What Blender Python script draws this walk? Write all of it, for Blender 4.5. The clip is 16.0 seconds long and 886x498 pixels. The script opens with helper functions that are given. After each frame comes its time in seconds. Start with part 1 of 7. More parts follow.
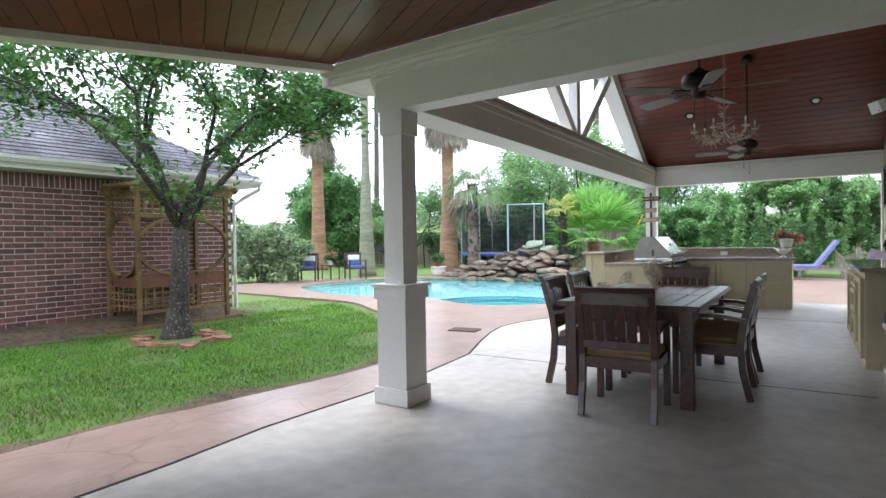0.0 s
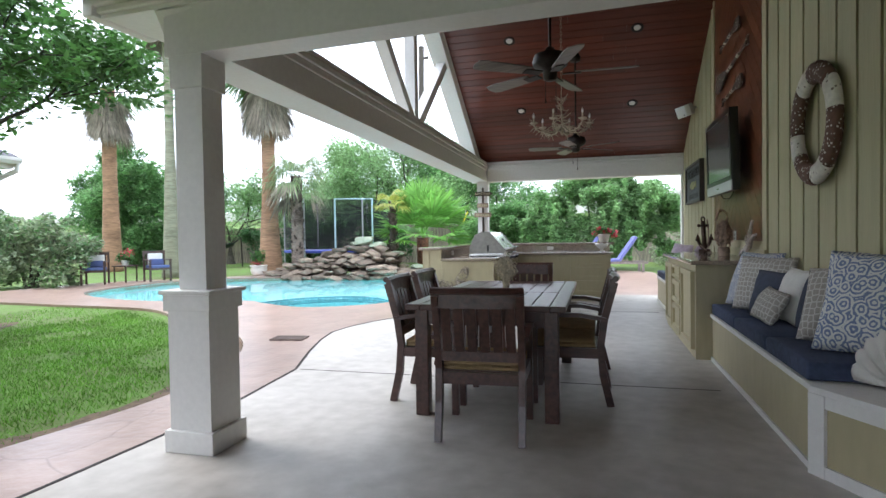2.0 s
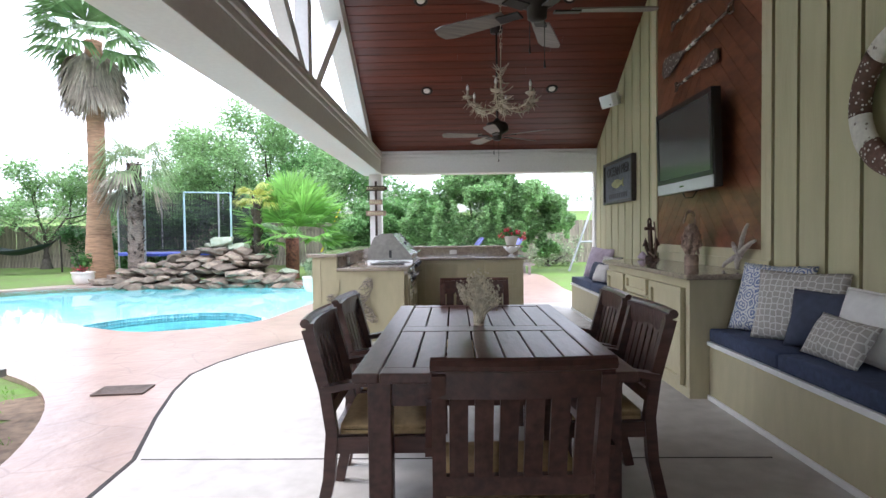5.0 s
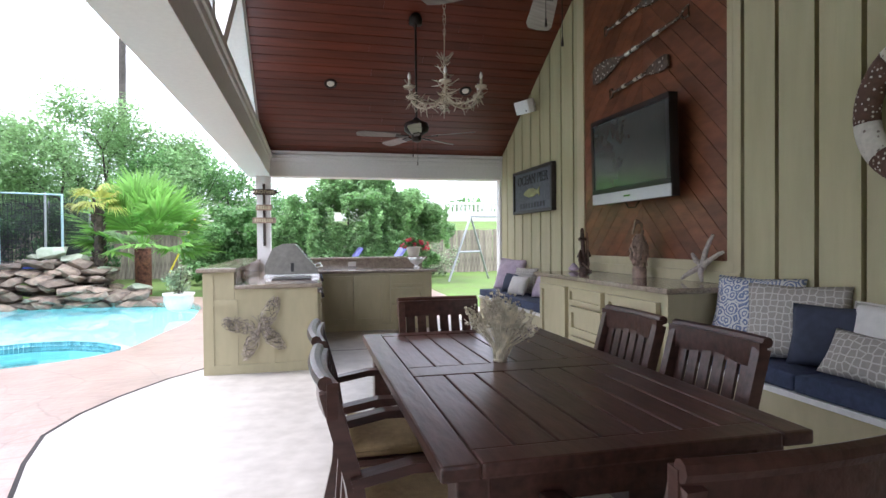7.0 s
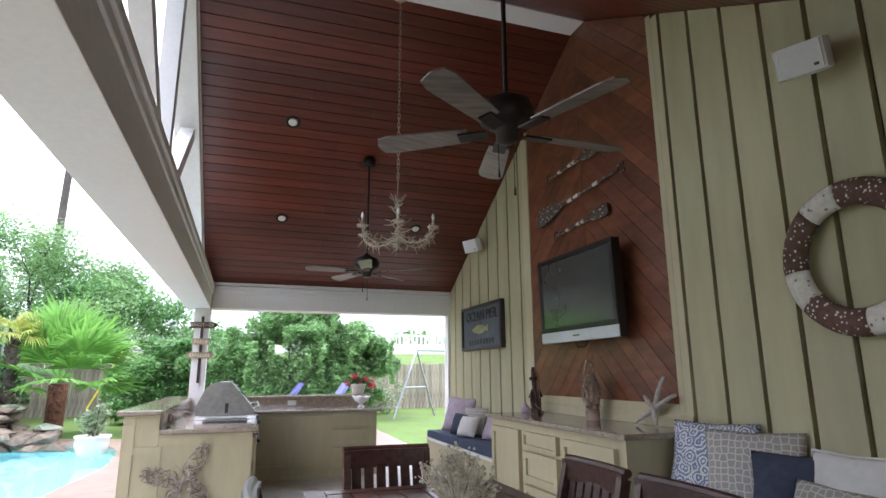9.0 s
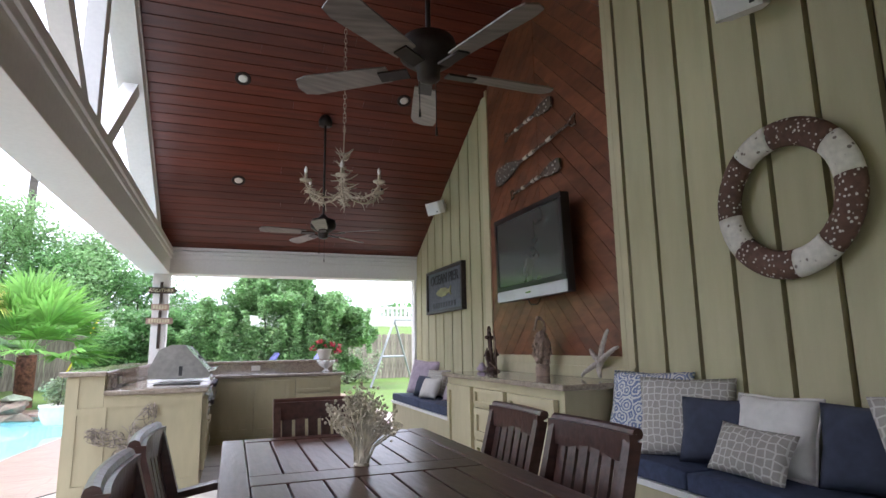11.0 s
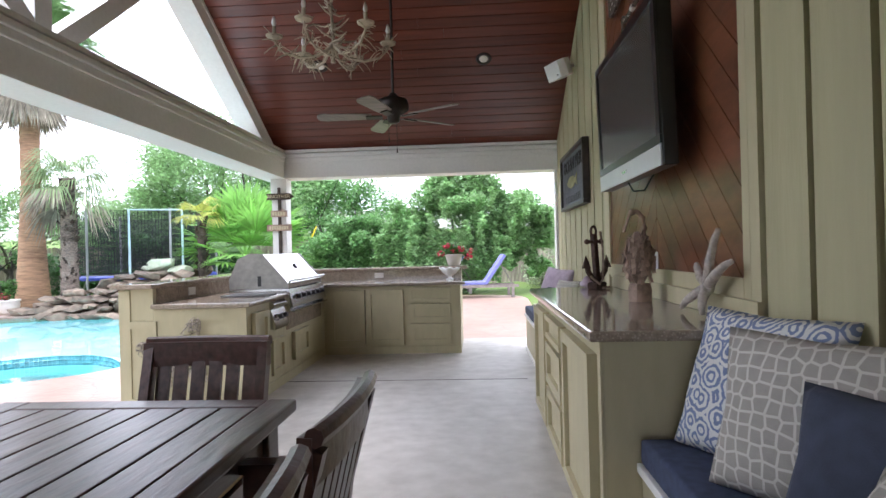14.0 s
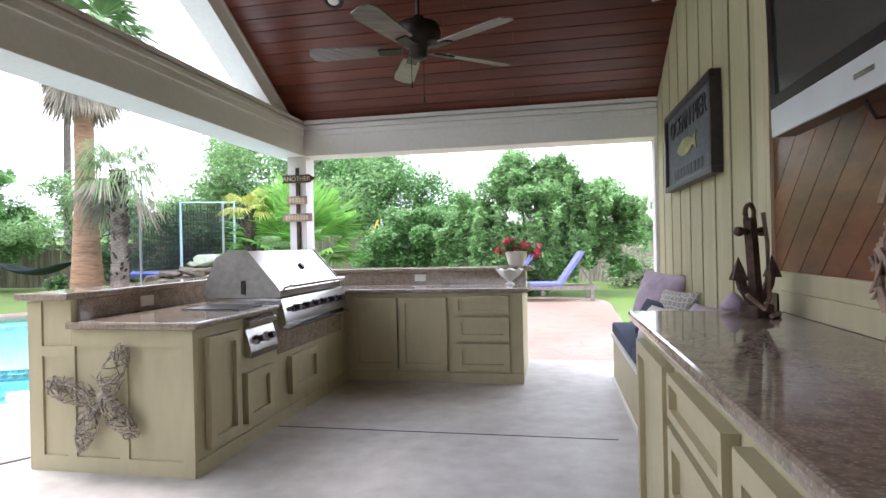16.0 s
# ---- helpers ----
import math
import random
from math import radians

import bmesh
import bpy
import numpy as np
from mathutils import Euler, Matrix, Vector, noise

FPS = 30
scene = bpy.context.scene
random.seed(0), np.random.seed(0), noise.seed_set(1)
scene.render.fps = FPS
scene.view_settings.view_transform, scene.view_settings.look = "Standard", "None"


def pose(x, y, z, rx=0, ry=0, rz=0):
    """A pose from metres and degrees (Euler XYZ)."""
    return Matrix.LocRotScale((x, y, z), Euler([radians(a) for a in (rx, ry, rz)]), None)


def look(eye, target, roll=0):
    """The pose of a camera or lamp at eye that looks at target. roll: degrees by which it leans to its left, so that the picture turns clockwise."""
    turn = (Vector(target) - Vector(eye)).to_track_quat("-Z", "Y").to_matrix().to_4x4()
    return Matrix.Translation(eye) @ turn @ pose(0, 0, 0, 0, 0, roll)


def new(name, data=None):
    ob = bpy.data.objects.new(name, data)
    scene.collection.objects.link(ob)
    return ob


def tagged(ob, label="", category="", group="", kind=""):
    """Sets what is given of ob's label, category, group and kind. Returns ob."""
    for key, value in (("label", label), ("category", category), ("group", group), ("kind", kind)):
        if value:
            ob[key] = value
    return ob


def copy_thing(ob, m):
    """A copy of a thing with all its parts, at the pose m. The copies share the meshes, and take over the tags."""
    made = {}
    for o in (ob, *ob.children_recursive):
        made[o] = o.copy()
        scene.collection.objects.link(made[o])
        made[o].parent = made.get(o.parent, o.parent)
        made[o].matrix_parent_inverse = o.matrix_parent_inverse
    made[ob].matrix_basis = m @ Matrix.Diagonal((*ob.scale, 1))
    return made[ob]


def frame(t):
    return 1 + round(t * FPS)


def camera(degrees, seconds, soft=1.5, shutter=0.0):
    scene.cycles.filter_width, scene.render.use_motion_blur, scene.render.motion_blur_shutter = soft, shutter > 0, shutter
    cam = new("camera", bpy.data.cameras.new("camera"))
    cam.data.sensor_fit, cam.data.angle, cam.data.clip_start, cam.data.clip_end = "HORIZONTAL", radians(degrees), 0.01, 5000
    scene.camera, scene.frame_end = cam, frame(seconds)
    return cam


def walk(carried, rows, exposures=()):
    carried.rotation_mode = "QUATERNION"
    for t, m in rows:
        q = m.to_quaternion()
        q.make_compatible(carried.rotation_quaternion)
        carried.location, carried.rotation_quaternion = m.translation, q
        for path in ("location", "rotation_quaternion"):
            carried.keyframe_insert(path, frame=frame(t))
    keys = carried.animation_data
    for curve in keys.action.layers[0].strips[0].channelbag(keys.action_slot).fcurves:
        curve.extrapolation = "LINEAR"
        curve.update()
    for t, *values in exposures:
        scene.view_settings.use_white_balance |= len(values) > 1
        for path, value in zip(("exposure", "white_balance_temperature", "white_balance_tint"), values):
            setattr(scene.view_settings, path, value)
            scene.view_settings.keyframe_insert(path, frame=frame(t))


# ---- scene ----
cam = camera(76.0, 16.0)
PATH = [
    (0, (2.974, 0.863, 1.235), (1.893, 2.546, 1.207), -0.9),
    (0.5, (2.981, 0.902, 1.236), (2.034, 2.663, 1.201), -1.0),
    (1, (2.798, 1.111, 1.211), (1.989, 2.94, 1.17), -0.9),
    (1.5, (2.67, 1.335, 1.201), (1.995, 3.217, 1.158), -0.9),
    (2, (2.531, 1.576, 1.199), (2.007, 3.505, 1.152), -0.9),
    (2.5, (2.407, 1.866, 1.198), (2.029, 3.83, 1.149), -0.8),
    (3, (2.366, 2.224, 1.209), (2.051, 4.198, 1.159), -1.3),
    (5.5, (1.469, 3.289, 1.264), (1.568, 5.285, 1.206), -0.6),
    (6, (1.287, 3.542, 1.242), (1.546, 5.525, 1.195), -0.8),
    (6.5, (1.129, 3.749, 1.23), (1.496, 5.715, 1.191), -0.7),
    (7, (1.013, 3.862, 1.271), (1.474, 5.808, 1.242), -0.5),
    (7.5, (0.937, 3.932, 1.298), (1.487, 5.854, 1.345), -0.3),
    (8, (0.908, 3.959, 1.339), (1.525, 5.855, 1.504), -0.2),
    (8.5, (0.94, 3.935, 1.371), (1.562, 5.811, 1.677), -0.7),
    (8.7, (0.959, 3.94, 1.356), (1.579, 5.807, 1.717), -0.3),
    (9.75, (1.02, 3.925, 1.275), (1.68, 5.755, 1.785), -0.7),
    (10.8, (1.2, 3.922, 1.182), (1.868, 5.762, 1.618), -0.9),
    (11, (1.325, 3.93, 1.195), (2.009, 5.78, 1.533), -0.9),
    (11.5, (1.619, 3.973, 1.215), (2.187, 5.882, 1.402), -1.4),
    (12, (1.955, 4.004, 1.213), (2.295, 5.971, 1.335), -1.5),
    (12.5, (2.293, 4.107, 1.206), (2.403, 6.103, 1.269), -1.3),
    (13, (2.597, 4.342, 1.219), (2.578, 6.341, 1.252), -1.4),
    (13.5, (2.829, 4.714, 1.21), (2.734, 6.712, 1.221), -1.5),
    (14, (2.967, 5.147, 1.244), (2.85, 7.143, 1.247), -1.5),
    (14.5, (3.026, 5.606, 1.251), (2.91, 7.602, 1.254), -1.6),
    (15, (3.082, 6.066, 1.226), (2.941, 8.061, 1.229), -1.4),
    (15.5, (3.091, 6.448, 1.213), (2.852, 8.434, 1.211), -1.4),
    (16, (3.038, 6.856, 1.238), (2.658, 8.82, 1.233), -1.3),
]
EXPOSURES = [(0, 1.54, 6050, 15), (2.5, 1.52, 6050, 14), (5.5, 1.83, 6050, 20), (8, 1.82, 6050, 21), (11, 1.87, 6050, 22), (13, 1.94, 6100, 20), (16, 1.97, 6150, 21)]
walk(cam, [(t, look(eye, target, roll)) for t, eye, target, roll in PATH], EXPOSURES)

# ---- world and sun: bright overcast day ----
world = bpy.data.worlds.new("overcast_sky")
scene.world = world
world.use_nodes = True
wn, wl = world.node_tree.nodes, world.node_tree.links
sky = wn.new("ShaderNodeTexSky")
sky.sky_type = "NISHITA"
sky.sun_disc = False
sky.sun_elevation, sky.sun_rotation = radians(62), radians(-60)
sky.air_density, sky.dust_density, sky.ozone_density = 1.0, 1.0, 1.0
pale = wn.new("ShaderNodeHueSaturation")
pale.inputs["Saturation"].default_value = 0.12
pale.inputs["Value"].default_value = 1.0
wl.new(sky.outputs[0], pale.inputs["Color"])
cloud = wn.new("ShaderNodeMix")
cloud.data_type = "RGBA"
cloud.inputs[0].default_value = 0.8
cloud.inputs[7].default_value = (7.2, 7.75, 8.4, 1)
wl.new(pale.outputs[0], cloud.inputs[6])
wl.new(cloud.outputs[2], wn["Background"].inputs["Color"])
wn["Background"].inputs["Strength"].default_value = 0.15
sun_data = bpy.data.lights.new("sun", "SUN")
sun_data.energy, sun_data.angle, sun_data.color = 0.8, radians(14), (1.0, 0.96, 0.9)
sun = new("sun", sun_data)
sun.matrix_world = look((-20, 12, 40), (0, 8, 0))

# ---- materials ----
def material(name, colour, rough=0.6, metal=0.0, vary=0.18, grain=8.0, bump=0.15, stretch=(1, 1, 1), pieces=0.0, islands=0.0,
             second=None, blotch=1.2, bump_grain=None, coat=0.0, translucent=0.0, spec=0.5):
    """Base colour with variation at two scales, fine relief, and variation from piece to piece."""
    m = bpy.data.materials.new(name)
    m.use_nodes = True
    n, l = m.node_tree.nodes, m.node_tree.links
    b = n["Principled BSDF"]
    tc, mp = n.new("ShaderNodeTexCoord"), n.new("ShaderNodeMapping")
    mp.inputs["Scale"].default_value = stretch
    l.new(tc.outputs["Object"], mp.inputs["Vector"])
    fine, wide = n.new("ShaderNodeTexNoise"), n.new("ShaderNodeTexNoise")
    fine.inputs["Scale"].default_value, fine.inputs["Detail"].default_value = grain, 8
    wide.inputs["Scale"].default_value, wide.inputs["Detail"].default_value = blotch, 4
    l.new(mp.outputs[0], fine.inputs["Vector"])
    l.new(mp.outputs[0], wide.inputs["Vector"])
    both = n.new("ShaderNodeMath")
    both.operation = "ADD"
    l.new(fine.outputs["Fac"], both.inputs[0])
    l.new(wide.outputs["Fac"], both.inputs[1])
    half = n.new("ShaderNodeMath")
    half.operation = "MULTIPLY"
    half.inputs[1].default_value = 0.5
    l.new(both.outputs[0], half.inputs[0])
    ramp = n.new("ShaderNodeValToRGB")
    other = second or tuple(c * (1 - 2 * vary) for c in colour)
    top = colour if second else tuple(min(1, c * (1 + vary)) for c in colour)
    ramp.color_ramp.elements[0].position, ramp.color_ramp.elements[1].position = 0.36, 0.64
    ramp.color_ramp.elements[0].color, ramp.color_ramp.elements[1].color = (*other, 1), (*top, 1)
    l.new(half.outputs[0], ramp.inputs[0])
    out = ramp.outputs[0]
    if pieces or islands:
        if pieces:
            rnd = n.new("ShaderNodeObjectInfo").outputs["Random"]
        else:
            rnd = n.new("ShaderNodeNewGeometry").outputs["Random Per Island"]
        span = n.new("ShaderNodeMapRange")
        span.inputs["To Min"].default_value, span.inputs["To Max"].default_value = 1 - (pieces or islands), 1 + (pieces or islands)
        l.new(rnd, span.inputs["Value"])
        hsv = n.new("ShaderNodeHueSaturation")
        l.new(span.outputs[0], hsv.inputs["Value"])
        l.new(out, hsv.inputs["Color"])
        out = hsv.outputs[0]
    l.new(out, b.inputs["Base Color"])
    b.inputs["Roughness"].default_value, b.inputs["Metallic"].default_value = rough, metal
    b.inputs["Specular IOR Level"].default_value = spec
    b.inputs["Coat Weight"].default_value, b.inputs["Coat Roughness"].default_value = coat, 0.12
    if bump:
        bn = n.new("ShaderNodeBump")
        bn.inputs["Strength"].default_value, bn.inputs["Distance"].default_value = bump, 0.02
        src = fine
        if bump_grain:
            src = n.new("ShaderNodeTexNoise")
            src.inputs["Scale"].default_value, src.inputs["Detail"].default_value = bump_grain, 6
            l.new(mp.outputs[0], src.inputs["Vector"])
        l.new(src.outputs["Fac"], bn.inputs["Height"])
        l.new(bn.outputs[0], b.inputs["Normal"])
    if translucent:
        t, mix = n.new("ShaderNodeBsdfTranslucent"), n.new("ShaderNodeMixShader")
        l.new(out, t.inputs["Color"])
        mix.inputs[0].default_value = translucent
        l.new(b.outputs[0], mix.inputs[1])
        l.new(t.outputs[0], mix.inputs[2])
        l.new(mix.outputs[0], n["Material Output"].inputs["Surface"])
    return m


def voronoi_over(m, scale, amount, feature="F1", colour=None, threshold=None):
    """Lay a cell pattern (cracks, speckle) over a material's base colour."""
    n, l = m.node_tree.nodes, m.node_tree.links
    b = n["Principled BSDF"]
    src = b.inputs["Base Color"].links[0].from_socket
    tc, v = n.new("ShaderNodeTexCoord"), n.new("ShaderNodeTexVoronoi")
    v.feature = feature
    v.inputs["Scale"].default_value = scale
    warp, bend = n.new("ShaderNodeTexNoise"), n.new("ShaderNodeVectorMath")
    warp.inputs["Scale"].default_value = scale * 0.9
    bend.operation = "MULTIPLY_ADD"
    bend.inputs[1].default_value = (0.45 / scale,) * 3
    l.new(tc.outputs["Object"], warp.inputs["Vector"])
    l.new(warp.outputs["Color"], bend.inputs[0])
    l.new(tc.outputs["Object"], bend.inputs[2])
    l.new(bend.outputs[0], v.inputs["Vector"])
    r = n.new("ShaderNodeValToRGB")
    lo, hi = threshold or (0.1, 0.5)
    r.color_ramp.elements[0].position, r.color_ramp.elements[1].position = lo, hi
    r.color_ramp.elements[0].color, r.color_ramp.elements[1].color = (1, 1, 1, 1), (0, 0, 0, 1)
    l.new(v.outputs["Distance"], r.inputs[0])
    k = n.new("ShaderNodeMath")
    k.operation = "MULTIPLY"
    k.inputs[1].default_value = amount
    l.new(r.outputs[0], k.inputs[0])
    mx = n.new("ShaderNodeMix")
    mx.data_type = "RGBA"
    l.new(k.outputs[0], mx.inputs[0])
    l.new(src, mx.inputs[6])
    mx.inputs[7].default_value = (*(colour or (0.05, 0.05, 0.05)), 1)
    l.new(mx.outputs[2], b.inputs["Base Color"])
    return m


WHITE = material("white_paint", (0.78, 0.77, 0.74), 0.5, vary=0.03, grain=30, bump=0.05, blotch=0.7)
TAN = material("tan_paint", (0.47, 0.42, 0.26), 0.5, vary=0.05, grain=14, bump=0.06, stretch=(1, 1, 0.3))
TAN_BOARD = material("tan_siding", (0.42, 0.385, 0.225), 0.6, vary=0.07, grain=9, bump=0.15, stretch=(1, 1, 0.15), pieces=0.05, bump_grain=40)
CEILING_WOOD = material("mahogany_ceiling", (0.125, 0.028, 0.013), 0.33, vary=0.22, grain=16, bump=0.08, stretch=(0.12, 1.5, 1.5), islands=0.22)
PANEL_WOOD = material("chevron_wood", (0.17, 0.062, 0.03), 0.3, vary=0.2, grain=14, bump=0.1, pieces=0.22, stretch=(1, 0.5, 1.4), blotch=3)
DARK_WOOD = material("espresso_wood", (0.08, 0.037, 0.028), 0.29, vary=0.3, grain=18, bump=0.12, stretch=(2, 0.4, 2), pieces=0.12)
CONCRETE = material("patio_concrete", (0.57, 0.54, 0.49), 0.48, vary=0.0, second=(0.4, 0.375, 0.33), grain=7, bump=0.06, blotch=0.9, bump_grain=90, spec=0.35)
STAMPED = material("stamped_concrete", (0.42, 0.295, 0.24), 0.3, second=(0.29, 0.195, 0.155), grain=3.5, bump=0.25, blotch=0.9, bump_grain=14)
voronoi_over(STAMPED, 1.7, 0.45, "DISTANCE_TO_EDGE", (0.16, 0.10, 0.08), (0.002, 0.02))
LAWN = material("lawn_ground", (0.105, 0.225, 0.026), 0.9, second=(0.105, 0.125, 0.035), grain=6, bump=0.4, blotch=0.5, bump_grain=60)
SOIL = material("bare_soil", (0.16, 0.11, 0.07), 0.95, vary=0.3, grain=12, bump=0.5)
DRAIN = material("brown_drain", (0.13, 0.09, 0.07), 0.6, vary=0.2, grain=20, bump=0.1)
GRASS = material("grass_blades", (0.125, 0.30, 0.026), 0.7, vary=0.2, grain=2, bump=0, islands=0.35, translucent=0.3)
GRANITE = material("granite", (0.37, 0.305, 0.235), 0.08, second=(0.2, 0.155, 0.115), grain=55, bump=0.0, blotch=16)
voronoi_over(GRANITE, 90, 0.4, "F1", (0.62, 0.56, 0.47), (0.15, 0.4))
STEEL = material("stainless_steel", (0.52, 0.515, 0.50), 0.19, 1.0, vary=0.05, grain=20, bump=0.02, stretch=(1, 0.1, 1))
BLACK = material("black_plastic", (0.012, 0.012, 0.013), 0.3, vary=0.1, bump=0.02)
IRON = material("dark_bronze", (0.035, 0.028, 0.024), 0.45, 0.6, vary=0.2, grain=20, bump=0.05)
NAVY = material("navy_fabric", (0.045, 0.062, 0.115), 0.9, vary=0.2, grain=30, bump=0.2, bump_grain=260)
BLUE_SLING = material("blue_cushion", (0.17, 0.18, 0.42), 0.85, vary=0.1, grain=20, bump=0.1, bump_grain=200)
JOINT = material("joint_filler", (0.035, 0.03, 0.028), 0.9, vary=0.2, bump=0.2)


# ---- mesh helpers ----
def bm_box(bm, x0, x1, y0, y1, z0, z1, m=None, bevel=0.0):
    made = bmesh.ops.create_cube(bm, size=1.0)["verts"]
    t = Matrix.Translation(((x0 + x1) / 2, (y0 + y1) / 2, (z0 + z1) / 2)) @ Matrix.Diagonal((abs(x1 - x0), abs(y1 - y0), abs(z1 - z0), 1))
    bmesh.ops.transform(bm, matrix=(m @ t) if m else t, verts=made)
    if bevel:
        edges = list({e for v in made for e in v.link_edges})
        bmesh.ops.bevel(bm, geom=edges, offset=bevel, segments=2, affect="EDGES", profile=0.6)
    return bm


def box(x0, x1, y0, y1, z0, z1, m=None, bevel=0.0):
    return bm_box(bmesh.new(), x0, x1, y0, y1, z0, z1, m, bevel)


def rod(bm, a, b, r0, r1=None, seg=10, caps=True):
    """A tapered bar from a to b."""
    a, b = Vector(a), Vector(b)
    d = b - a
    made = bmesh.ops.create_cone(bm, cap_ends=caps, segments=seg, radius1=r0, radius2=r0 if r1 is None else r1, depth=d.length)["verts"]
    bmesh.ops.transform(bm, matrix=Matrix.Translation((a + b) / 2) @ d.to_track_quat("Z", "Y").to_matrix().to_4x4(), verts=made)
    return bm


def bar(bm, a, b, w, h, up=(0, 0, 1)):
    """A rectangular bar from a to b, w across and h deep."""
    a, b = Vector(a), Vector(b)
    z = (b - a).normalized()
    x = z.cross(Vector(up)).normalized()
    y = z.cross(x)
    r = Matrix((x, y, z)).transposed().to_4x4()
    made = bmesh.ops.create_cube(bm, size=1.0)["verts"]
    bmesh.ops.transform(bm, matrix=Matrix.Translation((a + b) / 2) @ r @ Matrix.Diagonal((w, h, (b - a).length, 1)), verts=made)
    return bm


def sweep(bm, points, w, h, up=(0, 0, 1)):
    """One continuous rectangular bar through points, w across and h deep."""
    pts = [Vector(p) for p in points]
    rings = []
    for i, p in enumerate(pts):
        z = (pts[min(i + 1, len(pts) - 1)] - pts[max(i - 1, 0)]).normalized()
        x = z.cross(Vector(up)).normalized()
        y = z.cross(x)
        rings.append([bm.verts.new(p + x * a * w / 2 + y * b * h / 2) for a, b in ((-1, -1), (1, -1), (1, 1), (-1, 1))])
    for a, b in zip(rings, rings[1:]):
        for k in range(4):
            bm.faces.new((a[k], a[(k + 1) % 4], b[(k + 1) % 4], b[k]))
    bm.faces.new(rings[0][::-1])
    bm.faces.new(rings[-1])
    bmesh.ops.recalc_face_normals(bm, faces=bm.faces)
    return bm


def tube(bm, points, radius, seg=8, taper=None):
    """A bent round bar through points."""
    pts = [Vector(p) for p in points]
    rings = []
    for i, p in enumerate(pts):
        d = (pts[min(i + 1, len(pts) - 1)] - pts[max(i - 1, 0)]).normalized()
        q = d.to_track_quat("Z", "Y")
        r = radius if taper is None else radius + (taper - radius) * i / (len(pts) - 1)
        rings.append([bm.verts.new(p + q @ Vector((r * math.cos(k * math.tau / seg), r * math.sin(k * math.tau / seg), 0))) for k in range(seg)])
    for a, b in zip(rings, rings[1:]):
        for k in range(seg):
            bm.faces.new((a[k], a[(k + 1) % seg], b[(k + 1) % seg], b[k]))
    bm.faces.new(rings[0][::-1])
    bm.faces.new(rings[-1])
    return bm


def lathe(bm, profile, seg=20, at=(0, 0, 0)):
    """A body of revolution from (radius, height) pairs."""
    rings = []
    for r, z in profile:
        rings.append([bm.verts.new((at[0] + r * math.cos(k * math.tau / seg), at[1] + r * math.sin(k * math.tau / seg), at[2] + z)) for k in range(seg)])
    for a, b in zip(rings, rings[1:]):
        for k in range(seg):
            bm.faces.new((a[k], a[(k + 1) % seg], b[(k + 1) % seg], b[k]))
    bm.faces.new(rings[0][::-1])
    bm.faces.new(rings[-1])
    return bm


def prism(bm, outline, z0, z1):
    """A flat slab over an outline of (x, y)."""
    lo = [bm.verts.new((x, y, z0)) for x, y in outline]
    hi = [bm.verts.new((x, y, z1)) for x, y in outline]
    n = len(outline)
    bm.faces.new(hi)
    bm.faces.new(lo[::-1])
    for i in range(n):
        bm.faces.new((lo[i], lo[(i + 1) % n], hi[(i + 1) % n], hi[i]))
    bmesh.ops.recalc_face_normals(bm, faces=bm.faces)
    return bm


def mesh_of(name, bm, mat, smooth=False):
    me = bpy.data.meshes.new(name)
    bm.normal_update()
    bm.to_mesh(me)
    bm.free()
    for mt in (mat if isinstance(mat, (list, tuple)) else [mat]):
        me.materials.append(mt)
    if smooth:
        for p in me.polygons:
            p.use_smooth = True
    return me


def part(name, bm, mat, parent=None, label="", smooth=False, m=None):
    """Link a bmesh as one mesh object under a thing or a part."""
    ob = new(name, mesh_of(name, bm, mat, smooth))
    if parent is not None:
        ob.parent = parent
    if m is not None:
        ob.matrix_basis = m
    if label:
        ob["label"] = label
    return ob


def thing(name, label, category, m=None, group=""):
    ob = new(name)
    ob.empty_display_size = 0.1
    if m is not None:
        ob.matrix_basis = m
    return tagged(ob, label, category, group)


def structure(name, bm, mat, label="", smooth=False):
    return tagged(part(name, bm, mat, smooth=smooth), label, kind="structure")


def quads(name, verts, faces, mat, parent=None, smooth=False):
    me = bpy.data.meshes.new(name)
    me.from_pydata(verts, [], faces)
    me.materials.append(mat)
    if smooth:
        for p in me.polygons:
            p.use_smooth = True
    ob = new(name, me)
    if parent is not None:
        ob.parent = parent
    return ob


def spline(points, steps=8):
    """A closed smooth outline through (x, y) points."""
    out, n = [], len(points)
    for i in range(n):
        p0, p1, p2, p3 = (points[(i + k - 1) % n] for k in range(4))
        for s in range(steps):
            t = s / steps
            out.append(tuple(0.5 * (2 * b + (c - a) * t + (2 * a - 5 * b + 4 * c - d) * t * t + (3 * b - a - 3 * c + d) * t ** 3)
                             for a, b, c, d in zip(p0, p1, p2, p3)))
    return out


from mathutils.geometry import tessellate_polygon


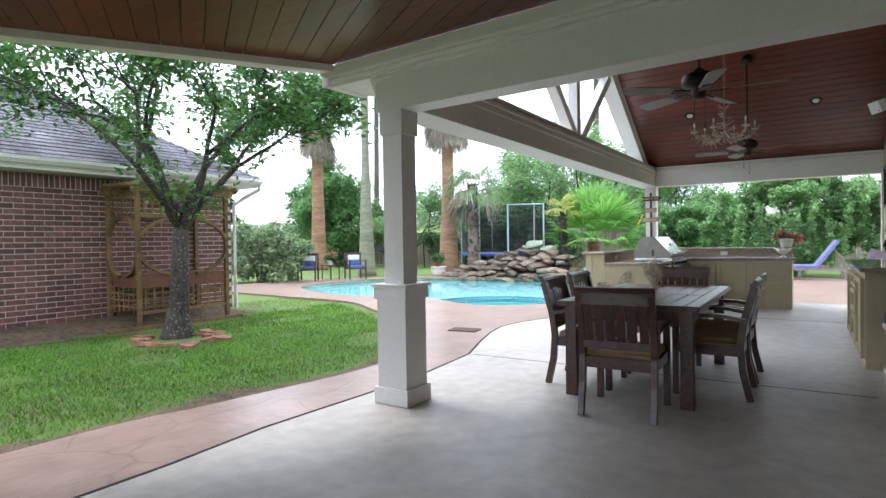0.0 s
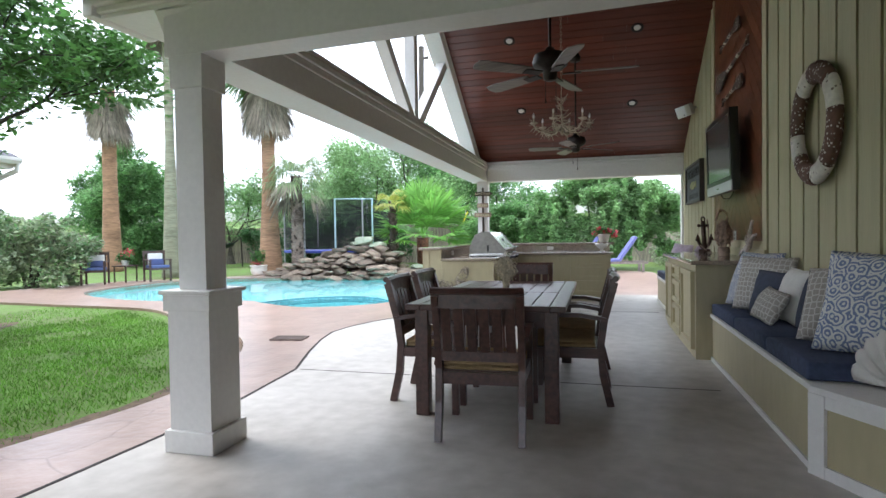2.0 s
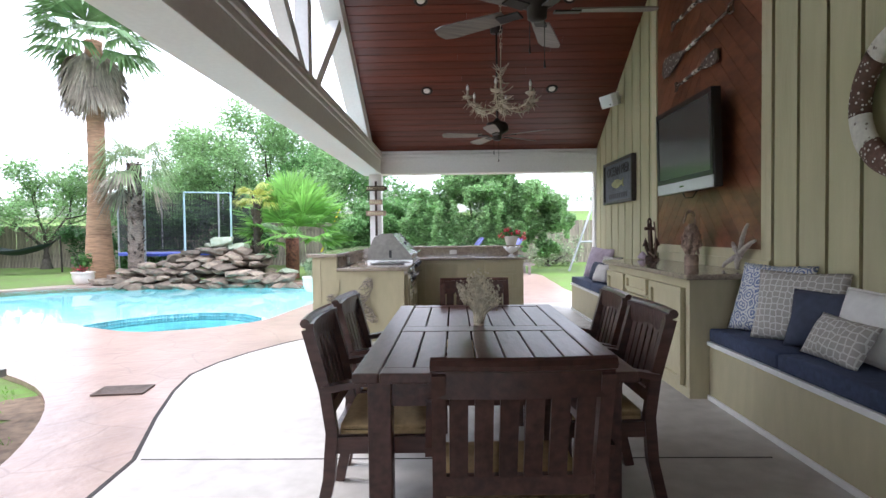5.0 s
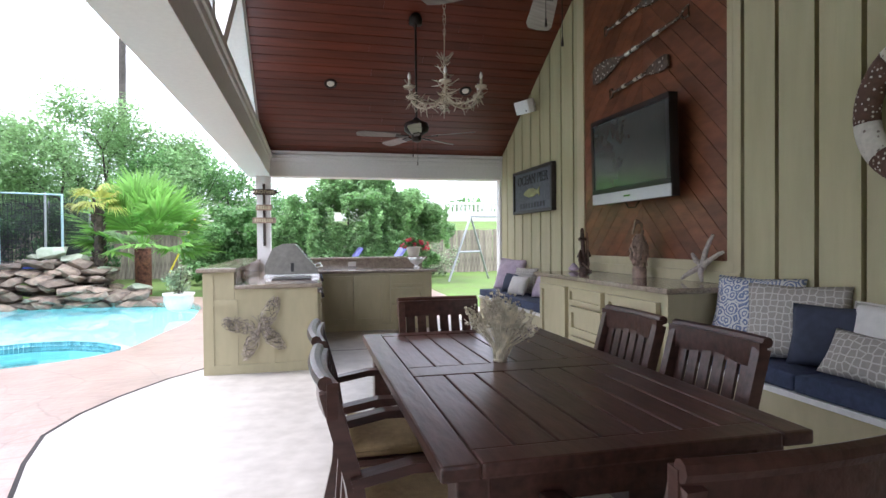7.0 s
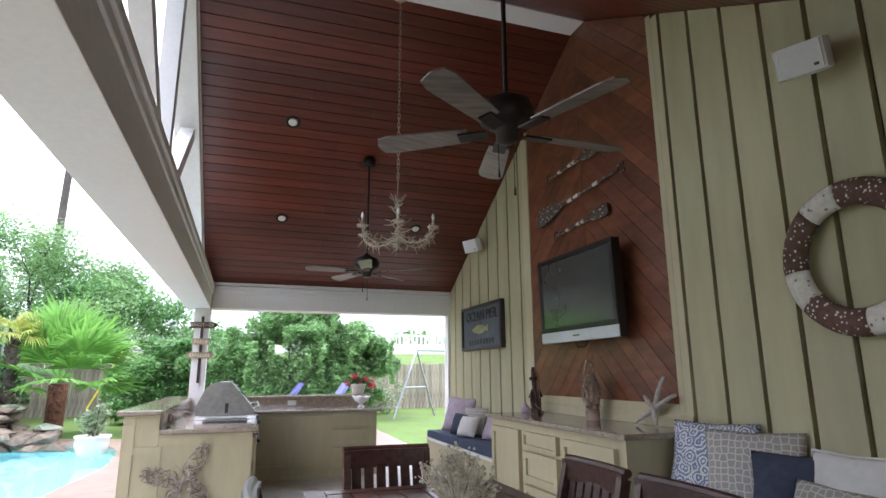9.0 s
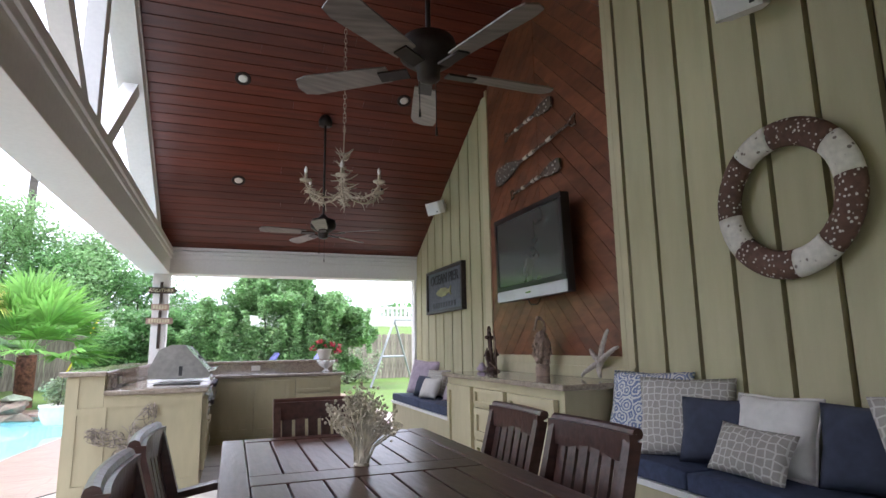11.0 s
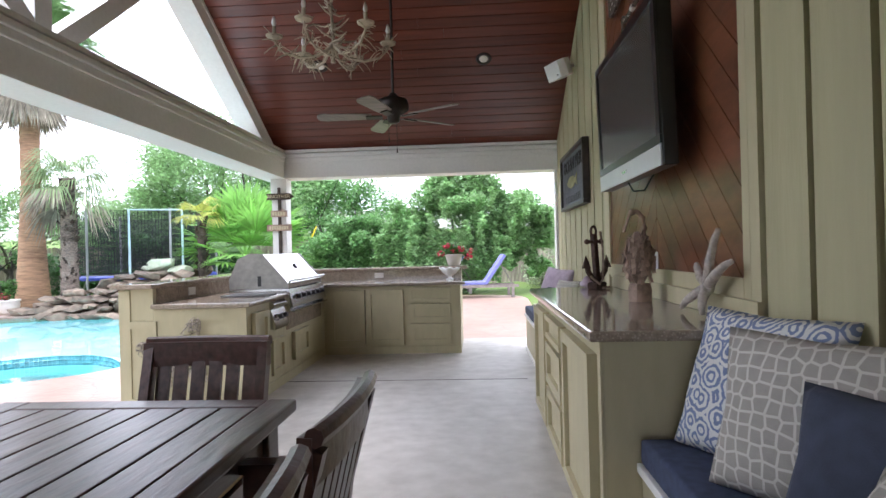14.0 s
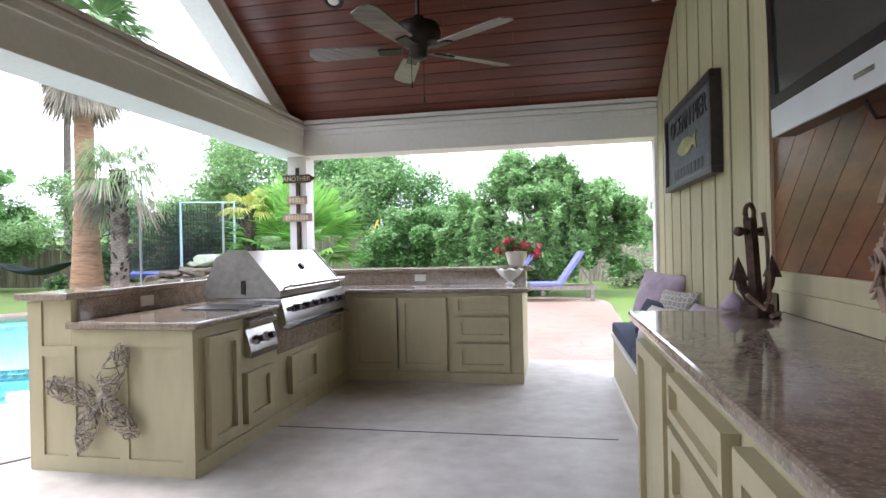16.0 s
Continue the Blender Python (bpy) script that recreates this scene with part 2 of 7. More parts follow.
def sheet_with_hole(name, outer, hole, z, mat, drop=0.0):
    loops = [[Vector((x, y, 0)) for x, y in outer], [Vector((x, y, 0)) for x, y in hole]]
    tris = tessellate_polygon(loops)
    flat = [(x, y, z) for x, y in (*outer, *hole)]
    faces = []
    for a, b, c in tris:
        (ax, ay, _), (bx, by, _), (cx, cy, _) = flat[a], flat[b], flat[c]
        faces.append((a, b, c) if (bx - ax) * (cy - ay) - (by - ay) * (cx - ax) > 0 else (c, b, a))
    if drop:
        n0, n1 = len(outer), len(hole)
        k0 = len(flat) + n1
        flat += [(x, y, z - drop) for x, y in hole]
        faces += [(n0 + (i + 1) % n1, n0 + i, n0 + n1 + i, n0 + n1 + (i + 1) % n1) for i in range(n1)]
        flat += [(x, y, z - 0.1) for x, y in outer]
        faces += [(i, (i + 1) % n0, k0 + (i + 1) % n0, k0 + i) for i in range(n0)]
    me = bpy.data.meshes.new(name)
    me.from_pydata(flat, [], faces)
    me.materials.append(mat)
    return new(name, me)


# ---- ground, pool, deck and patio slab ----
POOL = spline([(-9.4, 12.6), (-7.6, 11.3), (-5.6, 10.95), (-4.1, 11.25), (-3.55, 10.95), (-2.4, 10.5), (-1.3, 11.2), (-1.05, 12.6), (-0.95, 14.6),
               (-1.6, 17.2), (-4.4, 18.0), (-7.4, 17.4), (-9.6, 15.6)], 8)
PATIO = [(4.3, 4.4), (7.0, -1.3), (7.0, -6), (-0.1, -6), (-0.05, 2.7), (-0.1, 3.4), (-0.05, 4.4), (-0.03, 5.1), (-0.13, 6.2), (-0.4, 6.95), (-0.6, 7.6), (-0.71, 8.12), (-0.66, 8.6),
         (-0.52, 9.06), (-0.28, 9.6), (0.03, 10.05), (0.25, 10.5), (0.3, 13.05), (4.3, 13.05)]
DECK = spline([(-1.12, -4), (-1.14, 2.2), (-0.95, 3.6), (-0.72, 5.2), (-1.0, 6.5), (-1.9, 7.8), (-3.8, 9.0), (-5.3, 9.9), (-8, 10.2), (-11.5, 10.9), (-11.6, 14),
               (-10.6, 15.9), (-9.6, 16.4), (-8.2, 18.1), (-5, 19.2), (-1.4, 18.2), (-0.1, 15.6), (0.6, 14.6), (1.6, 17.2), (2.0, 20.4), (4.0, 20.2), (4.15, 17.5),
               (4.1, 15.5), (4.25, 13.6), (4.3, 9), (4.2, 0), (3, -5)], 6)
ground = sheet_with_hole("ground", [(-600, -600), (600, -600), (600, 600), (-600, 600)], POOL, -0.06, LAWN, 0.3)
tagged(ground, "green mown lawn ground reaching the horizon", kind="structure")
deck = sheet_with_hole("pavement", DECK, POOL, -0.012, STAMPED, 0.22)
tagged(deck, "reddish stamped concrete pool deck, damp in places", kind="structure")
structure("floor", prism(bmesh.new(), PATIO, -0.2, 0.0), CONCRETE, "grey smooth concrete patio slab with saw-cut joints")
bm = bmesh.new()
edge = PATIO[1:-1]
sweep(bm, [(x - 0.008, y, -0.02) for x, y in edge], 0.026, 0.046)
structure("trim_slab_joint", bm, JOINT, "dark expansion joint along the slab edge")
bm = bmesh.new()
bm_box(bm, 0.4, 3.42, 10.564, 10.576, -0.01, 0.0015)
bm_box(bm, -0.1, 3.42, 6.2, 6.212, -0.01, 0.0015)
structure("trim_saw_cut", bm, JOINT, "thin saw cuts in the patio slab")

# ---- pool ----
POOL_TILE = material("pool_tile", (0.13, 0.40, 0.46), 0.15, vary=0.4, grain=30, bump=0, pieces=0.25)
POOL_SHELL = material("pool_plaster", (0.42, 0.86, 0.89), 0.6, vary=0.06, grain=4, bump=0.05)
pool = thing("swimming_pool", "freeform swimming pool with pale turquoise plaster", "pool")
pool["kind"] = "structure"
bm = bmesh.new()
n = len(POOL)
top = [bm.verts.new((x, y, -0.06)) for x, y in POOL]
low = [bm.verts.new((x, y, -0.95)) for x, y in POOL]
for i in range(n):
    bm.faces.new((top[i], low[i], low[(i + 1) % n], top[(i + 1) % n]))
bm.faces.new(low)
part("basin", bm, POOL_SHELL, pool)
WATER = bpy.data.materials.new("pool_water")
WATER.use_nodes = True
wn2, wl2 = WATER.node_tree.nodes, WATER.node_tree.links
wb = wn2["Principled BSDF"]
wb.inputs["Base Color"].default_value = (0.86, 0.985, 0.99, 1)
wb.inputs["Roughness"].default_value, wb.inputs["IOR"].default_value, wb.inputs["Transmission Weight"].default_value = 0.03, 1.33, 1.0
wt, wbump = wn2.new("ShaderNodeTexNoise"), wn2.new("ShaderNodeBump")
wt.inputs["Scale"].default_value, wt.inputs["Detail"].default_value = 4.0, 3
wbump.inputs["Strength"].default_value, wbump.inputs["Distance"].default_value = 0.25, 0.03
wl2.new(wt.outputs["Fac"], wbump.inputs["Height"])
wl2.new(wbump.outputs[0], wb.inputs["Normal"])
bm = bmesh.new()
bm.faces.new([bm.verts.new((x, y, -0.13)) for x, y in POOL])
water = structure("water", bm, WATER, "clear turquoise pool water with small ripples")
water.visible_shadow = False
# low tiled wall between the spa and the pool
SPA = [(-3.75, 11.12), (-3.45, 11.75), (-3.05, 12.15), (-2.55, 12.38), (-2.05, 12.38), (-1.6, 12.15), (-1.2, 11.75)]
spa = thing("spa_wall", "low tiled spillover wall between spa and pool", "pool wall")
bm = bmesh.new()
sweep(bm, [(*a, -0.5) for a in SPA], 0.22, 0.86)
part("wall_core", bm, POOL_SHELL, spa)
tile_bm = box(-0.023, 0.023, -0.006, 0.006, -0.023, 0.023)
tile_me = mesh_of("tile", tile_bm, POOL_TILE)
for a, b in zip(SPA, SPA[1:]):
    a, b = Vector(a), Vector(b)
    d = (b - a).normalized()
    nrm = Vector((d.y, -d.x))
    for k in range(int((b - a).length / 0.05)):
        for row in (-0.035, -0.085, -0.135):
            p = a + d * (0.025 + 0.05 * k) + nrm * 0.112
            ob = new("tile", tile_me)
            ob.parent = spa
            ob.matrix_basis = Matrix.Translation((p.x, p.y, row)) @ Matrix.Rotation(math.atan2(d.y, d.x), 4, "Z")
spa["kind"] = "structure"

# deck drain
drain = thing("deck_drain", "rectangular brown metal drain grate in the deck", "drain", pose(-1.05, 7.65, -0.012, 0, 0, 8))
part("frame", box(-0.2, 0.2, -0.13, 0.13, 0.0, 0.006), IRON, drain)
for b in ((-0.2, 0.2, -0.13, -0.116), (-0.2, 0.2, 0.116, 0.13), (-0.2, -0.184, -0.116, 0.116), (0.184, 0.2, -0.116, 0.116)):
    part("rim", box(*b, 0.0065, 0.016), DRAIN, drain)
for i in range(9):
    part("slat", box(-0.18, 0.18, -0.115 + i * 0.027, -0.1 + i * 0.027, 0.008, 0.014), DRAIN, drain)

# ---- pavilion: beams, columns, roof, wall ----
WALL_X, FAR_Y, NEAR_Y, RIDGE_Y, EAVE_Z, PITCH = 4.03, 12.47, 4.5, 8.48, 2.6, 0.583
RIDGE_Z = EAVE_Z + PITCH * (FAR_Y - RIDGE_Y)


def slope_z(y):
    return RIDGE_Z - PITCH * abs(y - RIDGE_Y)


def beam(name, x0, x1, y0, y1, z0, z1, label, crowns=()):
    b = thing(name, label, "beam")
    b["kind"] = "structure"
    part("core", box(x0, x1, y0, y1, z0, z1, bevel=0.004), WHITE, b)
    for c in crowns:
        part("crown_moulding", box(*c, bevel=0.008), WHITE, b)
    return b


beam("beam_pool_side", 0.16, 0.48, 4.4, 12.46, 2.235, 2.56, "white boxed beam over the pool side opening",
     [(0.482, 0.515, 4.5, 12.44, 2.5, 2.545), (0.482, 0.5, 4.5, 12.44, 2.44, 2.498), (0.14, 0.5, 4.5, 12.44, 2.562, 2.6)])
beam("beam_far", 0.16, 4.2, 12.462, 12.76, 2.235, 2.56, "white boxed beam with crown moulding over the far opening",
     [(0.5, 4.02, 12.42, 12.46, 2.5, 2.545), (0.5, 4.02, 12.44, 12.46, 2.44, 2.498), (0.16, 4.2, 12.435, 12.78, 2.562, 2.605)])
near_beam = thing("beam_near", "white boxed beam with stepped crown moulding beside the porch", "beam", pose(0.3, 4.49, 0, 0, 0, -3.7))
near_beam["kind"] = "structure"
part("core", box(-0.12, 4.1, -0.2, 0.0, 2.235, 2.66, bevel=0.004), WHITE, near_beam)
part("corner_soffit", box(-0.56, -0.121, -0.2, 0.3, 2.515, 2.66), WHITE, near_beam, "white boxed soffit at the eave corner")
part("crown_moulding", box(-0.64, 4.1, -0.28, -0.201, 2.565, 2.66, bevel=0.012), WHITE, near_beam)
part("crown_moulding", box(-0.62, 4.1, -0.25, -0.201, 2.53, 2.563, bevel=0.008), WHITE, near_beam)
part("crown_moulding", box(-0.6, 4.1, -0.222, -0.201, 2.505, 2.528, bevel=0.004), WHITE, near_beam)
part("return_moulding", box(-0.64, -0.561, -0.28, 0.2, 2.505, 2.7, bevel=0.012), WHITE, near_beam)
part("inner_filler", box(0.1, 3.75, 0.002, 0.22, 2.46, 2.64), WHITE, near_beam)


def column(x, y, base):
    c = thing("porch_column", "white square panelled porch column with pedestal" if base else "white square post at the pavilion corner", "column", pose(x, y, 0))
    c["kind"] = "structure"
    if base:
        part("plinth", box(-0.158, 0.158, -0.158, 0.158, 0, 0.125, bevel=0.006), WHITE, c)
        part("pedestal", box(-0.134, 0.134, -0.134, 0.134, 0.125, 0.8), WHITE, c)
        part("pedestal_cap", box(-0.152, 0.152, -0.152, 0.152, 0.8, 0.89, bevel=0.004), WHITE, c)
        part("pedestal_top", box(-0.168, 0.168, -0.168, 0.168, 0.892, 0.915, bevel=0.005), WHITE, c)
        part("shaft", box(-0.09, 0.09, -0.09, 0.09, 0.915, 2.05), WHITE, c)
    else:
        part("shaft", box(-0.095, 0.095, -0.095, 0.095, 0, 2.05), WHITE, c)
    part("capital", box(-0.106, 0.106, -0.106, 0.106, 2.05, 2.234, bevel=0.005), WHITE, c)
    return c


column(0.322, 4.385, True)
column(0.38, 12.6, False)


def plank_ceiling(bm, y_low, y_high, x0, x1, width=0.125):
    """Planks along x, from the eave to the ridge, each with eased edges."""
    dy, dz = y_high - y_low, slope_z(y_high) - slope_z(y_low)
    length = math.hypot(dy, dz)
    u = Vector((0, dy / length, dz / length))
    nrm = Vector((0, -u.z, u.y)) if u.y > 0 else Vector((0, u.z, -u.y))
    if nrm.z < 0:
        nrm = -nrm
    o = Vector((0, y_low, slope_z(y_low)))
    count = int(length / width)
    width = length / count
    for i in range(count):
        prof = [(i * width + 0.001, 0.008), (i * width + 0.0045, 0.0), ((i + 1) * width - 0.0045, 0.0), ((i + 1) * width - 0.001, 0.008), ((i + 1) * width - 0.001, 0.03), (i * width + 0.001, 0.03)]
        cuts = [x0, x0 + (x1 - x0) * random.uniform(0.25, 0.75), x1]
        for xa, xb in zip(cuts, cuts[1:]):
            ends = [[bm.verts.new(Vector((x, 0, 0)) + o + u * s + nrm * h) for s, h in prof] for x in (xa + 0.0006, xb - 0.0006)]
            k = len(prof)
            for j in range(k):
                bm.faces.new((ends[0][j], ends[0][(j + 1) % k], ends[1][(j + 1) % k], ends[1][j]))
            bm.faces.new(ends[0][::-1])
            bm.faces.new(ends[1])


bm = bmesh.new()
plank_ceiling(bm, FAR_Y, RIDGE_Y + 0.12, 0.36, WALL_X + 0.04)
plank_ceiling(bm, NEAR_Y, RIDGE_Y - 0.12, 0.36, WALL_X + 0.04)
bmesh.ops.recalc_face_normals(bm, faces=bm.faces)
structure("ceiling", bm, CEILING_WOOD, "glossy mahogany-stained tongue-and-groove vaulted ceiling")
structure("trim_ridge", box(0.36, WALL_X, RIDGE_Y - 0.13, RIDGE_Y + 0.13, slope_z(RIDGE_Y + 0.12) - 0.02, RIDGE_Z + 0.03), WHITE, "white ridge board under the vault")
SHINGLE = material("roof_shingle", (0.13, 0.125, 0.135), 0.9, vary=0.3, grain=20, bump=0.5, pieces=0.2, islands=0.0)
bm = bmesh.new()
for sgn in (1, -1):
    y0, y1 = RIDGE_Y, RIDGE_Y + sgn * (4.3 if sgn > 0 else 3.98)
    z0, z1 = RIDGE_Z, slope_z(y1)
    vs = [bm.verts.new((x, y, z)) for x in (0.14, 5.5) for y, z in ((y0, z0 + 0.04), (y1, z1 + 0.04), (y1, z1 + 0.2), (y0, z0 + 0.2))]
    for f in ((0, 1, 2, 3), (7, 6, 5, 4), (0, 4, 5, 1), (1, 5, 6, 2), (2, 6, 7, 3), (3, 7, 4, 0)):
        bm.faces.new([vs[i] for i in f])
bmesh.ops.recalc_face_normals(bm, faces=bm.faces)
structure("roof", bm, SHINGLE, "grey shingled gable roof over the pavilion")

# gable truss on the pool side
truss = thing("gable_truss", "white painted open gable truss with king post and braces", "roof truss")
truss["kind"] = "structure"
for sgn in (1, -1):
    bm = bmesh.new()
    a, b = Vector((0.25, RIDGE_Y + sgn * 4.15, slope_z(RIDGE_Y + 4.15) - 0.10)), Vector((0.25, RIDGE_Y, RIDGE_Z - 0.10))
    bar(bm, a, b, 0.2, 0.24, (1, 0, 0))
    part("rafter", bm, WHITE, truss)
    bm = bmesh.new()
    bar(bm, (0.355, RIDGE_Y + sgn * 4.0, slope_z(RIDGE_Y + 4.0) - 0.02), (0.355, RIDGE_Y, RIDGE_Z - 0.02), 0.03, 0.05, (1, 0, 0))
    part("rake_trim", bm, WHITE, truss)
    bm = bmesh.new()
    bar(bm, (0.26, 8.55 + sgn * 0.09, 2.62), (0.26, 8.5 + sgn * 1.6, slope_z(RIDGE_Y + 1.6) - 0.14), 0.13, 0.13, (1, 0, 0))
    part("brace", bm, WHITE, truss)
part("king_post", box(0.2, 0.33, 8.44, 8.58, 2.6, RIDGE_Z - 0.15), WHITE, truss)

# back wall with board siding, grooves between the boards
wall = structure("wall_house", bmesh.new(), TAN, "tan painted vertical board siding wall of the house")
bm = bmesh.new()
vs = [(WALL_X + 0.045, y, z) for y, z in ((4.5, 0), (12.62, 0), (12.62, 2.56), (RIDGE_Y, RIDGE_Z + 0.03), (4.5, 2.62))]
a = [bm.verts.new(v) for v in vs]
b = [bm.verts.new((v[0] + 0.2, v[1], v[2])) for v in vs]
bm.faces.new(a)
bm.faces.new(b[::-1])
for i in range(5):
    bm.faces.new((a[i], a[(i + 1) % 5], b[(i + 1) % 5], b[i]))
bmesh.ops.recalc_face_normals(bm, faces=bm.faces)
# the shade inside the grooves is put into this dark backing colour
GROOVE_SHADE = material("groove_shade", (0.10, 0.085, 0.04), 0.85, vary=0.1, bump=0.1)
wall.data = mesh_of("wall_house", bm, GROOVE_SHADE)
PAN_Y0, PAN_Y1, PAN_Z0 = 7.45, 9.68, 1.1
MID_Y = 8.56
GROOVES = [7.31 - 0.303 * k for k in range(10)][::-1]
SPANS = list(zip(GROOVES, GROOVES[1:]))
SPANS += [(9.84, 9.96)] + [(9.96 + 0.325 * k, 9.96 + 0.325 * (k + 1)) for k in range(8)]
for ga, gb in SPANS:
    y, y1 = ga + 0.017, gb - 0.017
    bm = bmesh.new()
    pts = [(y, 0.0), (y1, 0.0), (y1, slope_z(y1) - 0.004 if y1 < 12.45 else 2.56), (y, slope_z(y) - 0.004)]
    f = [bm.verts.new((WALL_X, p, z)) for p, z in pts]
    k = [bm.verts.new((WALL_X + 0.046, p, z)) for p, z in pts]
    bm.faces.new(f[::-1])
    for i in range(4):
        bm.faces.new((f[i], f[(i + 1) % 4], k[(i + 1) % 4], k[i]))
    bmesh.ops.recalc_face_normals(bm, faces=bm.faces)
    part("board", bm, TAN_BOARD, wall)
# flat boards framing the chevron panel
for ya, yb, za in ((PAN_Y0 - 0.135, PAN_Y0 - 0.06, 0.0), (PAN_Y0 - 0.058, PAN_Y0, 1.02), (PAN_Y1, PAN_Y1 + 0.05, 1.02), (PAN_Y1 + 0.052, PAN_Y1 + 0.16, 0.0)):
    part("panel_trim", box(WALL_X - 0.012, WALL_X + 0.025, ya, yb, za, slope_z(ya if ya < RIDGE_Y else yb) - 0.01), TAN, wall)
part("panel_trim", box(WALL_X - 0.014, WALL_X + 0.025, PAN_Y0, PAN_Y1, 1.0, PAN_Z0), TAN, wall)

# chevron panel boards
bm = bmesh.new()
top_z = [RIDGE_Z - PITCH * abs(y - RIDGE_Y) - 0.012 for y in (PAN_Y0, PAN_Y1)]
bm.faces.new([bm.verts.new((WALL_X + 0.022, y, z)) for y, z in ((PAN_Y0, PAN_Z0), (PAN_Y1, PAN_Z0), (PAN_Y1, top_z[1]), (RIDGE_Y, RIDGE_Z - 0.012), (PAN_Y0, top_z[0]))])
part("panel_backing", bm, JOINT, wall, "dark backing in the gaps between boards")
STEP = 0.19
for side, (ya, yb) in ((-1, (PAN_Y0, MID_Y - 0.002)), (1, (MID_Y + 0.002, PAN_Y1))):
    c = PAN_Z0 - 1.6
    while c < RIDGE_Z + 1.4:
        # a board lies between z = c - |y - MID_Y| and the same plus STEP
        poly = []
        for yy, zz in ((ya, c - abs(ya - MID_Y) + 0.006), (yb, c - abs(yb - MID_Y) + 0.006), (yb, c + STEP - abs(yb - MID_Y)), (ya, c + STEP - abs(ya - MID_Y))):
            poly.append((yy, zz))

        def clip(poly, keep, cross):
            out = []
            for i, p in enumerate(poly):
                q = poly[(i + 1) % len(poly)]
                if keep(p):
                    out.append(p)
                if keep(p) != keep(q):
                    out.append(cross(p, q))
            return out

        def cut(f):
            return lambda p, q: tuple(a + (b - a) * f(p) / (f(p) - f(q)) for a, b in zip(p, q))

        f1 = lambda p: p[1] - PAN_Z0
        poly = clip(poly, lambda p: f1(p) >= 0, cut(f1))
        for s2 in (1, -1):
            f2 = lambda p, s2=s2: RIDGE_Z - PITCH * s2 * (p[0] - RIDGE_Y) - p[1] - 0.01
            if poly:
                poly = clip(poly, lambda p: f2(p) >= 0, cut(f2))
        if len(poly) > 2:
            bm = bmesh.new()
            f = [bm.verts.new((WALL_X + 0.004, *p)) for p in poly]
            k = [bm.verts.new((WALL_X + 0.03, *p)) for p in poly]
            bm.faces.new(f)
            for i in range(len(poly)):
                bm.faces.new((f[i], f[(i + 1) % len(poly)], k[(i + 1) % len(poly)], k[i]))
            bmesh.ops.recalc_face_normals(bm, faces=bm.faces)
            part("chevron_board", bm, PANEL_WOOD, wall, "stained brown wood board")
        c += STEP
structure("trim_wall_end", box(WALL_X - 0.03, WALL_X + 0.23, 12.5, 12.66, 0, 2.235), WHITE, "white corner board at the end of the wall")

# angled house wall beyond the bench, porch side wall, added unseen end wall and porch ceiling around the start
def wall_between(name, a, b, z1, label):
    bm = bmesh.new()
    d = Vector((b[0] - a[0], b[1] - a[1], 0))
    nrm = Vector((d.y, -d.x, 0)).normalized() * 0.2
    prism(bm, [a, b, (b[0] + nrm.x, b[1] + nrm.y), (a[0] + nrm.x, a[1] + nrm.y)], 0, z1)
    return structure(name, bm, TAN, label)


wall_between("wall_angled", (6.9, -1.35), (4.055, 4.5), 2.66, "tan painted angled house wall")
# unseen end wall, added to limit the light entering from behind
wall_between("wall_light_block", (3.4, -5.1), (7.0, -5.1), 2.66, "unseen tan wall added to hold back light behind the porch")
wall_between("wall_porch_side", (6.9, -5.0), (6.9, -1.35), 2.66, "tan painted porch side wall")
EAVE_A, EAVE_B = Vector((-0.28, 4.14)), Vector((-5.2, -3.33))
ed = (EAVE_B - EAVE_A).normalized()
en = Vector((-ed.y, ed.x))
PORCH = [(-0.28, 4.24), (4.2, 4.01), (7.0, -1.3), (7.0, -5.2), (-5.2, -5.2), tuple(EAVE_B)]
bm = bmesh.new()
# planks run square to the eave
w = 0.14
far_side = en if (Vector((2, 0)) - EAVE_A).dot(en) > 0 else -en
for i in range(-60, 100):
    s0, s1 = i * w + 0.003, (i + 1) * w - 0.003
    quad = [EAVE_A + ed * s0, EAVE_A + ed * s1, EAVE_A + ed * s1 + far_side * 12, EAVE_A + ed * s0 + far_side * 12]
    poly = [(p.x, p.y) for p in quad]
    for fn in (lambda p: 4.27 - 0.065 * (p[0] + 0.3) - p[1], lambda p: p[1] + 5.1, lambda p: 7.0 - p[0], lambda p: p[0] + 5.1):
        out = []
        for j, p in enumerate(poly):
            q = poly[(j + 1) % len(poly)]
            fp, fq = fn(p), fn(q)
            if fp >= 0:
                out.append(p)
            if (fp >= 0) != (fq >= 0):
                out.append(tuple(a + (b - a) * fp / (fp - fq) for a, b in zip(p, q)))
        poly = out
        if len(poly) < 3:
            break
    if len(poly) >= 3:
        prism(bm, poly, 2.665, 2.69)
structure("ceiling_porch", bm, CEILING_WOOD, "dark mahogany-stained plank porch ceiling")
bm = bmesh.new()
prism(bm, [(p[0], p[1]) for p in PORCH], 2.7, 2.85)
structure("roof_porch", bm, SHINGLE, "shingled porch roof deck")
bm = bmesh.new()
bar(bm, (*(EAVE_A - ed * 0.12 - far_side * 0.06), 2.66), (*(EAVE_B - far_side * 0.06), 2.66), 0.12, 0.1)
structure("trim_porch_fascia", bm, WHITE, "white fascia board along the porch eave")

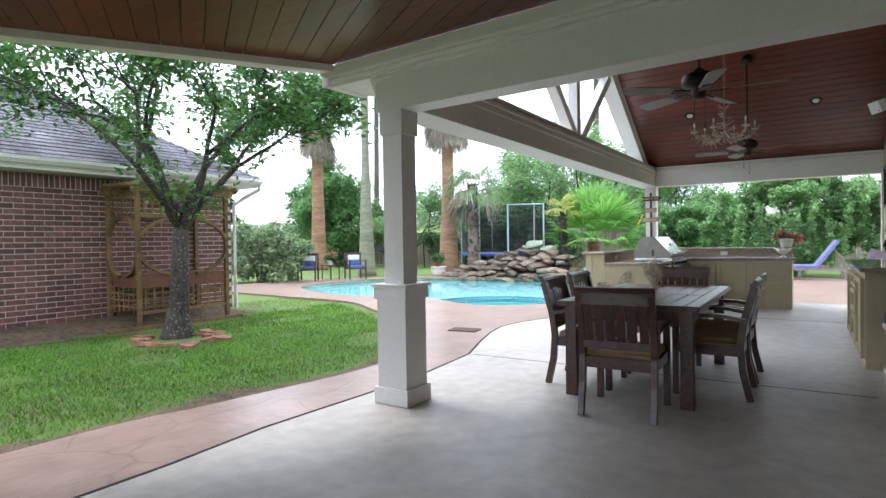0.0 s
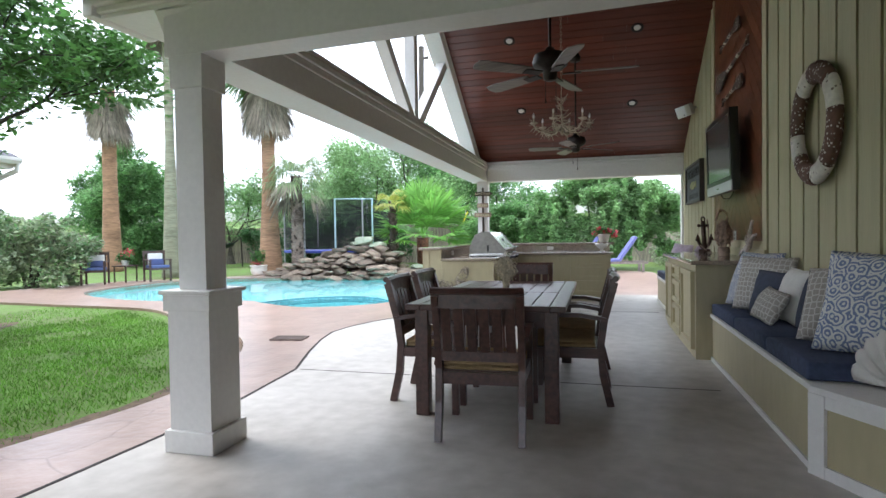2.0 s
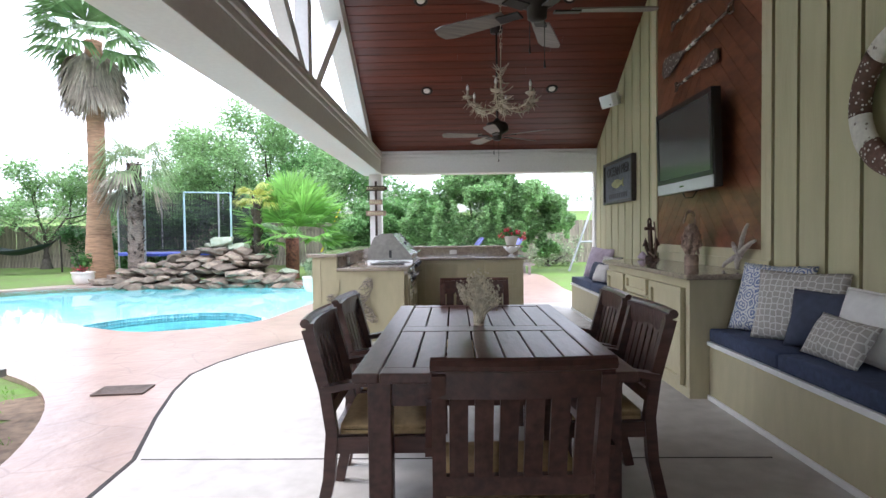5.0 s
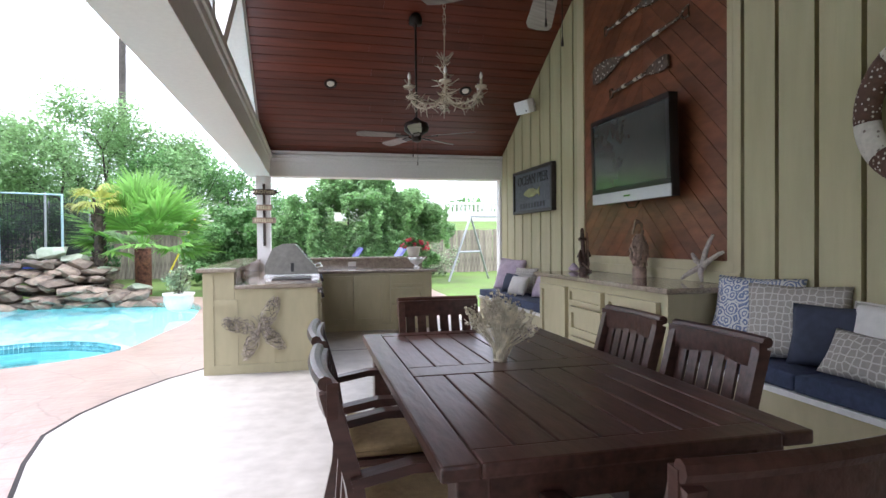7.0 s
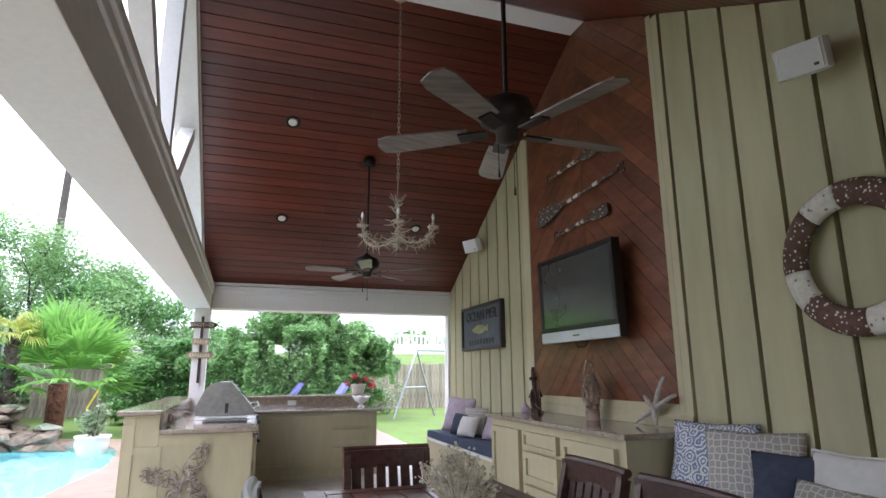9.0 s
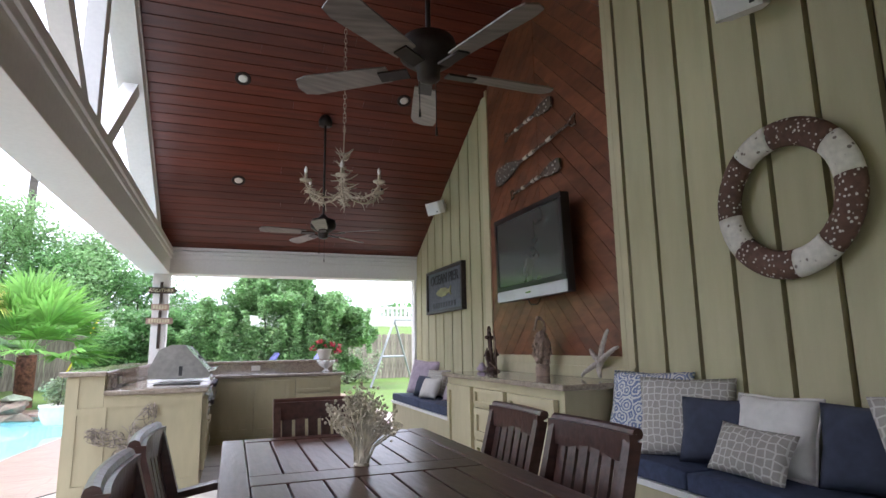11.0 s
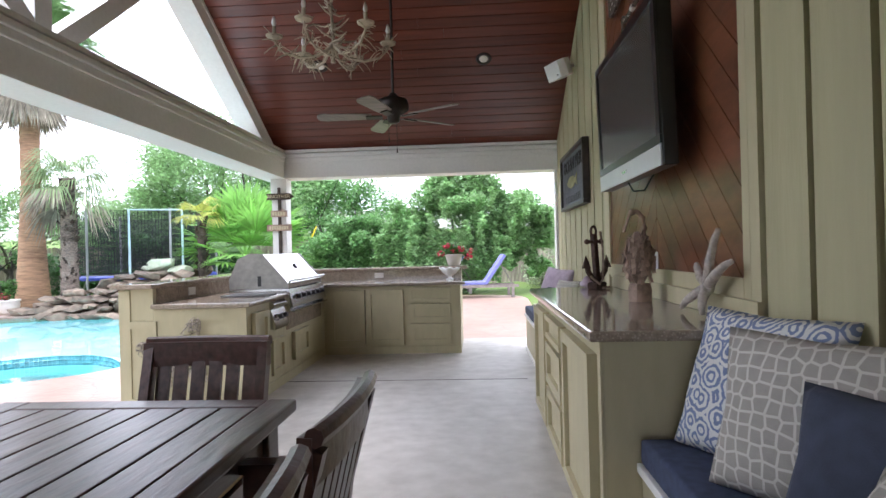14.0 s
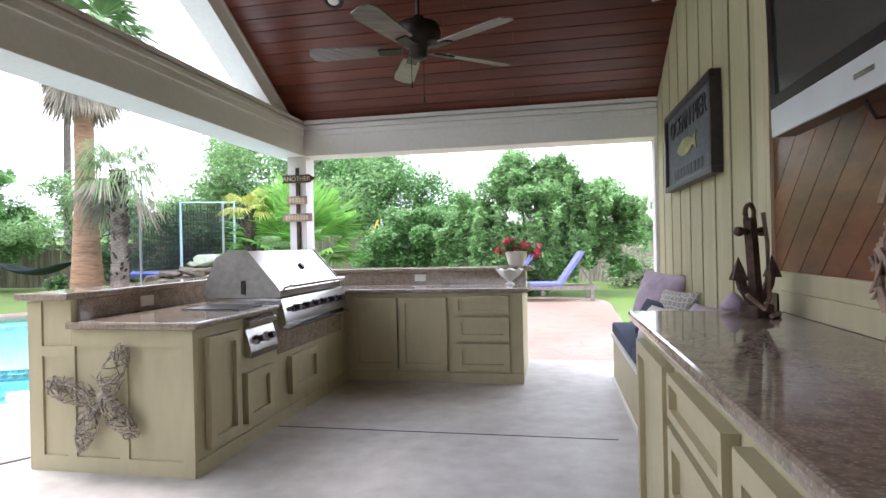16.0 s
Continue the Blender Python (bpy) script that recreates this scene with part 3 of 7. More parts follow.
# ---- bench, buffet, island ----
def shaker(parent, x, y0, y1, z0, z1, axis="x", out=-1, name="door", handle=False):
    """A framed cabinet door or drawer on a face; axis tells which way it faces."""
    t, f = 0.034, 0.055 if min(y1 - y0, z1 - z0) > 0.2 else 0.03

    def b(bm, u0, u1, v0, v1, d0, d1):
        if axis == "x":
            bm_box(bm, x + out * d1, x + out * d0, u0, u1, v0, v1)
        else:
            bm_box(bm, u0, u1, x + out * d1, x + out * d0, v0, v1)
        return bm

    d = part(name, b(bmesh.new(), y0, y1, z0, z1, 0.002, t * 0.55), TAN, parent)
    for u0, u1, v0, v1 in ((y0, y0 + f, z0, z1), (y1 - f, y1, z0, z1), (y0 + f, y1 - f, z0, z0 + f), (y0 + f, y1 - f, z1 - f, z1)):
        part("frame_rail", b(bmesh.new(), u0, u1, v0, v1, t * 0.5, t * 1.25), TAN, d)
    return d


BENCH_X = 3.56


def bench(y0, y1, label, cushions):
    be = thing("built_in_bench", label, "bench")
    part("base", box(BENCH_X, WALL_X - 0.002, y0, y1, 0, 0.40), TAN, be)
    part("seat_board", box(BENCH_X - 0.02, WALL_X - 0.002, y0, y1, 0.402, 0.435, bevel=0.004), WHITE, be, "white painted seat edge")
    part("kick_trim", box(BENCH_X - 0.014, BENCH_X - 0.001, y0, y1, 0, 0.035), WHITE, be, "white base trim")
    for ya, yb in cushions:
        cu = thing("bench_cushion", "navy blue fabric bench cushion on a built-in bench", "cushion", group="bench cushions")
        bm = box(BENCH_X - 0.01, WALL_X - 0.02, ya + 0.004, yb - 0.004, 0.437, 0.53)
        bmesh.ops.subdivide_edges(bm, edges=bm.edges, cuts=5, use_grid_fill=True)
        for v in bm.verts:
            edge = min(v.co.y - ya, yb - v.co.y)
            if v.co.z > 0.5:
                v.co.z += 0.012 * min(1, max(0, edge) / 0.15)
        c = part("pad", bm, NAVY, cu, smooth=True)
        bv = c.modifiers.new("round", "BEVEL")
        bv.width, bv.segments, bv.limit_method = 0.03, 3, "ANGLE"
    return be


b1 = bench(4.71, 7.29, "built-in tan bench with white edge along the siding wall", [(4.8, 5.55), (5.55, 6.4), (6.4, 7.28)])
bench(9.6, 12.2, "built-in tan bench with white edge beside the buffet", [(9.62, 10.9), (10.9, 12.18)])
# the near bench turns along the angled wall
be = thing("built_in_bench", "tan bench return with white corner post at the angled wall", "bench", pose(3.56, 4.71, 0, 0, 0, -62))
part("base", box(0.0, 1.6, 0.0, 0.55, 0, 0.40), TAN, be)
part("corner_post", box(-0.03, 0.06, -0.02, 0.06, 0, 0.40), WHITE, be, "white painted corner post")
part("seat_board", box(-0.02, 1.6, -0.03, 0.53, 0.405, 0.438, bevel=0.004), WHITE, be)
part("kick_trim", box(0.06, 1.6, -0.014, -0.001, 0, 0.06), WHITE, be)
part("face_rail", box(0.06, 1.6, -0.014, -0.001, 0.34, 0.40), WHITE, be)

BUF_Y0, BUF_Y1, BUF_X = 7.3, 9.54, 3.43
buf = thing("buffet_cabinet", "tan painted shaker buffet cabinet against the wall", "cabinet")
part("body", box(BUF_X, WALL_X - 0.016, BUF_Y0, BUF_Y1, 0.0, 0.888), TAN, buf)
part("base_trim", box(BUF_X - 0.012, BUF_X - 0.001, BUF_Y0, BUF_Y1, 0, 0.07), TAN, buf)
part("corner_stile", box(BUF_X - 0.012, BUF_X - 0.001, BUF_Y0, BUF_Y0 + 0.05, 0.072, 0.885), TAN, buf)
shaker(buf, BUF_X, 7.4, 8.1, 0.08, 0.82)
for za, zb in ((0.08, 0.37), (0.4, 0.65), (0.68, 0.82)):
    shaker(buf, BUF_X, 8.18, 8.78, za, zb, name="drawer")
shaker(buf, BUF_X, 8.86, 9.46, 0.08, 0.82)
bct = tagged(part("worktop", box(BUF_X - 0.06, WALL_X - 0.016, BUF_Y0 - 0.055, BUF_Y1 + 0.03, 0.89, 0.93, bevel=0.012), GRANITE), "polished brown granite worktop on the buffet", "worktop")
bsp = tagged(part("backsplash", box(WALL_X - 0.034, WALL_X - 0.015, BUF_Y0, BUF_Y1, 0.932, 1.02), TAN), "tan painted backsplash board behind the worktop", "backsplash")

# outdoor kitchen island, L-shaped
IX0, IX1, IY0, IYF = 0.03, 1.09, 9.65, 11.98
LOW, HIGH = 0.82, 0.985
isl = thing("kitchen_island", "tan painted L-shaped outdoor kitchen island with battens", "cabinet")
part("body", box(0.31, IX1, IY0, 12.7, 0, LOW), TAN, isl)
part("bar_wall", box(IX0, 0.308, IY0, 13.0, 0, HIGH - 0.002), TAN, isl)
part("far_body", box(IX1 + 0.002, 2.76, IYF, 12.7, 0, LOW), TAN, isl)
part("far_bar_wall", box(0.31, 2.76, 12.702, 13.0, 0, HIGH - 0.002), TAN, isl)
for x0, x1, z0, z1 in ((IX0 - 0.004, IX0 + 0.09, 0.0, HIGH - 0.01), (0.28, 0.34, 0.09, 0.66), (0.62, 0.68, 0.09, 0.72), (1.02, IX1 + 0.004, 0, LOW - 0.005), (IX0 + 0.09, 1.02, 0, 0.09), (IX0 + 0.09, 0.34, 0.66, 0.72), (0.34, 1.02, 0.72, LOW - 0.005)):
    part("batten", box(x0, x1, IY0 - 0.014, IY0 - 0.001, z0, z1), TAN, isl)
for yy in (9.7, 10.5, 11.3, 12.1, 12.9):
    part("batten", box(IX0 - 0.014, IX0 - 0.001, yy, yy + 0.07, 0, HIGH - 0.01), TAN, isl)
part("toe_trim", box(IX1 + 0.001, IX1 + 0.012, IY0, IYF - 0.02, 0, 0.09), TAN, isl)
part("toe_trim", box(IX1 + 0.02, 2.76, IYF - 0.013, IYF - 0.001, 0, 0.09), TAN, isl)
shaker(isl, IX1, 9.74, 10.06, 0.13, 0.76, out=1)
shaker(isl, IX1, 10.13, 10.47, 0.15, 0.47, out=1)
shaker(isl, IX1, 10.75, 11.24, 0.18, 0.46, out=1)
shaker(isl, IYF, 1.17, 1.6, 0.12, 0.78, "y", -1)
shaker(isl, IYF, 1.625, 2.07, 0.12, 0.78, "y", -1)
for za, zb in ((0.12, 0.36), (0.39, 0.6), (0.63, 0.79)):
    shaker(isl, IYF, 2.15, 2.64, za, zb, "y", -1, name="drawer")
CORNERS = [("worktop", (0.312, 1.14, 9.6, 10.56, LOW + 0.002, LOW + 0.042), "polished brown granite worktop on the island"),
           ("worktop", (0.312, 0.5, 10.562, 11.86, LOW + 0.002, LOW + 0.042), "granite strip behind the built-in grill"),
           ("worktop", (0.312, 1.13, 11.862, 12.698, LOW + 0.002, LOW + 0.042), "granite worktop at the island corner"),
           ("worktop", (1.132, 2.82, 11.93, 12.698, LOW + 0.002, LOW + 0.042), "brown granite worktop with drawers below"),
           ("bar_top", (-0.03, 0.33, 9.6, 13.1, HIGH, HIGH + 0.042), "raised granite bar top along the pool side"),
           ("bar_top", (0.332, 2.84, 12.66, 13.1, HIGH, HIGH + 0.042), "raised granite bar top across the end")]
for nm, d, lab in CORNERS:
    tagged(part(nm, box(*d, bevel=0.012), GRANITE), lab, "worktop")
for d in ((0.309, 0.322, 9.7, 12.66, LOW + 0.044, HIGH - 0.002), (0.33, 2.76, 12.687, 12.7, LOW + 0.044, HIGH - 0.002)):
    tagged(part("riser_splash", box(*d), GRANITE), "brown granite splash strip under the raised bar", "backsplash")
SOCKET = material("socket_plastic", (0.72, 0.70, 0.64), 0.4, vary=0.03, bump=0)
for m in (pose(1.66, 12.685, 0.925), pose(0.324, 10.25, 0.925, 0, 0, 90)):
    o = thing("wall_socket", "ivory plastic electrical socket cover on the splash strip", "socket", m, "sockets")
    part("cover", box(-0.06, 0.06, -0.012, 0.0, -0.035, 0.035, bevel=0.003), SOCKET, o)
    for s in (-0.025, 0.025):
        part("outlet", box(s - 0.014, s + 0.014, -0.0145, -0.0125, -0.014, 0.014), SOCKET, o)

# ---- dining table ----
TX0, TX1, TY0, TY1, TZ = 1.3, 2.344, 5.12, 7.05, 0.75
tab = thing("dining_table", "dark espresso slatted wooden dining table", "table")
for x0, x1, y0, y1 in ((TX0, TX0 + 0.1, TY0, TY1), (TX1 - 0.1, TX1, TY0, TY1), (TX0 + 0.1, TX1 - 0.1, TY0, TY0 + 0.1), (TX0 + 0.1, TX1 - 0.1, TY1 - 0.1, TY1)):
    part("edge_board", box(x0 + 0.001, x1 - 0.001, y0 + 0.001, y1 - 0.001, TZ - 0.04, TZ, bevel=0.008), DARK_WOOD, tab)
ym = (TY0 + TY1) / 2
part("edge_board", box(TX0 + 0.101, TX1 - 0.101, ym - 0.076, ym + 0.076, TZ - 0.04, TZ - 0.001, bevel=0.006), DARK_WOOD, tab)
ns = 7
wd = (TX1 - TX0 - 0.2) / ns
for ya, yb in ((TY0 + 0.101, ym - 0.08), (ym + 0.08, TY1 - 0.101)):
    for i in range(ns):
        part("slat", box(TX0 + 0.1 + i * wd + 0.004, TX0 + 0.1 + (i + 1) * wd - 0.004, ya, yb, TZ - 0.034, TZ - 0.002, bevel=0.004), DARK_WOOD, tab)
for x in (TX0 + 0.05, TX1 - 0.14):
    for yv in (TY0 + 0.05, TY1 - 0.14):
        part("leg", box(x, x + 0.09, yv, yv + 0.09, 0, TZ - 0.042, bevel=0.006), DARK_WOOD, tab)
for d in ((TX0 + 0.14, TX1 - 0.14, TY0 + 0.07, TY0 + 0.1), (TX0 + 0.14, TX1 - 0.14, TY1 - 0.1, TY1 - 0.07), (TX0 + 0.07, TX0 + 0.1, TY0 + 0.14, TY1 - 0.14), (TX1 - 0.1, TX1 - 0.07, TY0 + 0.14, TY1 - 0.14)):
    part("apron", box(*d, TZ - 0.14, TZ - 0.042), DARK_WOOD, tab)

# ---- dining chairs ----
SEAT_TAN = material("seat_fabric", (0.42, 0.30, 0.15), 0.95, vary=0.12, grain=40, bump=0.35, bump_grain=160)


def dining_chair(m):
    """Seat faces +y; the back is at -y."""
    ch = thing("dining_chair", "dark espresso slat-back armchair with tan tufted seat pad", "chair", m, "chairs round the table")
    W = 0.265
    for s in (-1, 1):
        bm = bmesh.new()
        bar(bm, (s * (W - 0.02), 0.22, 0), (s * (W - 0.02), 0.22, 0.598), 0.045, 0.045, (0, 1, 0))
        part("leg", bm, DARK_WOOD, ch)
        bm = bmesh.new()
        pts = [(-0.30, 0.0), (-0.25, 0.22), (-0.235, 0.42), (-0.26, 0.60), (-0.33, 0.86)]
        sweep(bm, [(s * (W - 0.022), a, b) for a, b in pts], 0.04, 0.05, (0, 1, 0))
        part("back_post", bm, DARK_WOOD, ch)
        bm = bmesh.new()
        pts = [(-0.27, 0.605), (-0.1, 0.635), (0.1, 0.63), (0.27, 0.605)]
        sweep(bm, [(s * (W - 0.01), a, b) for a, b in pts], 0.06, 0.028)
        part("armrest", bm, DARK_WOOD, ch)
        bm = bmesh.new()
        bm_box(bm, s * (W - 0.035), s * (W - 0.01), -0.24, 0.22, 0.33, 0.40)
        part("side_rail", bm, DARK_WOOD, ch)
    part("front_rail", box(-W + 0.04, W - 0.04, 0.205, 0.23, 0.33, 0.40), DARK_WOOD, ch)
    part("back_rail", box(-W + 0.04, W - 0.04, -0.25, -0.225, 0.33, 0.40), DARK_WOOD, ch)
    part("seat", box(-W + 0.04, W - 0.04, -0.22, 0.24, 0.385, 0.405), DARK_WOOD, ch)
    bm = bmesh.new()
    sweep(bm, [(x, -0.318 - 0.02 * (1 - (x / W) ** 2), 0.835) for x in np.linspace(-W, W, 9)], 0.032, 0.1)
    lathe_pts = [(x, -0.338 - 0.02 * (1 - (x / W) ** 2), 0.885) for x in np.linspace(-W, W, 9)]
    tube(bm, lathe_pts, 0.021, 8)
    part("top_rail", bm, DARK_WOOD, ch)
    bm = bmesh.new()
    bar(bm, (-W + 0.04, -0.255, 0.5), (W - 0.04, -0.255, 0.5), 0.026, 0.06)
    part("lower_rail", bm, DARK_WOOD, ch)
    for i in range(6):
        x = -0.185 + i * 0.074
        bm = bmesh.new()
        bar(bm, (x, -0.255, 0.5), (x, -0.33, 0.81), 0.055, 0.014, (0, 1, 0))
        part("back_slat", bm, DARK_WOOD, ch)
    bm = box(-0.235, 0.235, -0.2, 0.235, 0.406, 0.47)
    bmesh.ops.subdivide_edges(bm, edges=bm.edges, cuts=7, use_grid_fill=True)
    for v in bm.verts:
        u, w2 = v.co.x / 0.235, (v.co.y - 0.017) / 0.2175
        if v.co.z > 0.44:
            v.co.z -= 0.022 * max(u * u, w2 * w2) ** 2
            for tu in (-0.45, 0.45):
                for tv in (-0.45, 0.45):
                    v.co.z -= 0.016 * math.exp(-((u - tu) ** 2 + (w2 - tv) ** 2) / 0.02)
        v.co.x *= 1 + 0.01 * math.sin(v.co.y * 60)
    part("seat_pad", bm, SEAT_TAN, ch, "tan woven tufted seat pad", smooth=True)
    return ch


first = dining_chair(pose(1.862, 5.03, 0, 0, 0, 2))
for x, yv, a in ((1.385, 5.7, -89), (1.38, 6.37, -91), (2.31, 5.87, 91), (2.31, 6.5, 89), (1.83, 7.14, 180)):
    copy_thing(first, pose(x, yv, 0, 0, 0, a))

# ---- wall decor, television ----
def lettering(text, size, parent, mat, m, depth=0.003, name="lettering"):
    cu = bpy.data.curves.new("text", "FONT")
    cu.body, cu.size, cu.extrude, cu.align_x, cu.align_y = text, size, depth, "CENTER", "CENTER"
    ob = bpy.data.objects.new("text", cu)
    scene.collection.objects.link(ob)
    me = bpy.data.meshes.new_from_object(ob.evaluated_get(bpy.context.evaluated_depsgraph_get()))
    bpy.data.objects.remove(ob)
    bpy.data.curves.remove(cu)
    me.materials.clear()
    me.materials.append(mat)
    out = new(name, me)
    out.parent = parent
    out.matrix_basis = m
    return out


SCREEN = material("tv_screen", (0.05, 0.058, 0.052), 0.16, vary=0.05, bump=0, spec=1.0)
SILVER = material("silver_plastic", (0.55, 0.56, 0.57), 0.35, 0.2, vary=0.04, bump=0)
tv = thing("television", "flat black television with a silver lower bezel on the chevron wall", "television", pose(3.845, 8.512, 2.034, 0, -1.5, 0))
part("case", box(0.0, 0.075, -0.643, 0.643, -0.418, 0.418, bevel=0.008), BLACK, tv)
part("screen", box(-0.003, -0.0005, -0.592, 0.592, -0.268, 0.368), SCREEN, tv, "dark glossy screen")
part("speaker_strip", box(-0.012, -0.0005, -0.643, 0.643, -0.418, -0.315, bevel=0.004), SILVER, tv, "silver speaker strip")
for b in ((-0.643, 0.643, 0.371, 0.418), (-0.643, 0.643, -0.312, -0.27), (-0.643, -0.594, -0.268, 0.369), (0.594, 0.643, -0.268, 0.369)):
    part("bezel", box(-0.01, -0.0005, b[0], b[1], b[2], b[3]), BLACK, tv)
part("badge", box(-0.015, -0.0125, -0.05, 0.05, -0.372, -0.358), STEEL, tv)
part("wall_bracket", box(0.076, 0.19, -0.2, 0.2, -0.2, 0.2), IRON, tv)
bm = bmesh.new()
tube(bm, [(0.03, 0.1, -0.41), (0.06, 0.1, -0.47), (0.12, 0.08, -0.47), (0.17, 0.05, -0.38)], 0.006, 6)
part("cable", bm, BLACK, tv, "loose black cable")

SLATE = material("slate_board", (0.10, 0.11, 0.13), 0.7, vary=0.25, grain=25, bump=0.3)
FRAME_D = material("dark_frame", (0.03, 0.022, 0.02), 0.5, vary=0.3, grain=20, bump=0.2)
FISH_C = material("fish_paint", (0.33, 0.32, 0.14), 0.6, vary=0.2)
sg = thing("wall_sign", "weathered slate-blue wooden sign with a painted fish in a dark frame", "sign", pose(3.985, 11.11, 1.948))
part("panel", box(0.0, 0.03, -0.66, 0.66, -0.27, 0.27), SLATE, sg)
for b in ((-0.69, 0.69, 0.265, 0.305), (-0.69, 0.69, -0.305, -0.265), (-0.69, -0.645, -0.265, 0.265), (0.645, 0.69, -0.265, 0.265)):
    part("frame_side", box(-0.025, 0.04, *b, bevel=0.006), FRAME_D, sg)
FACE = Matrix(((0, 0, -1, 0), (-1, 0, 0, 0), (0, 1, 0, 0), (0, 0, 0, 1)))
LETTER_D = material("letter_dark", (0.015, 0.016, 0.02), 0.6, vary=0.1, bump=0)
lettering("OCEAN PIER", 0.19, sg, LETTER_D, Matrix.Translation((-0.004, 0, 0.15)) @ FACE)
bm = bmesh.new()
pts = [(-0.3, 0.0), (-0.24, 0.03), (-0.1, 0.062), (0.06, 0.055), (0.18, 0.02), (0.27, 0.06), (0.25, 0.0), (0.27, -0.06), (0.18, -0.02), (0.06, -0.055), (-0.1, -0.062), (-0.24, -0.03)]
prism(bm, pts, 0, 0.008)
part("fish", bm, FISH_C, sg, "olive painted fish", m=Matrix.Translation((-0.0005, 0, -0.03)) @ FACE)
for k in range(9):
    part("text_bar", box(-0.003, -0.0005, -0.42 + k * 0.1, -0.36 + k * 0.1, -0.235, -0.165), LETTER_D, sg)

OAR = material("weathered_oar", (0.10, 0.07, 0.05), 0.8, vary=0.4, grain=30, bump=0.3)
voronoi_over(OAR, 26, 0.85, "F1", (0.52, 0.49, 0.43), (0.18, 0.3))
OAR_WHITE = material("oar_white", (0.6, 0.57, 0.5), 0.7, vary=0.15, grain=30, bump=0.2)


def paddle(y0, z0, y1, z1, blade_w, label):
    """A paddle flat on the wall, blade at the first end."""
    d = Vector((0, y1 - y0, z1 - z0))
    length = d.length
    r = Matrix.Translation((4.0, y0, z0)) @ Matrix(((1, 0, 0, 0), (0, d.y / length, -d.z / length, 0), (0, d.z / length, d.y / length, 0), (0, 0, 0, 1)))
    p = thing("boat_paddle", label, "paddle", r, "paddles on the wall")
    bl = length * 0.36
    bm = bmesh.new()
    outline = [(0.0, -0.35), (0.0, 0.35), (0.12, 0.5), (0.5, 0.46), (0.85, 0.25), (1.0, 0.1), (1.0, -0.1), (0.85, -0.25), (0.5, -0.46), (0.12, -0.5)]
    prism(bm, [(a * bl, b * blade_w) for a, b in outline], -0.008, 0.008)
    part("blade", bm, OAR, p, m=Matrix(((0, 0, 1, 0), (1, 0, 0, 0), (0, 1, 0, 0), (0, 0, 0, 1))))
    bm = bmesh.new()
    rod(bm, (0, bl * 0.95, 0), (0, length * 0.97, 0), 0.016, 0.014)
    part("shaft", bm, OAR, p)
    for f in (0.42, 0.5, 0.72):
        bm = bmesh.new()
        rod(bm, (0, length * f, 0), (0, length * (f + 0.05), 0), 0.019)
        part("white_band", bm, OAR_WHITE, p)
    bm = bmesh.new()
    tube(bm, [(0, length * 0.96, 0), (0, length * 0.99, 0.04), (0, length * 1.03, 0.045), (0, length * 1.03, -0.045), (0, length * 0.99, -0.04), (0, length * 0.96, 0)], 0.011, 6)
    part("grip", bm, OAR_WHITE if blade_w < 0.12 else OAR, p)
    return p


paddle(9.42, 3.0, 7.9, 3.1, 0.2, "long weathered boat paddle with white banding")
paddle(8.12, 2.79, 9.05, 2.74, 0.13, "short dark boat paddle with white bands and a white grip")
paddle(8.22, 3.42, 9.15, 3.4, 0.13, "short weathered boat paddle with flaking paint")

# life ring
RING_W = material("ring_white", (0.66, 0.62, 0.54), 0.75, vary=0.1, grain=30, bump=0.2)
voronoi_over(RING_W, 22, 0.8, "F1", (0.09, 0.05, 0.035), (0.15, 0.22))
RING_B = material("ring_brown", (0.12, 0.06, 0.04), 0.75, vary=0.2, grain=30, bump=0.2)
voronoi_over(RING_B, 38, 0.9, "F1", (0.7, 0.66, 0.58), (0.2, 0.3))
ring = thing("life_ring", "weathered wooden life ring in brown and cream segments on the siding", "life ring", pose(3.97, 5.99, 1.92))
R, rr = 0.345, 0.074
for q in range(8):
    bm = bmesh.new()
    a0, a1 = radians(q * 45 + 2), radians(q * 45 + 47 - 2)
    if q % 2:
        a0, a1 = radians(q * 45 + 6), radians(q * 45 + 39)
    else:
        a0, a1 = radians(q * 45 - 6), radians(q * 45 + 51)
    rows = []
    for i in range(9):
        a = a0 + (a1 - a0) * i / 8
        rows.append([bm.verts.new((-math.sin(b) * rr * 0.6, (R + math.cos(b) * rr) * math.cos(a), (R + math.cos(b) * rr) * math.sin(a))) for b in [k * math.tau / 14 for k in range(14)]])
    for a, b in zip(rows, rows[1:]):
        for k in range(14):
            bm.faces.new((a[k], b[k], b[(k + 1) % 14], a[(k + 1) % 14]))
    bm.faces.new(rows[0])
    bm.faces.new(rows[-1][::-1])
    bmesh.ops.recalc_face_normals(bm, faces=bm.faces)
    part("segment", bm, RING_W if q % 2 else RING_B, ring, "cream chipped segment" if q % 2 else "brown chipped segment", smooth=True)

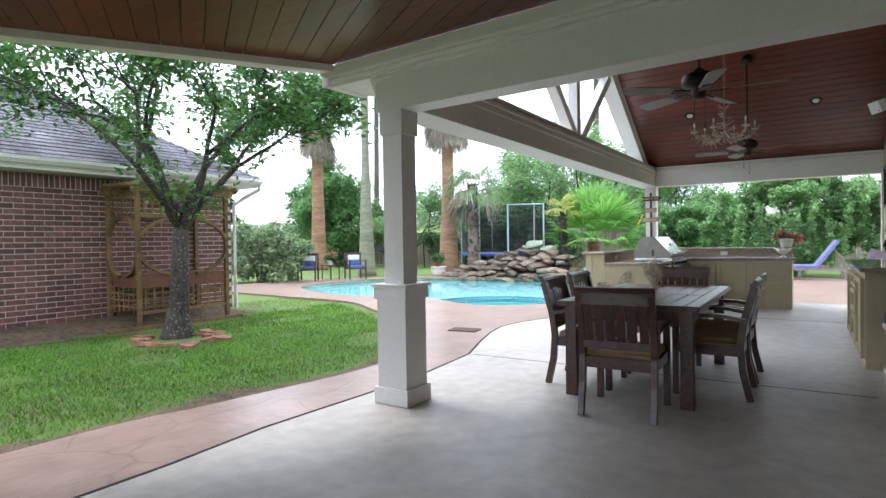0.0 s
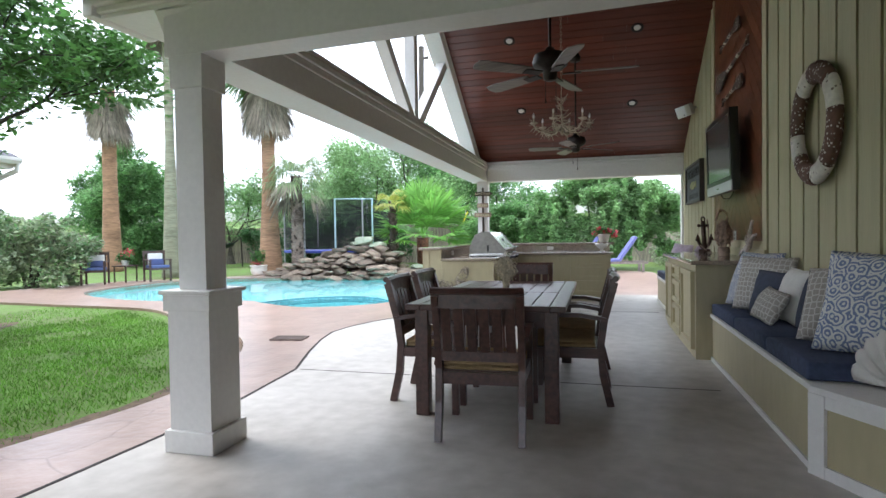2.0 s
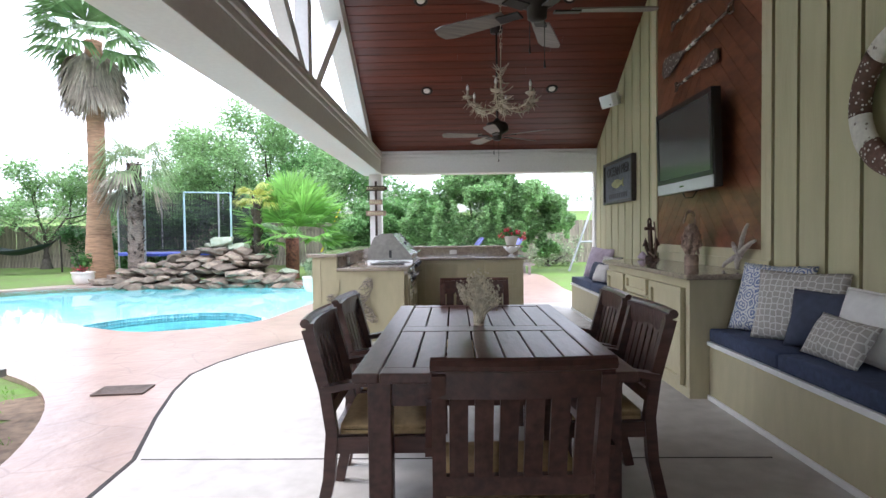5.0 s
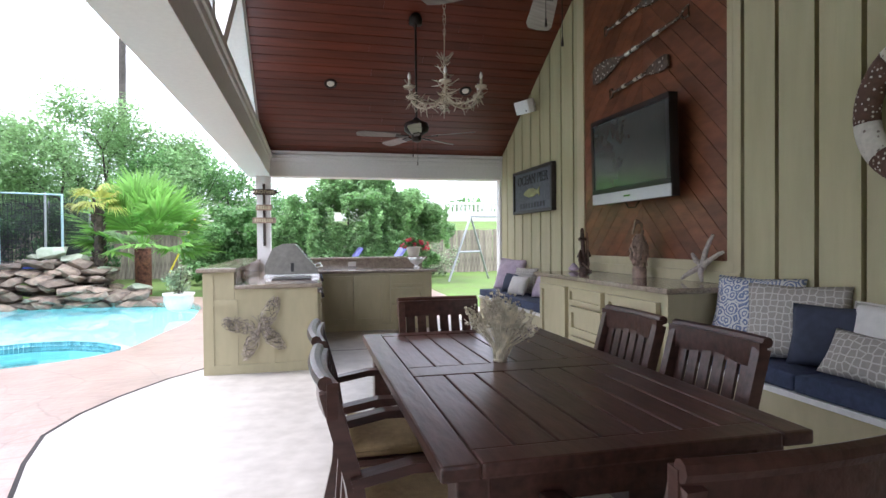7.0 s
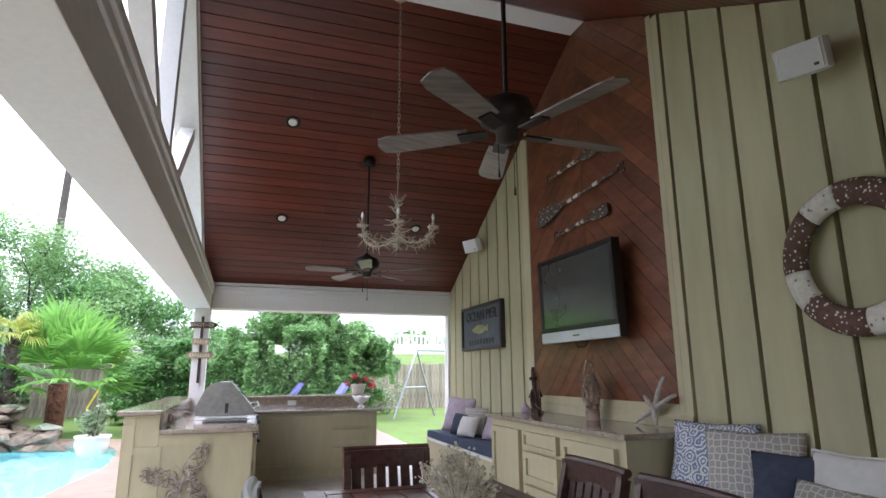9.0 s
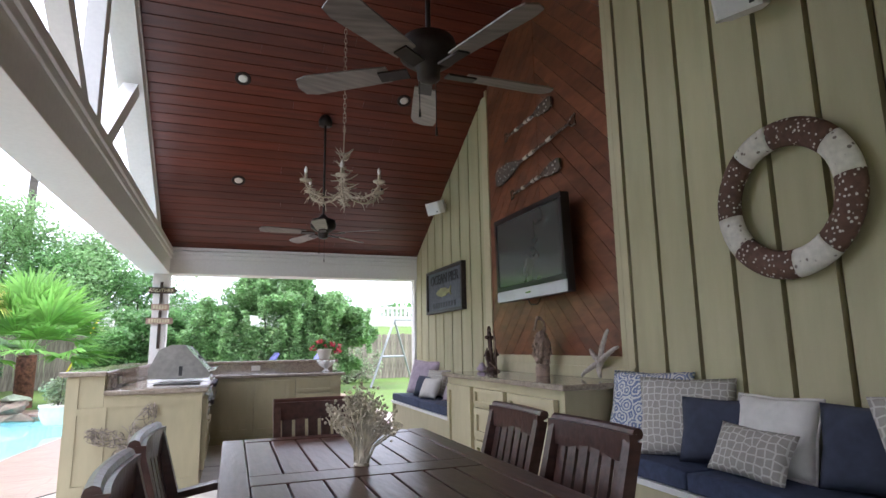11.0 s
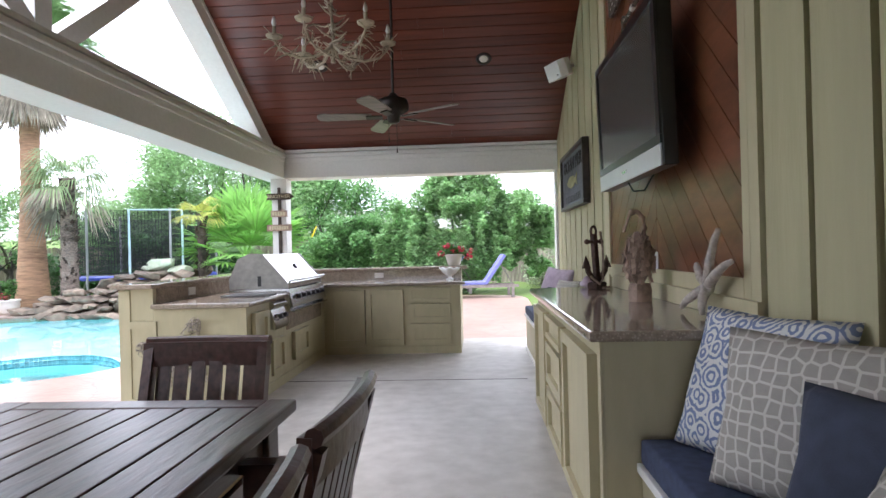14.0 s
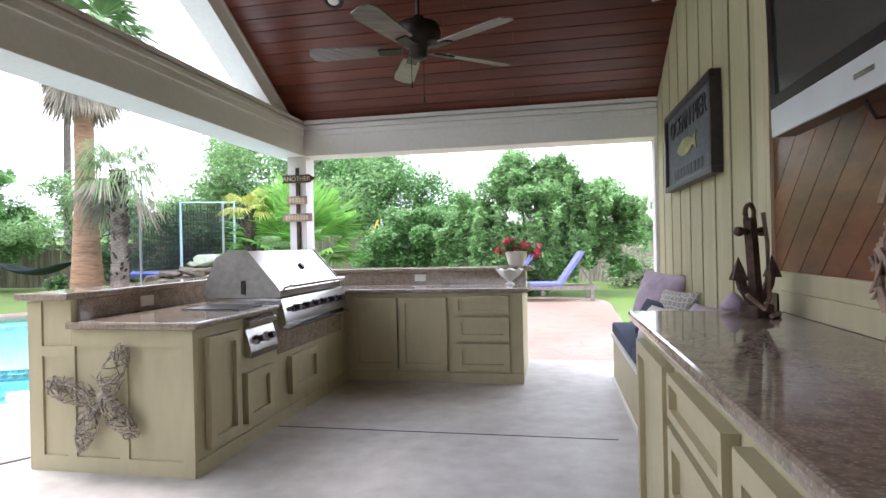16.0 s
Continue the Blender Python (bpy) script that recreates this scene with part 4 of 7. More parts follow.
# speakers
SPK = material("speaker_white", (0.72, 0.71, 0.68), 0.5, vary=0.03, grain=40, bump=0.1, bump_grain=400)
for y, z in ((11.02, 3.06), (6.03, 3.06)):
    sp = thing("wall_speaker", "white outdoor loudspeaker on a wall bracket", "speaker", pose(3.87, y, z, 0, -20, 25), "speakers")
    bm = bmesh.new()
    prism(bm, [(-0.09, -0.12), (-0.09, 0.12), (-0.02, 0.14), (0.09, 0.075), (0.09, -0.075), (-0.02, -0.14)], -0.085, 0.085)
    part("case", bm, SPK, sp)
    bm = bmesh.new()
    prism(bm, [(-0.096, -0.105), (-0.096, 0.105), (-0.091, 0.11), (-0.091, -0.11)], -0.075, 0.075)
    part("grille", bm, SPK, sp)
    part("bracket", box(0.09, 0.17, -0.02, 0.02, -0.02, 0.02), SPK, sp)
    part("badge", box(-0.0985, -0.097, -0.085, -0.06, -0.06, -0.045), BLACK, sp)

# ---- ceiling fans, chandelier, downlights ----
FAN_BLADE = material("fan_blade", (0.21, 0.18, 0.155), 0.4, vary=0.25, grain=12, bump=0.08, stretch=(0.4, 3, 1))


def ceiling_fan(x, y, z, turn):
    top = slope_z(y)
    f = thing("ceiling_fan", "dark bronze five-blade ceiling fan with weathered grey blades", "ceiling fan", pose(x, y, z, 0, 0, turn), "ceiling fans")
    bm = bmesh.new()
    lathe(bm, [(0.012, 0.12), (0.075, top - z - 0.09), (0.08, top - z - 0.03), (0.05, top - z + 0.04)][1:], 18)
    part("canopy", bm, IRON, f, smooth=True)
    bm = bmesh.new()
    rod(bm, (0, 0, 0.1), (0, 0, top - z - 0.06), 0.013)
    part("downrod", bm, IRON, f)
    bm = bmesh.new()
    lathe(bm, [(0.03, 0.15), (0.05, 0.12), (0.13, 0.09), (0.145, 0.04), (0.14, 0.0), (0.1, -0.03), (0.06, -0.05), (0.055, -0.11), (0.03, -0.125)][::-1], 24)
    part("motor", bm, IRON, f, smooth=True)
    for k in range(5):
        m = Matrix.Rotation(k * math.tau / 5, 4, "Z")
        bm = bmesh.new()
        bm_box(bm, 0.1, 0.25, -0.035, 0.035, -0.075, -0.065, m @ Matrix.Rotation(radians(10), 4, "X"))
        part("blade_arm", bm, IRON, f)
        bm = bmesh.new()
        prism(bm, [(0.2, -0.055), (0.3, -0.062), (0.62, -0.075), (0.68, -0.06), (0.7, 0.0), (0.68, 0.06), (0.62, 0.075), (0.3, 0.062), (0.2, 0.055)], -0.064, -0.056)
        bmesh.ops.transform(bm, matrix=m @ Matrix.Rotation(radians(12), 4, "X"), verts=bm.verts)
        part("blade", bm, FAN_BLADE, f)
    for s in (-0.04, 0.045):
        bm = bmesh.new()
        rod(bm, (s, 0.02, -0.11), (s, 0.02, -0.3 - s), 0.0022, seg=5)
        rod(bm, (s, 0.02, -0.34 - s), (s, 0.02, -0.3 - s), 0.007, 0.004, seg=6)
        part("pull_chain", bm, IRON, f)
    return f


ceiling_fan(2.17, 6.38, 2.59, 1)
ceiling_fan(2.24, 10.32, 2.54, 40)

CORAL = material("chalky_branch", (0.50, 0.44, 0.33), 0.8, vary=0.2, grain=30, bump=0.3)
BULB = material("bulb_glass", (0.75, 0.74, 0.7), 0.1, vary=0.02, bump=0)
ch = thing("chandelier", "cream coral-branch chandelier with six candle lamps on a chain", "chandelier", pose(2.14, 8.5, 2.5))
bm = bmesh.new()
zc = 0.5
while zc < RIDGE_Z - 2.5 - 0.15:
    a = 0 if int(zc * 1000 / 45) % 2 else math.pi / 2
    c, s = math.cos(a) * 0.011, math.sin(a) * 0.011
    tube(bm, [(c, s, zc), (c * 1.0, s, zc + 0.032), (0, 0, zc + 0.045), (-c, -s, zc + 0.032), (-c, -s, zc), (0, 0, zc - 0.012), (c, s, zc)], 0.0028, 5)
    zc += 0.043
part("chain", bm, CORAL, ch)
bm = bmesh.new()
lathe(bm, [(0.06, RIDGE_Z - 2.5 - 0.16), (0.055, RIDGE_Z - 2.5 - 0.13), (0.06, RIDGE_Z - 2.5 - 0.1)], 16)
part("canopy", bm, CORAL, ch)
bm = bmesh.new()
tube(bm, [(0, 0, -0.12), (0.006, 0, 0.05), (-0.006, 0.004, 0.2), (0, 0, 0.52)], 0.014, 8, 0.006)
rng = random.Random(4)
for k in range(46):
    z = rng.uniform(-0.1, 0.32)
    a = rng.uniform(0, math.tau)
    ln = rng.uniform(0.05, 0.13) * (1.2 if z < 0.15 else 0.7)
    e = Vector((math.cos(a) * ln, math.sin(a) * ln, z + rng.uniform(-0.02, 0.07)))
    tube(bm, [(0, 0, z), e * 0.5 + Vector((0, 0, z * 0.5)) + Vector((0, 0, -0.012)), e], 0.008, 5, 0.003)
part("stem", bm, CORAL, ch)
for k in range(6):
    a = k * math.tau / 6 + 0.3
    d = Vector((math.cos(a), math.sin(a), 0))
    pts = [d * r + Vector((0, 0, z)) for r, z in ((0.0, -0.01), (0.09, -0.085), (0.19, -0.1), (0.28, -0.075), (0.33, -0.02), (0.335, 0.0))]
    bm = bmesh.new()
    tube(bm, pts, 0.01, 6, 0.007)
    for q in range(30):
        i = rng.randrange(1, 5)
        base = pts[i].lerp(pts[i + 1], rng.random()) if i < 5 else pts[i]
        e = base + Vector((rng.uniform(-0.07, 0.07), rng.uniform(-0.07, 0.07), rng.uniform(-0.07, 0.07)))
        tube(bm, [base, base.lerp(e, 0.55) + Vector((0, 0, 0.008)), e], 0.005, 4, 0.002)
    arm = part("branch_arm", bm, CORAL, ch)
    p = pts[-1]
    bm = bmesh.new()
    lathe(bm, [(0.012, 0.0), (0.045, 0.012), (0.05, 0.022), (0.04, 0.026)], 14, p)
    part("drip_cup", bm, CORAL, arm)
    bm = bmesh.new()
    rod(bm, p + Vector((0, 0, 0.024)), p + Vector((0, 0, 0.075)), 0.011)
    part("candle_sleeve", bm, CORAL, arm)
    bm = bmesh.new()
    lathe(bm, [(0.008, 0.075), (0.015, 0.095), (0.011, 0.115), (0.003, 0.135)], 10, p)
    part("candle_bulb", bm, BULB, arm, "clear candle bulb", smooth=True)

LENS = material("lamp_lens", (0.8, 0.78, 0.72), 0.3, vary=0.02, bump=0)
tilt = math.atan(PITCH)
for sgn in (1, -1):
    for x in (1.31, 3.1):
        for dy in (1.5, 2.8):
            y = RIDGE_Y + sgn * dy
            m = Matrix.Translation((x, y, slope_z(y))) @ Matrix.Rotation(-sgn * tilt, 4, "X")
            d = thing("recessed_light", "recessed round downlight with white trim, unlit", "downlight", m, "downlights")
            bm = bmesh.new()
            lathe(bm, [(0.052, -0.001), (0.056, -0.01), (0.08, -0.008), (0.084, 0.0)], 24)
            part("trim_ring", bm, IRON, d, smooth=True)
            bm = bmesh.new()
            lathe(bm, [(0.001, -0.004), (0.03, -0.012), (0.045, -0.008), (0.05, 0.0)], 20)
            part("lens", bm, LENS, d, "white reflector lamp", smooth=True)

# ---- pillows ----
def pattern_fabric(name, base, line, scale, width, randomness=0.35, rings=False):
    m = material(name, base, 0.95, vary=0.06, grain=30, bump=0.2, bump_grain=300)
    n, l = m.node_tree.nodes, m.node_tree.links
    b = n["Principled BSDF"]
    src = b.inputs["Base Color"].links[0].from_socket
    tc, v, r, mx = n.new("ShaderNodeTexCoord"), n.new("ShaderNodeTexVoronoi"), n.new("ShaderNodeValToRGB"), n.new("ShaderNodeMix")
    v.voronoi_dimensions = "2D"
    v.feature = "F1" if rings else "DISTANCE_TO_EDGE"
    v.inputs["Scale"].default_value, v.inputs["Randomness"].default_value = scale, randomness
    l.new(tc.outputs["Object"], v.inputs["Vector"])
    e = r.color_ramp.elements
    if rings:
        wave = n.new("ShaderNodeMath")
        wave.operation = "SINE"
        mul = n.new("ShaderNodeMath")
        mul.operation = "MULTIPLY"
        mul.inputs[1].default_value = 21.0
        noise_tex = n.new("ShaderNodeTexNoise")
        noise_tex.inputs["Scale"].default_value = 34
        l.new(tc.outputs["Object"], noise_tex.inputs["Vector"])
        add = n.new("ShaderNodeMath")
        add.operation = "MULTIPLY_ADD"
        add.inputs[1].default_value = 0.35
        l.new(noise_tex.outputs["Fac"], add.inputs[0])
        l.new(v.outputs["Distance"], add.inputs[2])
        l.new(add.outputs[0], mul.inputs[0])
        l.new(mul.outputs[0], wave.inputs[0])
        l.new(wave.outputs[0], r.inputs[0])
        e[0].position, e[1].position = 0.0, 0.15
    else:
        l.new(v.outputs["Distance"], r.inputs[0])
        e[0].position, e[1].position = width, width * 1.5
    e[0].color, e[1].color = (1, 1, 1, 1), (0, 0, 0, 1)
    mx.data_type = "RGBA"
    l.new(r.outputs[0], mx.inputs[0])
    l.new(src, mx.inputs[6])
    mx.inputs[7].default_value = (*line, 1)
    l.new(mx.outputs[2], b.inputs["Base Color"])
    return m


LATTICE = pattern_fabric("lattice_fabric", (0.37, 0.345, 0.305), (0.58, 0.555, 0.5), 25, 0.07, 0.42)
PAISLEY = pattern_fabric("paisley_fabric", (0.19, 0.24, 0.38), (0.66, 0.66, 0.63), 14, 0.1, 0.85, rings=True)
PLAIN_WHITE = material("white_linen", (0.68, 0.66, 0.61), 0.95, vary=0.05, grain=20, bump=0.25, bump_grain=200)
LAVENDER = material("lavender_fabric", (0.52, 0.43, 0.50), 0.95, vary=0.12, grain=16, bump=0.3, bump_grain=120)
PILLOW_NAVY = material("pillow_navy", (0.048, 0.058, 0.09), 0.9, vary=0.12, grain=20, bump=0.2, bump_grain=220)


def pillow(w, h, t, mat, m, label, piping=False):
    """A plump square cushion standing on its lower edge, its face to -y."""
    p = thing("throw_pillow", label, "pillow", m, "throw pillows")
    N = 14
    bm = bmesh.new()
    sides = []
    rng = random.Random(int(w * 1000 + h * 77 + m.translation.y * 50))
    ph = rng.uniform(0, 6)
    for s in (-1, 1):
        g = []
        for i in range(N + 1):
            row = []
            for j in range(N + 1):
                u, v = 2 * i / N - 1, 2 * j / N - 1
                fat = ((1 - abs(u) ** 2.6) * (1 - abs(v) ** 2.6)) ** 0.55 if abs(u) < 1 and abs(v) < 1 else 0
                pinch = 1 - 0.07 * (1 - abs(u * v)) * max(abs(u), abs(v)) ** 3
                wrinkle = 0.006 * math.sin(5 * u + ph) * math.sin(4 * v + 2 * ph) * fat
                row.append(bm.verts.new((u * w / 2 * pinch, v * h / 2 * pinch + h / 2, s * (t / 2 * fat) + wrinkle)))
            g.append(row)
        sides.append(g)
        for i in range(N):
            for j in range(N):
                q = (g[i][j], g[i + 1][j], g[i + 1][j + 1], g[i][j + 1])
                bm.faces.new(q if s > 0 else q[::-1])
    bmesh.ops.remove_doubles(bm, verts=bm.verts, dist=0.0005)
    stand = Matrix.Rotation(math.pi / 2, 4, "X")
    c = part("cover", bm, mat, p, smooth=True, m=stand)
    if piping:
        bm = bmesh.new()
        ring_pts = []
        for k in range(41):
            f = (k % 40) / 10
            i, q = int(f), f - int(f)
            u, v = ((2 * q - 1, -1), (1, 2 * q - 1), (1 - 2 * q, 1), (-1, 1 - 2 * q))[i]
            pinch = 1 - 0.07 * (1 - abs(u * v))
            ring_pts.append((u * w / 2 * pinch, v * h / 2 * pinch + h / 2, 0))
        tube(bm, ring_pts, 0.007, 6)
        part("piping", bm, mat, p, m=stand)
    return p


SEAT_Z = 0.545


def set_pillow(w, h, t, mat, x, y, lean, turn, label, z=SEAT_Z, roll=0, piping=False):
    m = Matrix.Translation((x, y, z)) @ Matrix.Rotation(radians(-90 + turn), 4, "Z") @ Matrix.Rotation(radians(-lean), 4, "X") @ Matrix.Rotation(radians(roll), 4, "Y")
    return pillow(w, h, t, mat, m, label, piping)


set_pillow(0.56, 0.5, 0.15, PAISLEY, 3.755, 6.95, 20, 22, "blue and white paisley throw pillow beside the buffet")
set_pillow(0.55, 0.46, 0.14, LATTICE, 3.775, 6.62, 15, 32, "grey throw pillow with a pale lattice pattern")
set_pillow(0.46, 0.36, 0.14, PILLOW_NAVY, 3.79, 6.38, 18, 26, "plain navy throw pillow on the bench")
set_pillow(0.47, 0.39, 0.16, PLAIN_WHITE, 3.83, 6.13, 18, 2, "white linen throw pillow with piped edge", piping=True)
set_pillow(0.42, 0.26, 0.12, LATTICE, 3.665, 6.14, 30, 6, "small grey lattice lumbar pillow leaning in front", roll=4)
set_pillow(0.42, 0.38, 0.15, PILLOW_NAVY, 3.86, 5.66, 16, 14, "plain navy throw pillow against the siding")
set_pillow(0.46, 0.48, 0.15, LATTICE, 3.83, 5.28, 24, 35, "large grey lattice throw pillow near the bench end", roll=-6)
set_pillow(0.56, 0.57, 0.17, PAISLEY, 3.85, 4.9, 20, 42, "large blue and white paisley throw pillow at the bench end")
set_pillow(0.5, 0.48, 0.16, LAVENDER, 3.78, 11.62, 18, 30, "pale lavender throw pillow on the far bench", roll=4)
set_pillow(0.42, 0.36, 0.14, LATTICE, 3.84, 11.15, 18, 24, "grey patterned throw pillow on the far bench")
set_pillow(0.36, 0.28, 0.13, PILLOW_NAVY, 3.72, 11.3, 22, 22, "small navy pillow on the far bench")
set_pillow(0.34, 0.27, 0.13, PLAIN_WHITE, 3.68, 10.98, 26, 20, "small white pillow on the far bench")
set_pillow(0.42, 0.34, 0.14, LAVENDER, 3.82, 10.45, 26, 14, "lavender pillow beside the buffet")
set_pillow(0.38, 0.2, 0.11, PILLOW_NAVY, 1.83, 7.18, 10, 90, "navy lumbar pillow on the end chair", z=0.47)

# scallop-shaped pillow at the near end of the bench
shell = thing("shell_pillow", "cream scallop-shell shaped pillow at the bench end", "pillow", pose(3.9, 4.66, 0.44, 0, 0, -50) @ Matrix.Diagonal((1.2, 1.1, 1.35, 1)))
bm = bmesh.new()
rows = []
for i in range(73):
    a = math.pi * i / 72
    rib = 1 + 0.09 * abs(math.sin(a * 9))
    rows.append([bm.verts.new((math.cos(a) * 0.17 * rib * f, -0.05 * math.sin(f * math.pi) * (0.45 + 0.6 * abs(math.sin(a * 9))) - 0.02, math.sin(a) * 0.19 * rib * f + 0.01)) for f in (0.05, 0.25, 0.5, 0.75, 0.92, 1.0)]
                + [bm.verts.new((math.cos(a) * 0.17 * rib * f, 0.05 * math.sin(f * math.pi) + 0.0, math.sin(a) * 0.19 * rib * f + 0.01)) for f in (0.98, 0.7, 0.4, 0.05)])
for a, b in zip(rows, rows[1:]):
    for k in range(len(a) - 1):
        bm.faces.new((a[k], b[k], b[k + 1], a[k + 1]))
bmesh.ops.recalc_face_normals(bm, faces=bm.faces)
part("cover", bm, PLAIN_WHITE, shell, smooth=True)

# ---- ornaments on the buffet ----
RUST = material("rusted_iron", (0.10, 0.06, 0.045), 0.8, 0.2, vary=0.35, grain=25, bump=0.5)
DRIFT = material("driftwood", (0.36, 0.26, 0.20), 0.85, vary=0.3, grain=20, bump=0.4, pieces=0.2)
an = thing("anchor_ornament", "rusted iron anchor ornament wrapped in rope on the buffet", "ornament", pose(3.84, 9.34, 0.93, 0, 0, 46))
bm = bmesh.new()
bar(bm, (0, 0, 0.06), (0, 0.02, 0.40), 0.05, 0.03)
part("shank", bm, RUST, an)
bm = bmesh.new()
rod(bm, (-0.085, 0.018, 0.345), (0.085, 0.018, 0.345), 0.013)
for s in (-1, 1):
    bmesh.ops.create_uvsphere(bm, u_segments=10, v_segments=8, radius=0.02, matrix=Matrix.Translation((s * 0.09, 0.018, 0.345)))
part("stock", bm, RUST, an)
bm = bmesh.new()
tube(bm, [(0.035 * math.cos(k * math.tau / 12), 0.02, 0.42 + 0.035 * math.sin(k * math.tau / 12)) for k in range(13)], 0.01, 6)
part("ring", bm, RUST, an)
bm = bmesh.new()
arm_pts = [(-0.135, 0, 0.2), (-0.11, 0, 0.13), (-0.05, 0, 0.075), (0, 0, 0.06), (0.05, 0, 0.075), (0.11, 0, 0.13), (0.135, 0, 0.2)]
tube(bm, arm_pts, 0.02, 8)
for s in (-1, 1):
    bmesh.ops.create_cone(bm, cap_ends=True, segments=4, radius1=0.04, radius2=0.002, depth=0.09, matrix=Matrix.Translation((s * 0.135, 0, 0.2)))
part("fluke_arc", bm, RUST, an)
bm = bmesh.new()
bm_box(bm, -0.07, 0.07, -0.04, 0.04, 0.0, 0.05, bevel=0.012)
part("base", bm, RUST, an)
bm = bmesh.new()
rope_pts = [(0.025, -0.02, 0.42), (0.04, -0.028, 0.3), (0.03, -0.034, 0.16), (0.0, -0.05, 0.08), (-0.06, -0.06, 0.04), (-0.1, -0.02, 0.09), (-0.06, 0.04, 0.14), (0.02, 0.05, 0.06), (0.09, 0.03, 0.012), (0.06, -0.06, 0.012), (-0.04, -0.075, 0.012)]
tube(bm, rope_pts, 0.009, 6)
part("rope", bm, DRIFT, an, "coarse brown rope")

bird = thing("driftwood_bird", "driftwood pelican figure of overlapping wood chips on a post", "ornament", pose(3.87, 8.36, 0.93, 0, 0, -70) @ Matrix.Diagonal((1.1, 1.1, 1.1, 1)))
bm = bmesh.new()
lathe(bm, [(0.055, 0), (0.058, 0.06), (0.05, 0.09)], 14)
part("post", bm, DRIFT, bird)
rng = random.Random(8)
chip = mesh_of("chip", box(-0.011, 0.011, -0.003, 0.003, -0.028, 0.028, bevel=0.002), DRIFT)
for k in range(120):
    t = rng.random()
    a = rng.uniform(0, math.tau)
    r = 0.058 * math.sin(math.pi * (0.2 + 0.72 * t)) + 0.005
    ob = new("wood_chip", chip)
    ob.parent = bird
    ob.matrix_basis = pose(r * math.cos(a), r * 1.25 * math.sin(a), 0.10 + 0.23 * t, rng.uniform(-25, 25), rng.uniform(-20, 20), math.degrees(a) + 90 + rng.uniform(-30, 30))
bm = bmesh.new()
lathe(bm, [(0.02, 0.09), (0.06, 0.16), (0.065, 0.24), (0.03, 0.32), (0.012, 0.34)], 10)
part("body", bm, DRIFT, bird)
bm = bmesh.new()
tube(bm, [(0, 0, 0.31), (0.01, 0.03, 0.37), (0.0, 0.03, 0.42), (0.0, -0.01, 0.455), (0, -0.04, 0.45)], 0.014, 8, 0.011)
bmesh.ops.create_uvsphere(bm, u_segments=10, v_segments=8, radius=0.019, matrix=Matrix.Translation((0, -0.035, 0.45)))
part("neck", bm, DRIFT, bird)
bm = bmesh.new()
bar(bm, (0, -0.045, 0.455), (0, -0.085, 0.35), 0.015, 0.01)
part("bill", bm, DRIFT, bird)

STAR = material("starfish_chalk", (0.50, 0.45, 0.40), 0.9, vary=0.2, grain=40, bump=0.6)
star = thing("starfish_ornament", "large chalky starfish leaning on the wall at the buffet end", "ornament", pose(3.975, 7.64, 1.06, 0, 0, 0))
bm = bmesh.new()
tips = [(7.80, 0.98), (7.50, 1.33), (7.39, 1.2), (7.74, 1.18), (7.56, 0.975)]
for ty, tz in tips:
    e = Vector((-0.02 if tz > 1 else -0.07, ty - 7.62, tz - 1.09))
    tube(bm, [(-0.02, 0, 0), e * 0.45 + Vector((-0.022, 0.006, 0)), e * 0.8 + Vector((-0.012, 0, 0.006)), e], 0.025, 8, 0.011)
bmesh.ops.create_uvsphere(bm, u_segments=12, v_segments=8, radius=0.04, matrix=Matrix.Translation((-0.02, 0, 0)) @ Matrix.Diagonal((0.6, 1, 1, 1)))
part("body", bm, STAR, star, smooth=True)

sock = thing("wall_socket", "grey electrical socket plate on the chevron panel", "socket", pose(4.032, 8.58, 1.14), "sockets")
part("cover", box(-0.006, 0.0, -0.04, 0.04, -0.06, 0.06, bevel=0.002), SILVER, sock)
for s in (-0.022, 0.022):
    part("outlet", box(-0.008, -0.0065, -0.017, 0.017, s - 0.014, s + 0.014), BLACK, sock)
shellb = thing("sea_shell", "pale mauve sea shell on the granite top", "ornament", pose(3.8, 9.5, 0.93))
bm = bmesh.new()
lathe(bm, [(0.005, 0.0), (0.05, 0.01), (0.06, 0.03), (0.04, 0.05), (0.03, 0.07), (0.006, 0.09)], 14)
part("shell", bm, LAVENDER, shellb, smooth=True)

# ---- dried arrangement on the table ----
DRY = material("dried_stems", (0.72, 0.65, 0.48), 0.9, vary=0.3, grain=20, bump=0.2)
vase = thing("dried_bouquet", "dried cream coral-like bouquet standing on the table", "plant", pose(1.81, 6.18, TZ, 0, 0, 123))
bm = bmesh.new()
lathe(bm, [(0.03, 0.0), (0.032, 0.004), (0.018, 0.01), (0.012, 0.03), (0.015, 0.045), (0.006, 0.05)], 18)
part("holder", bm, DRY, vase, smooth=True)
rng = random.Random(21)
bm = bmesh.new()
for k in range(95):
    a, sp = rng.uniform(0, math.tau), rng.uniform(0.02, 0.215)
    h = 0.30 - sp * 0.5 + rng.uniform(-0.06, 0.03)
    e = Vector((math.cos(a) * sp, math.sin(a) * sp * 0.22, max(0.1, h)))
    mid = Vector((e.x * 0.35, e.y * 0.35, e.z * 0.5))
    tube(bm, [(rng.uniform(-0.03, 0.03), rng.uniform(-0.02, 0.02), 0.012), mid, e], 0.004, 4, 0.002)
    for q in range(7):
        f = rng.uniform(0.45, 1.0)
        p0 = mid.lerp(e, f) + Vector((rng.uniform(-0.02, 0.02), rng.uniform(-0.02, 0.02), rng.uniform(-0.015, 0.025)))
        bmesh.ops.create_icosphere(bm, subdivisions=1, radius=rng.uniform(0.004, 0.008), matrix=Matrix.Translation(p0))
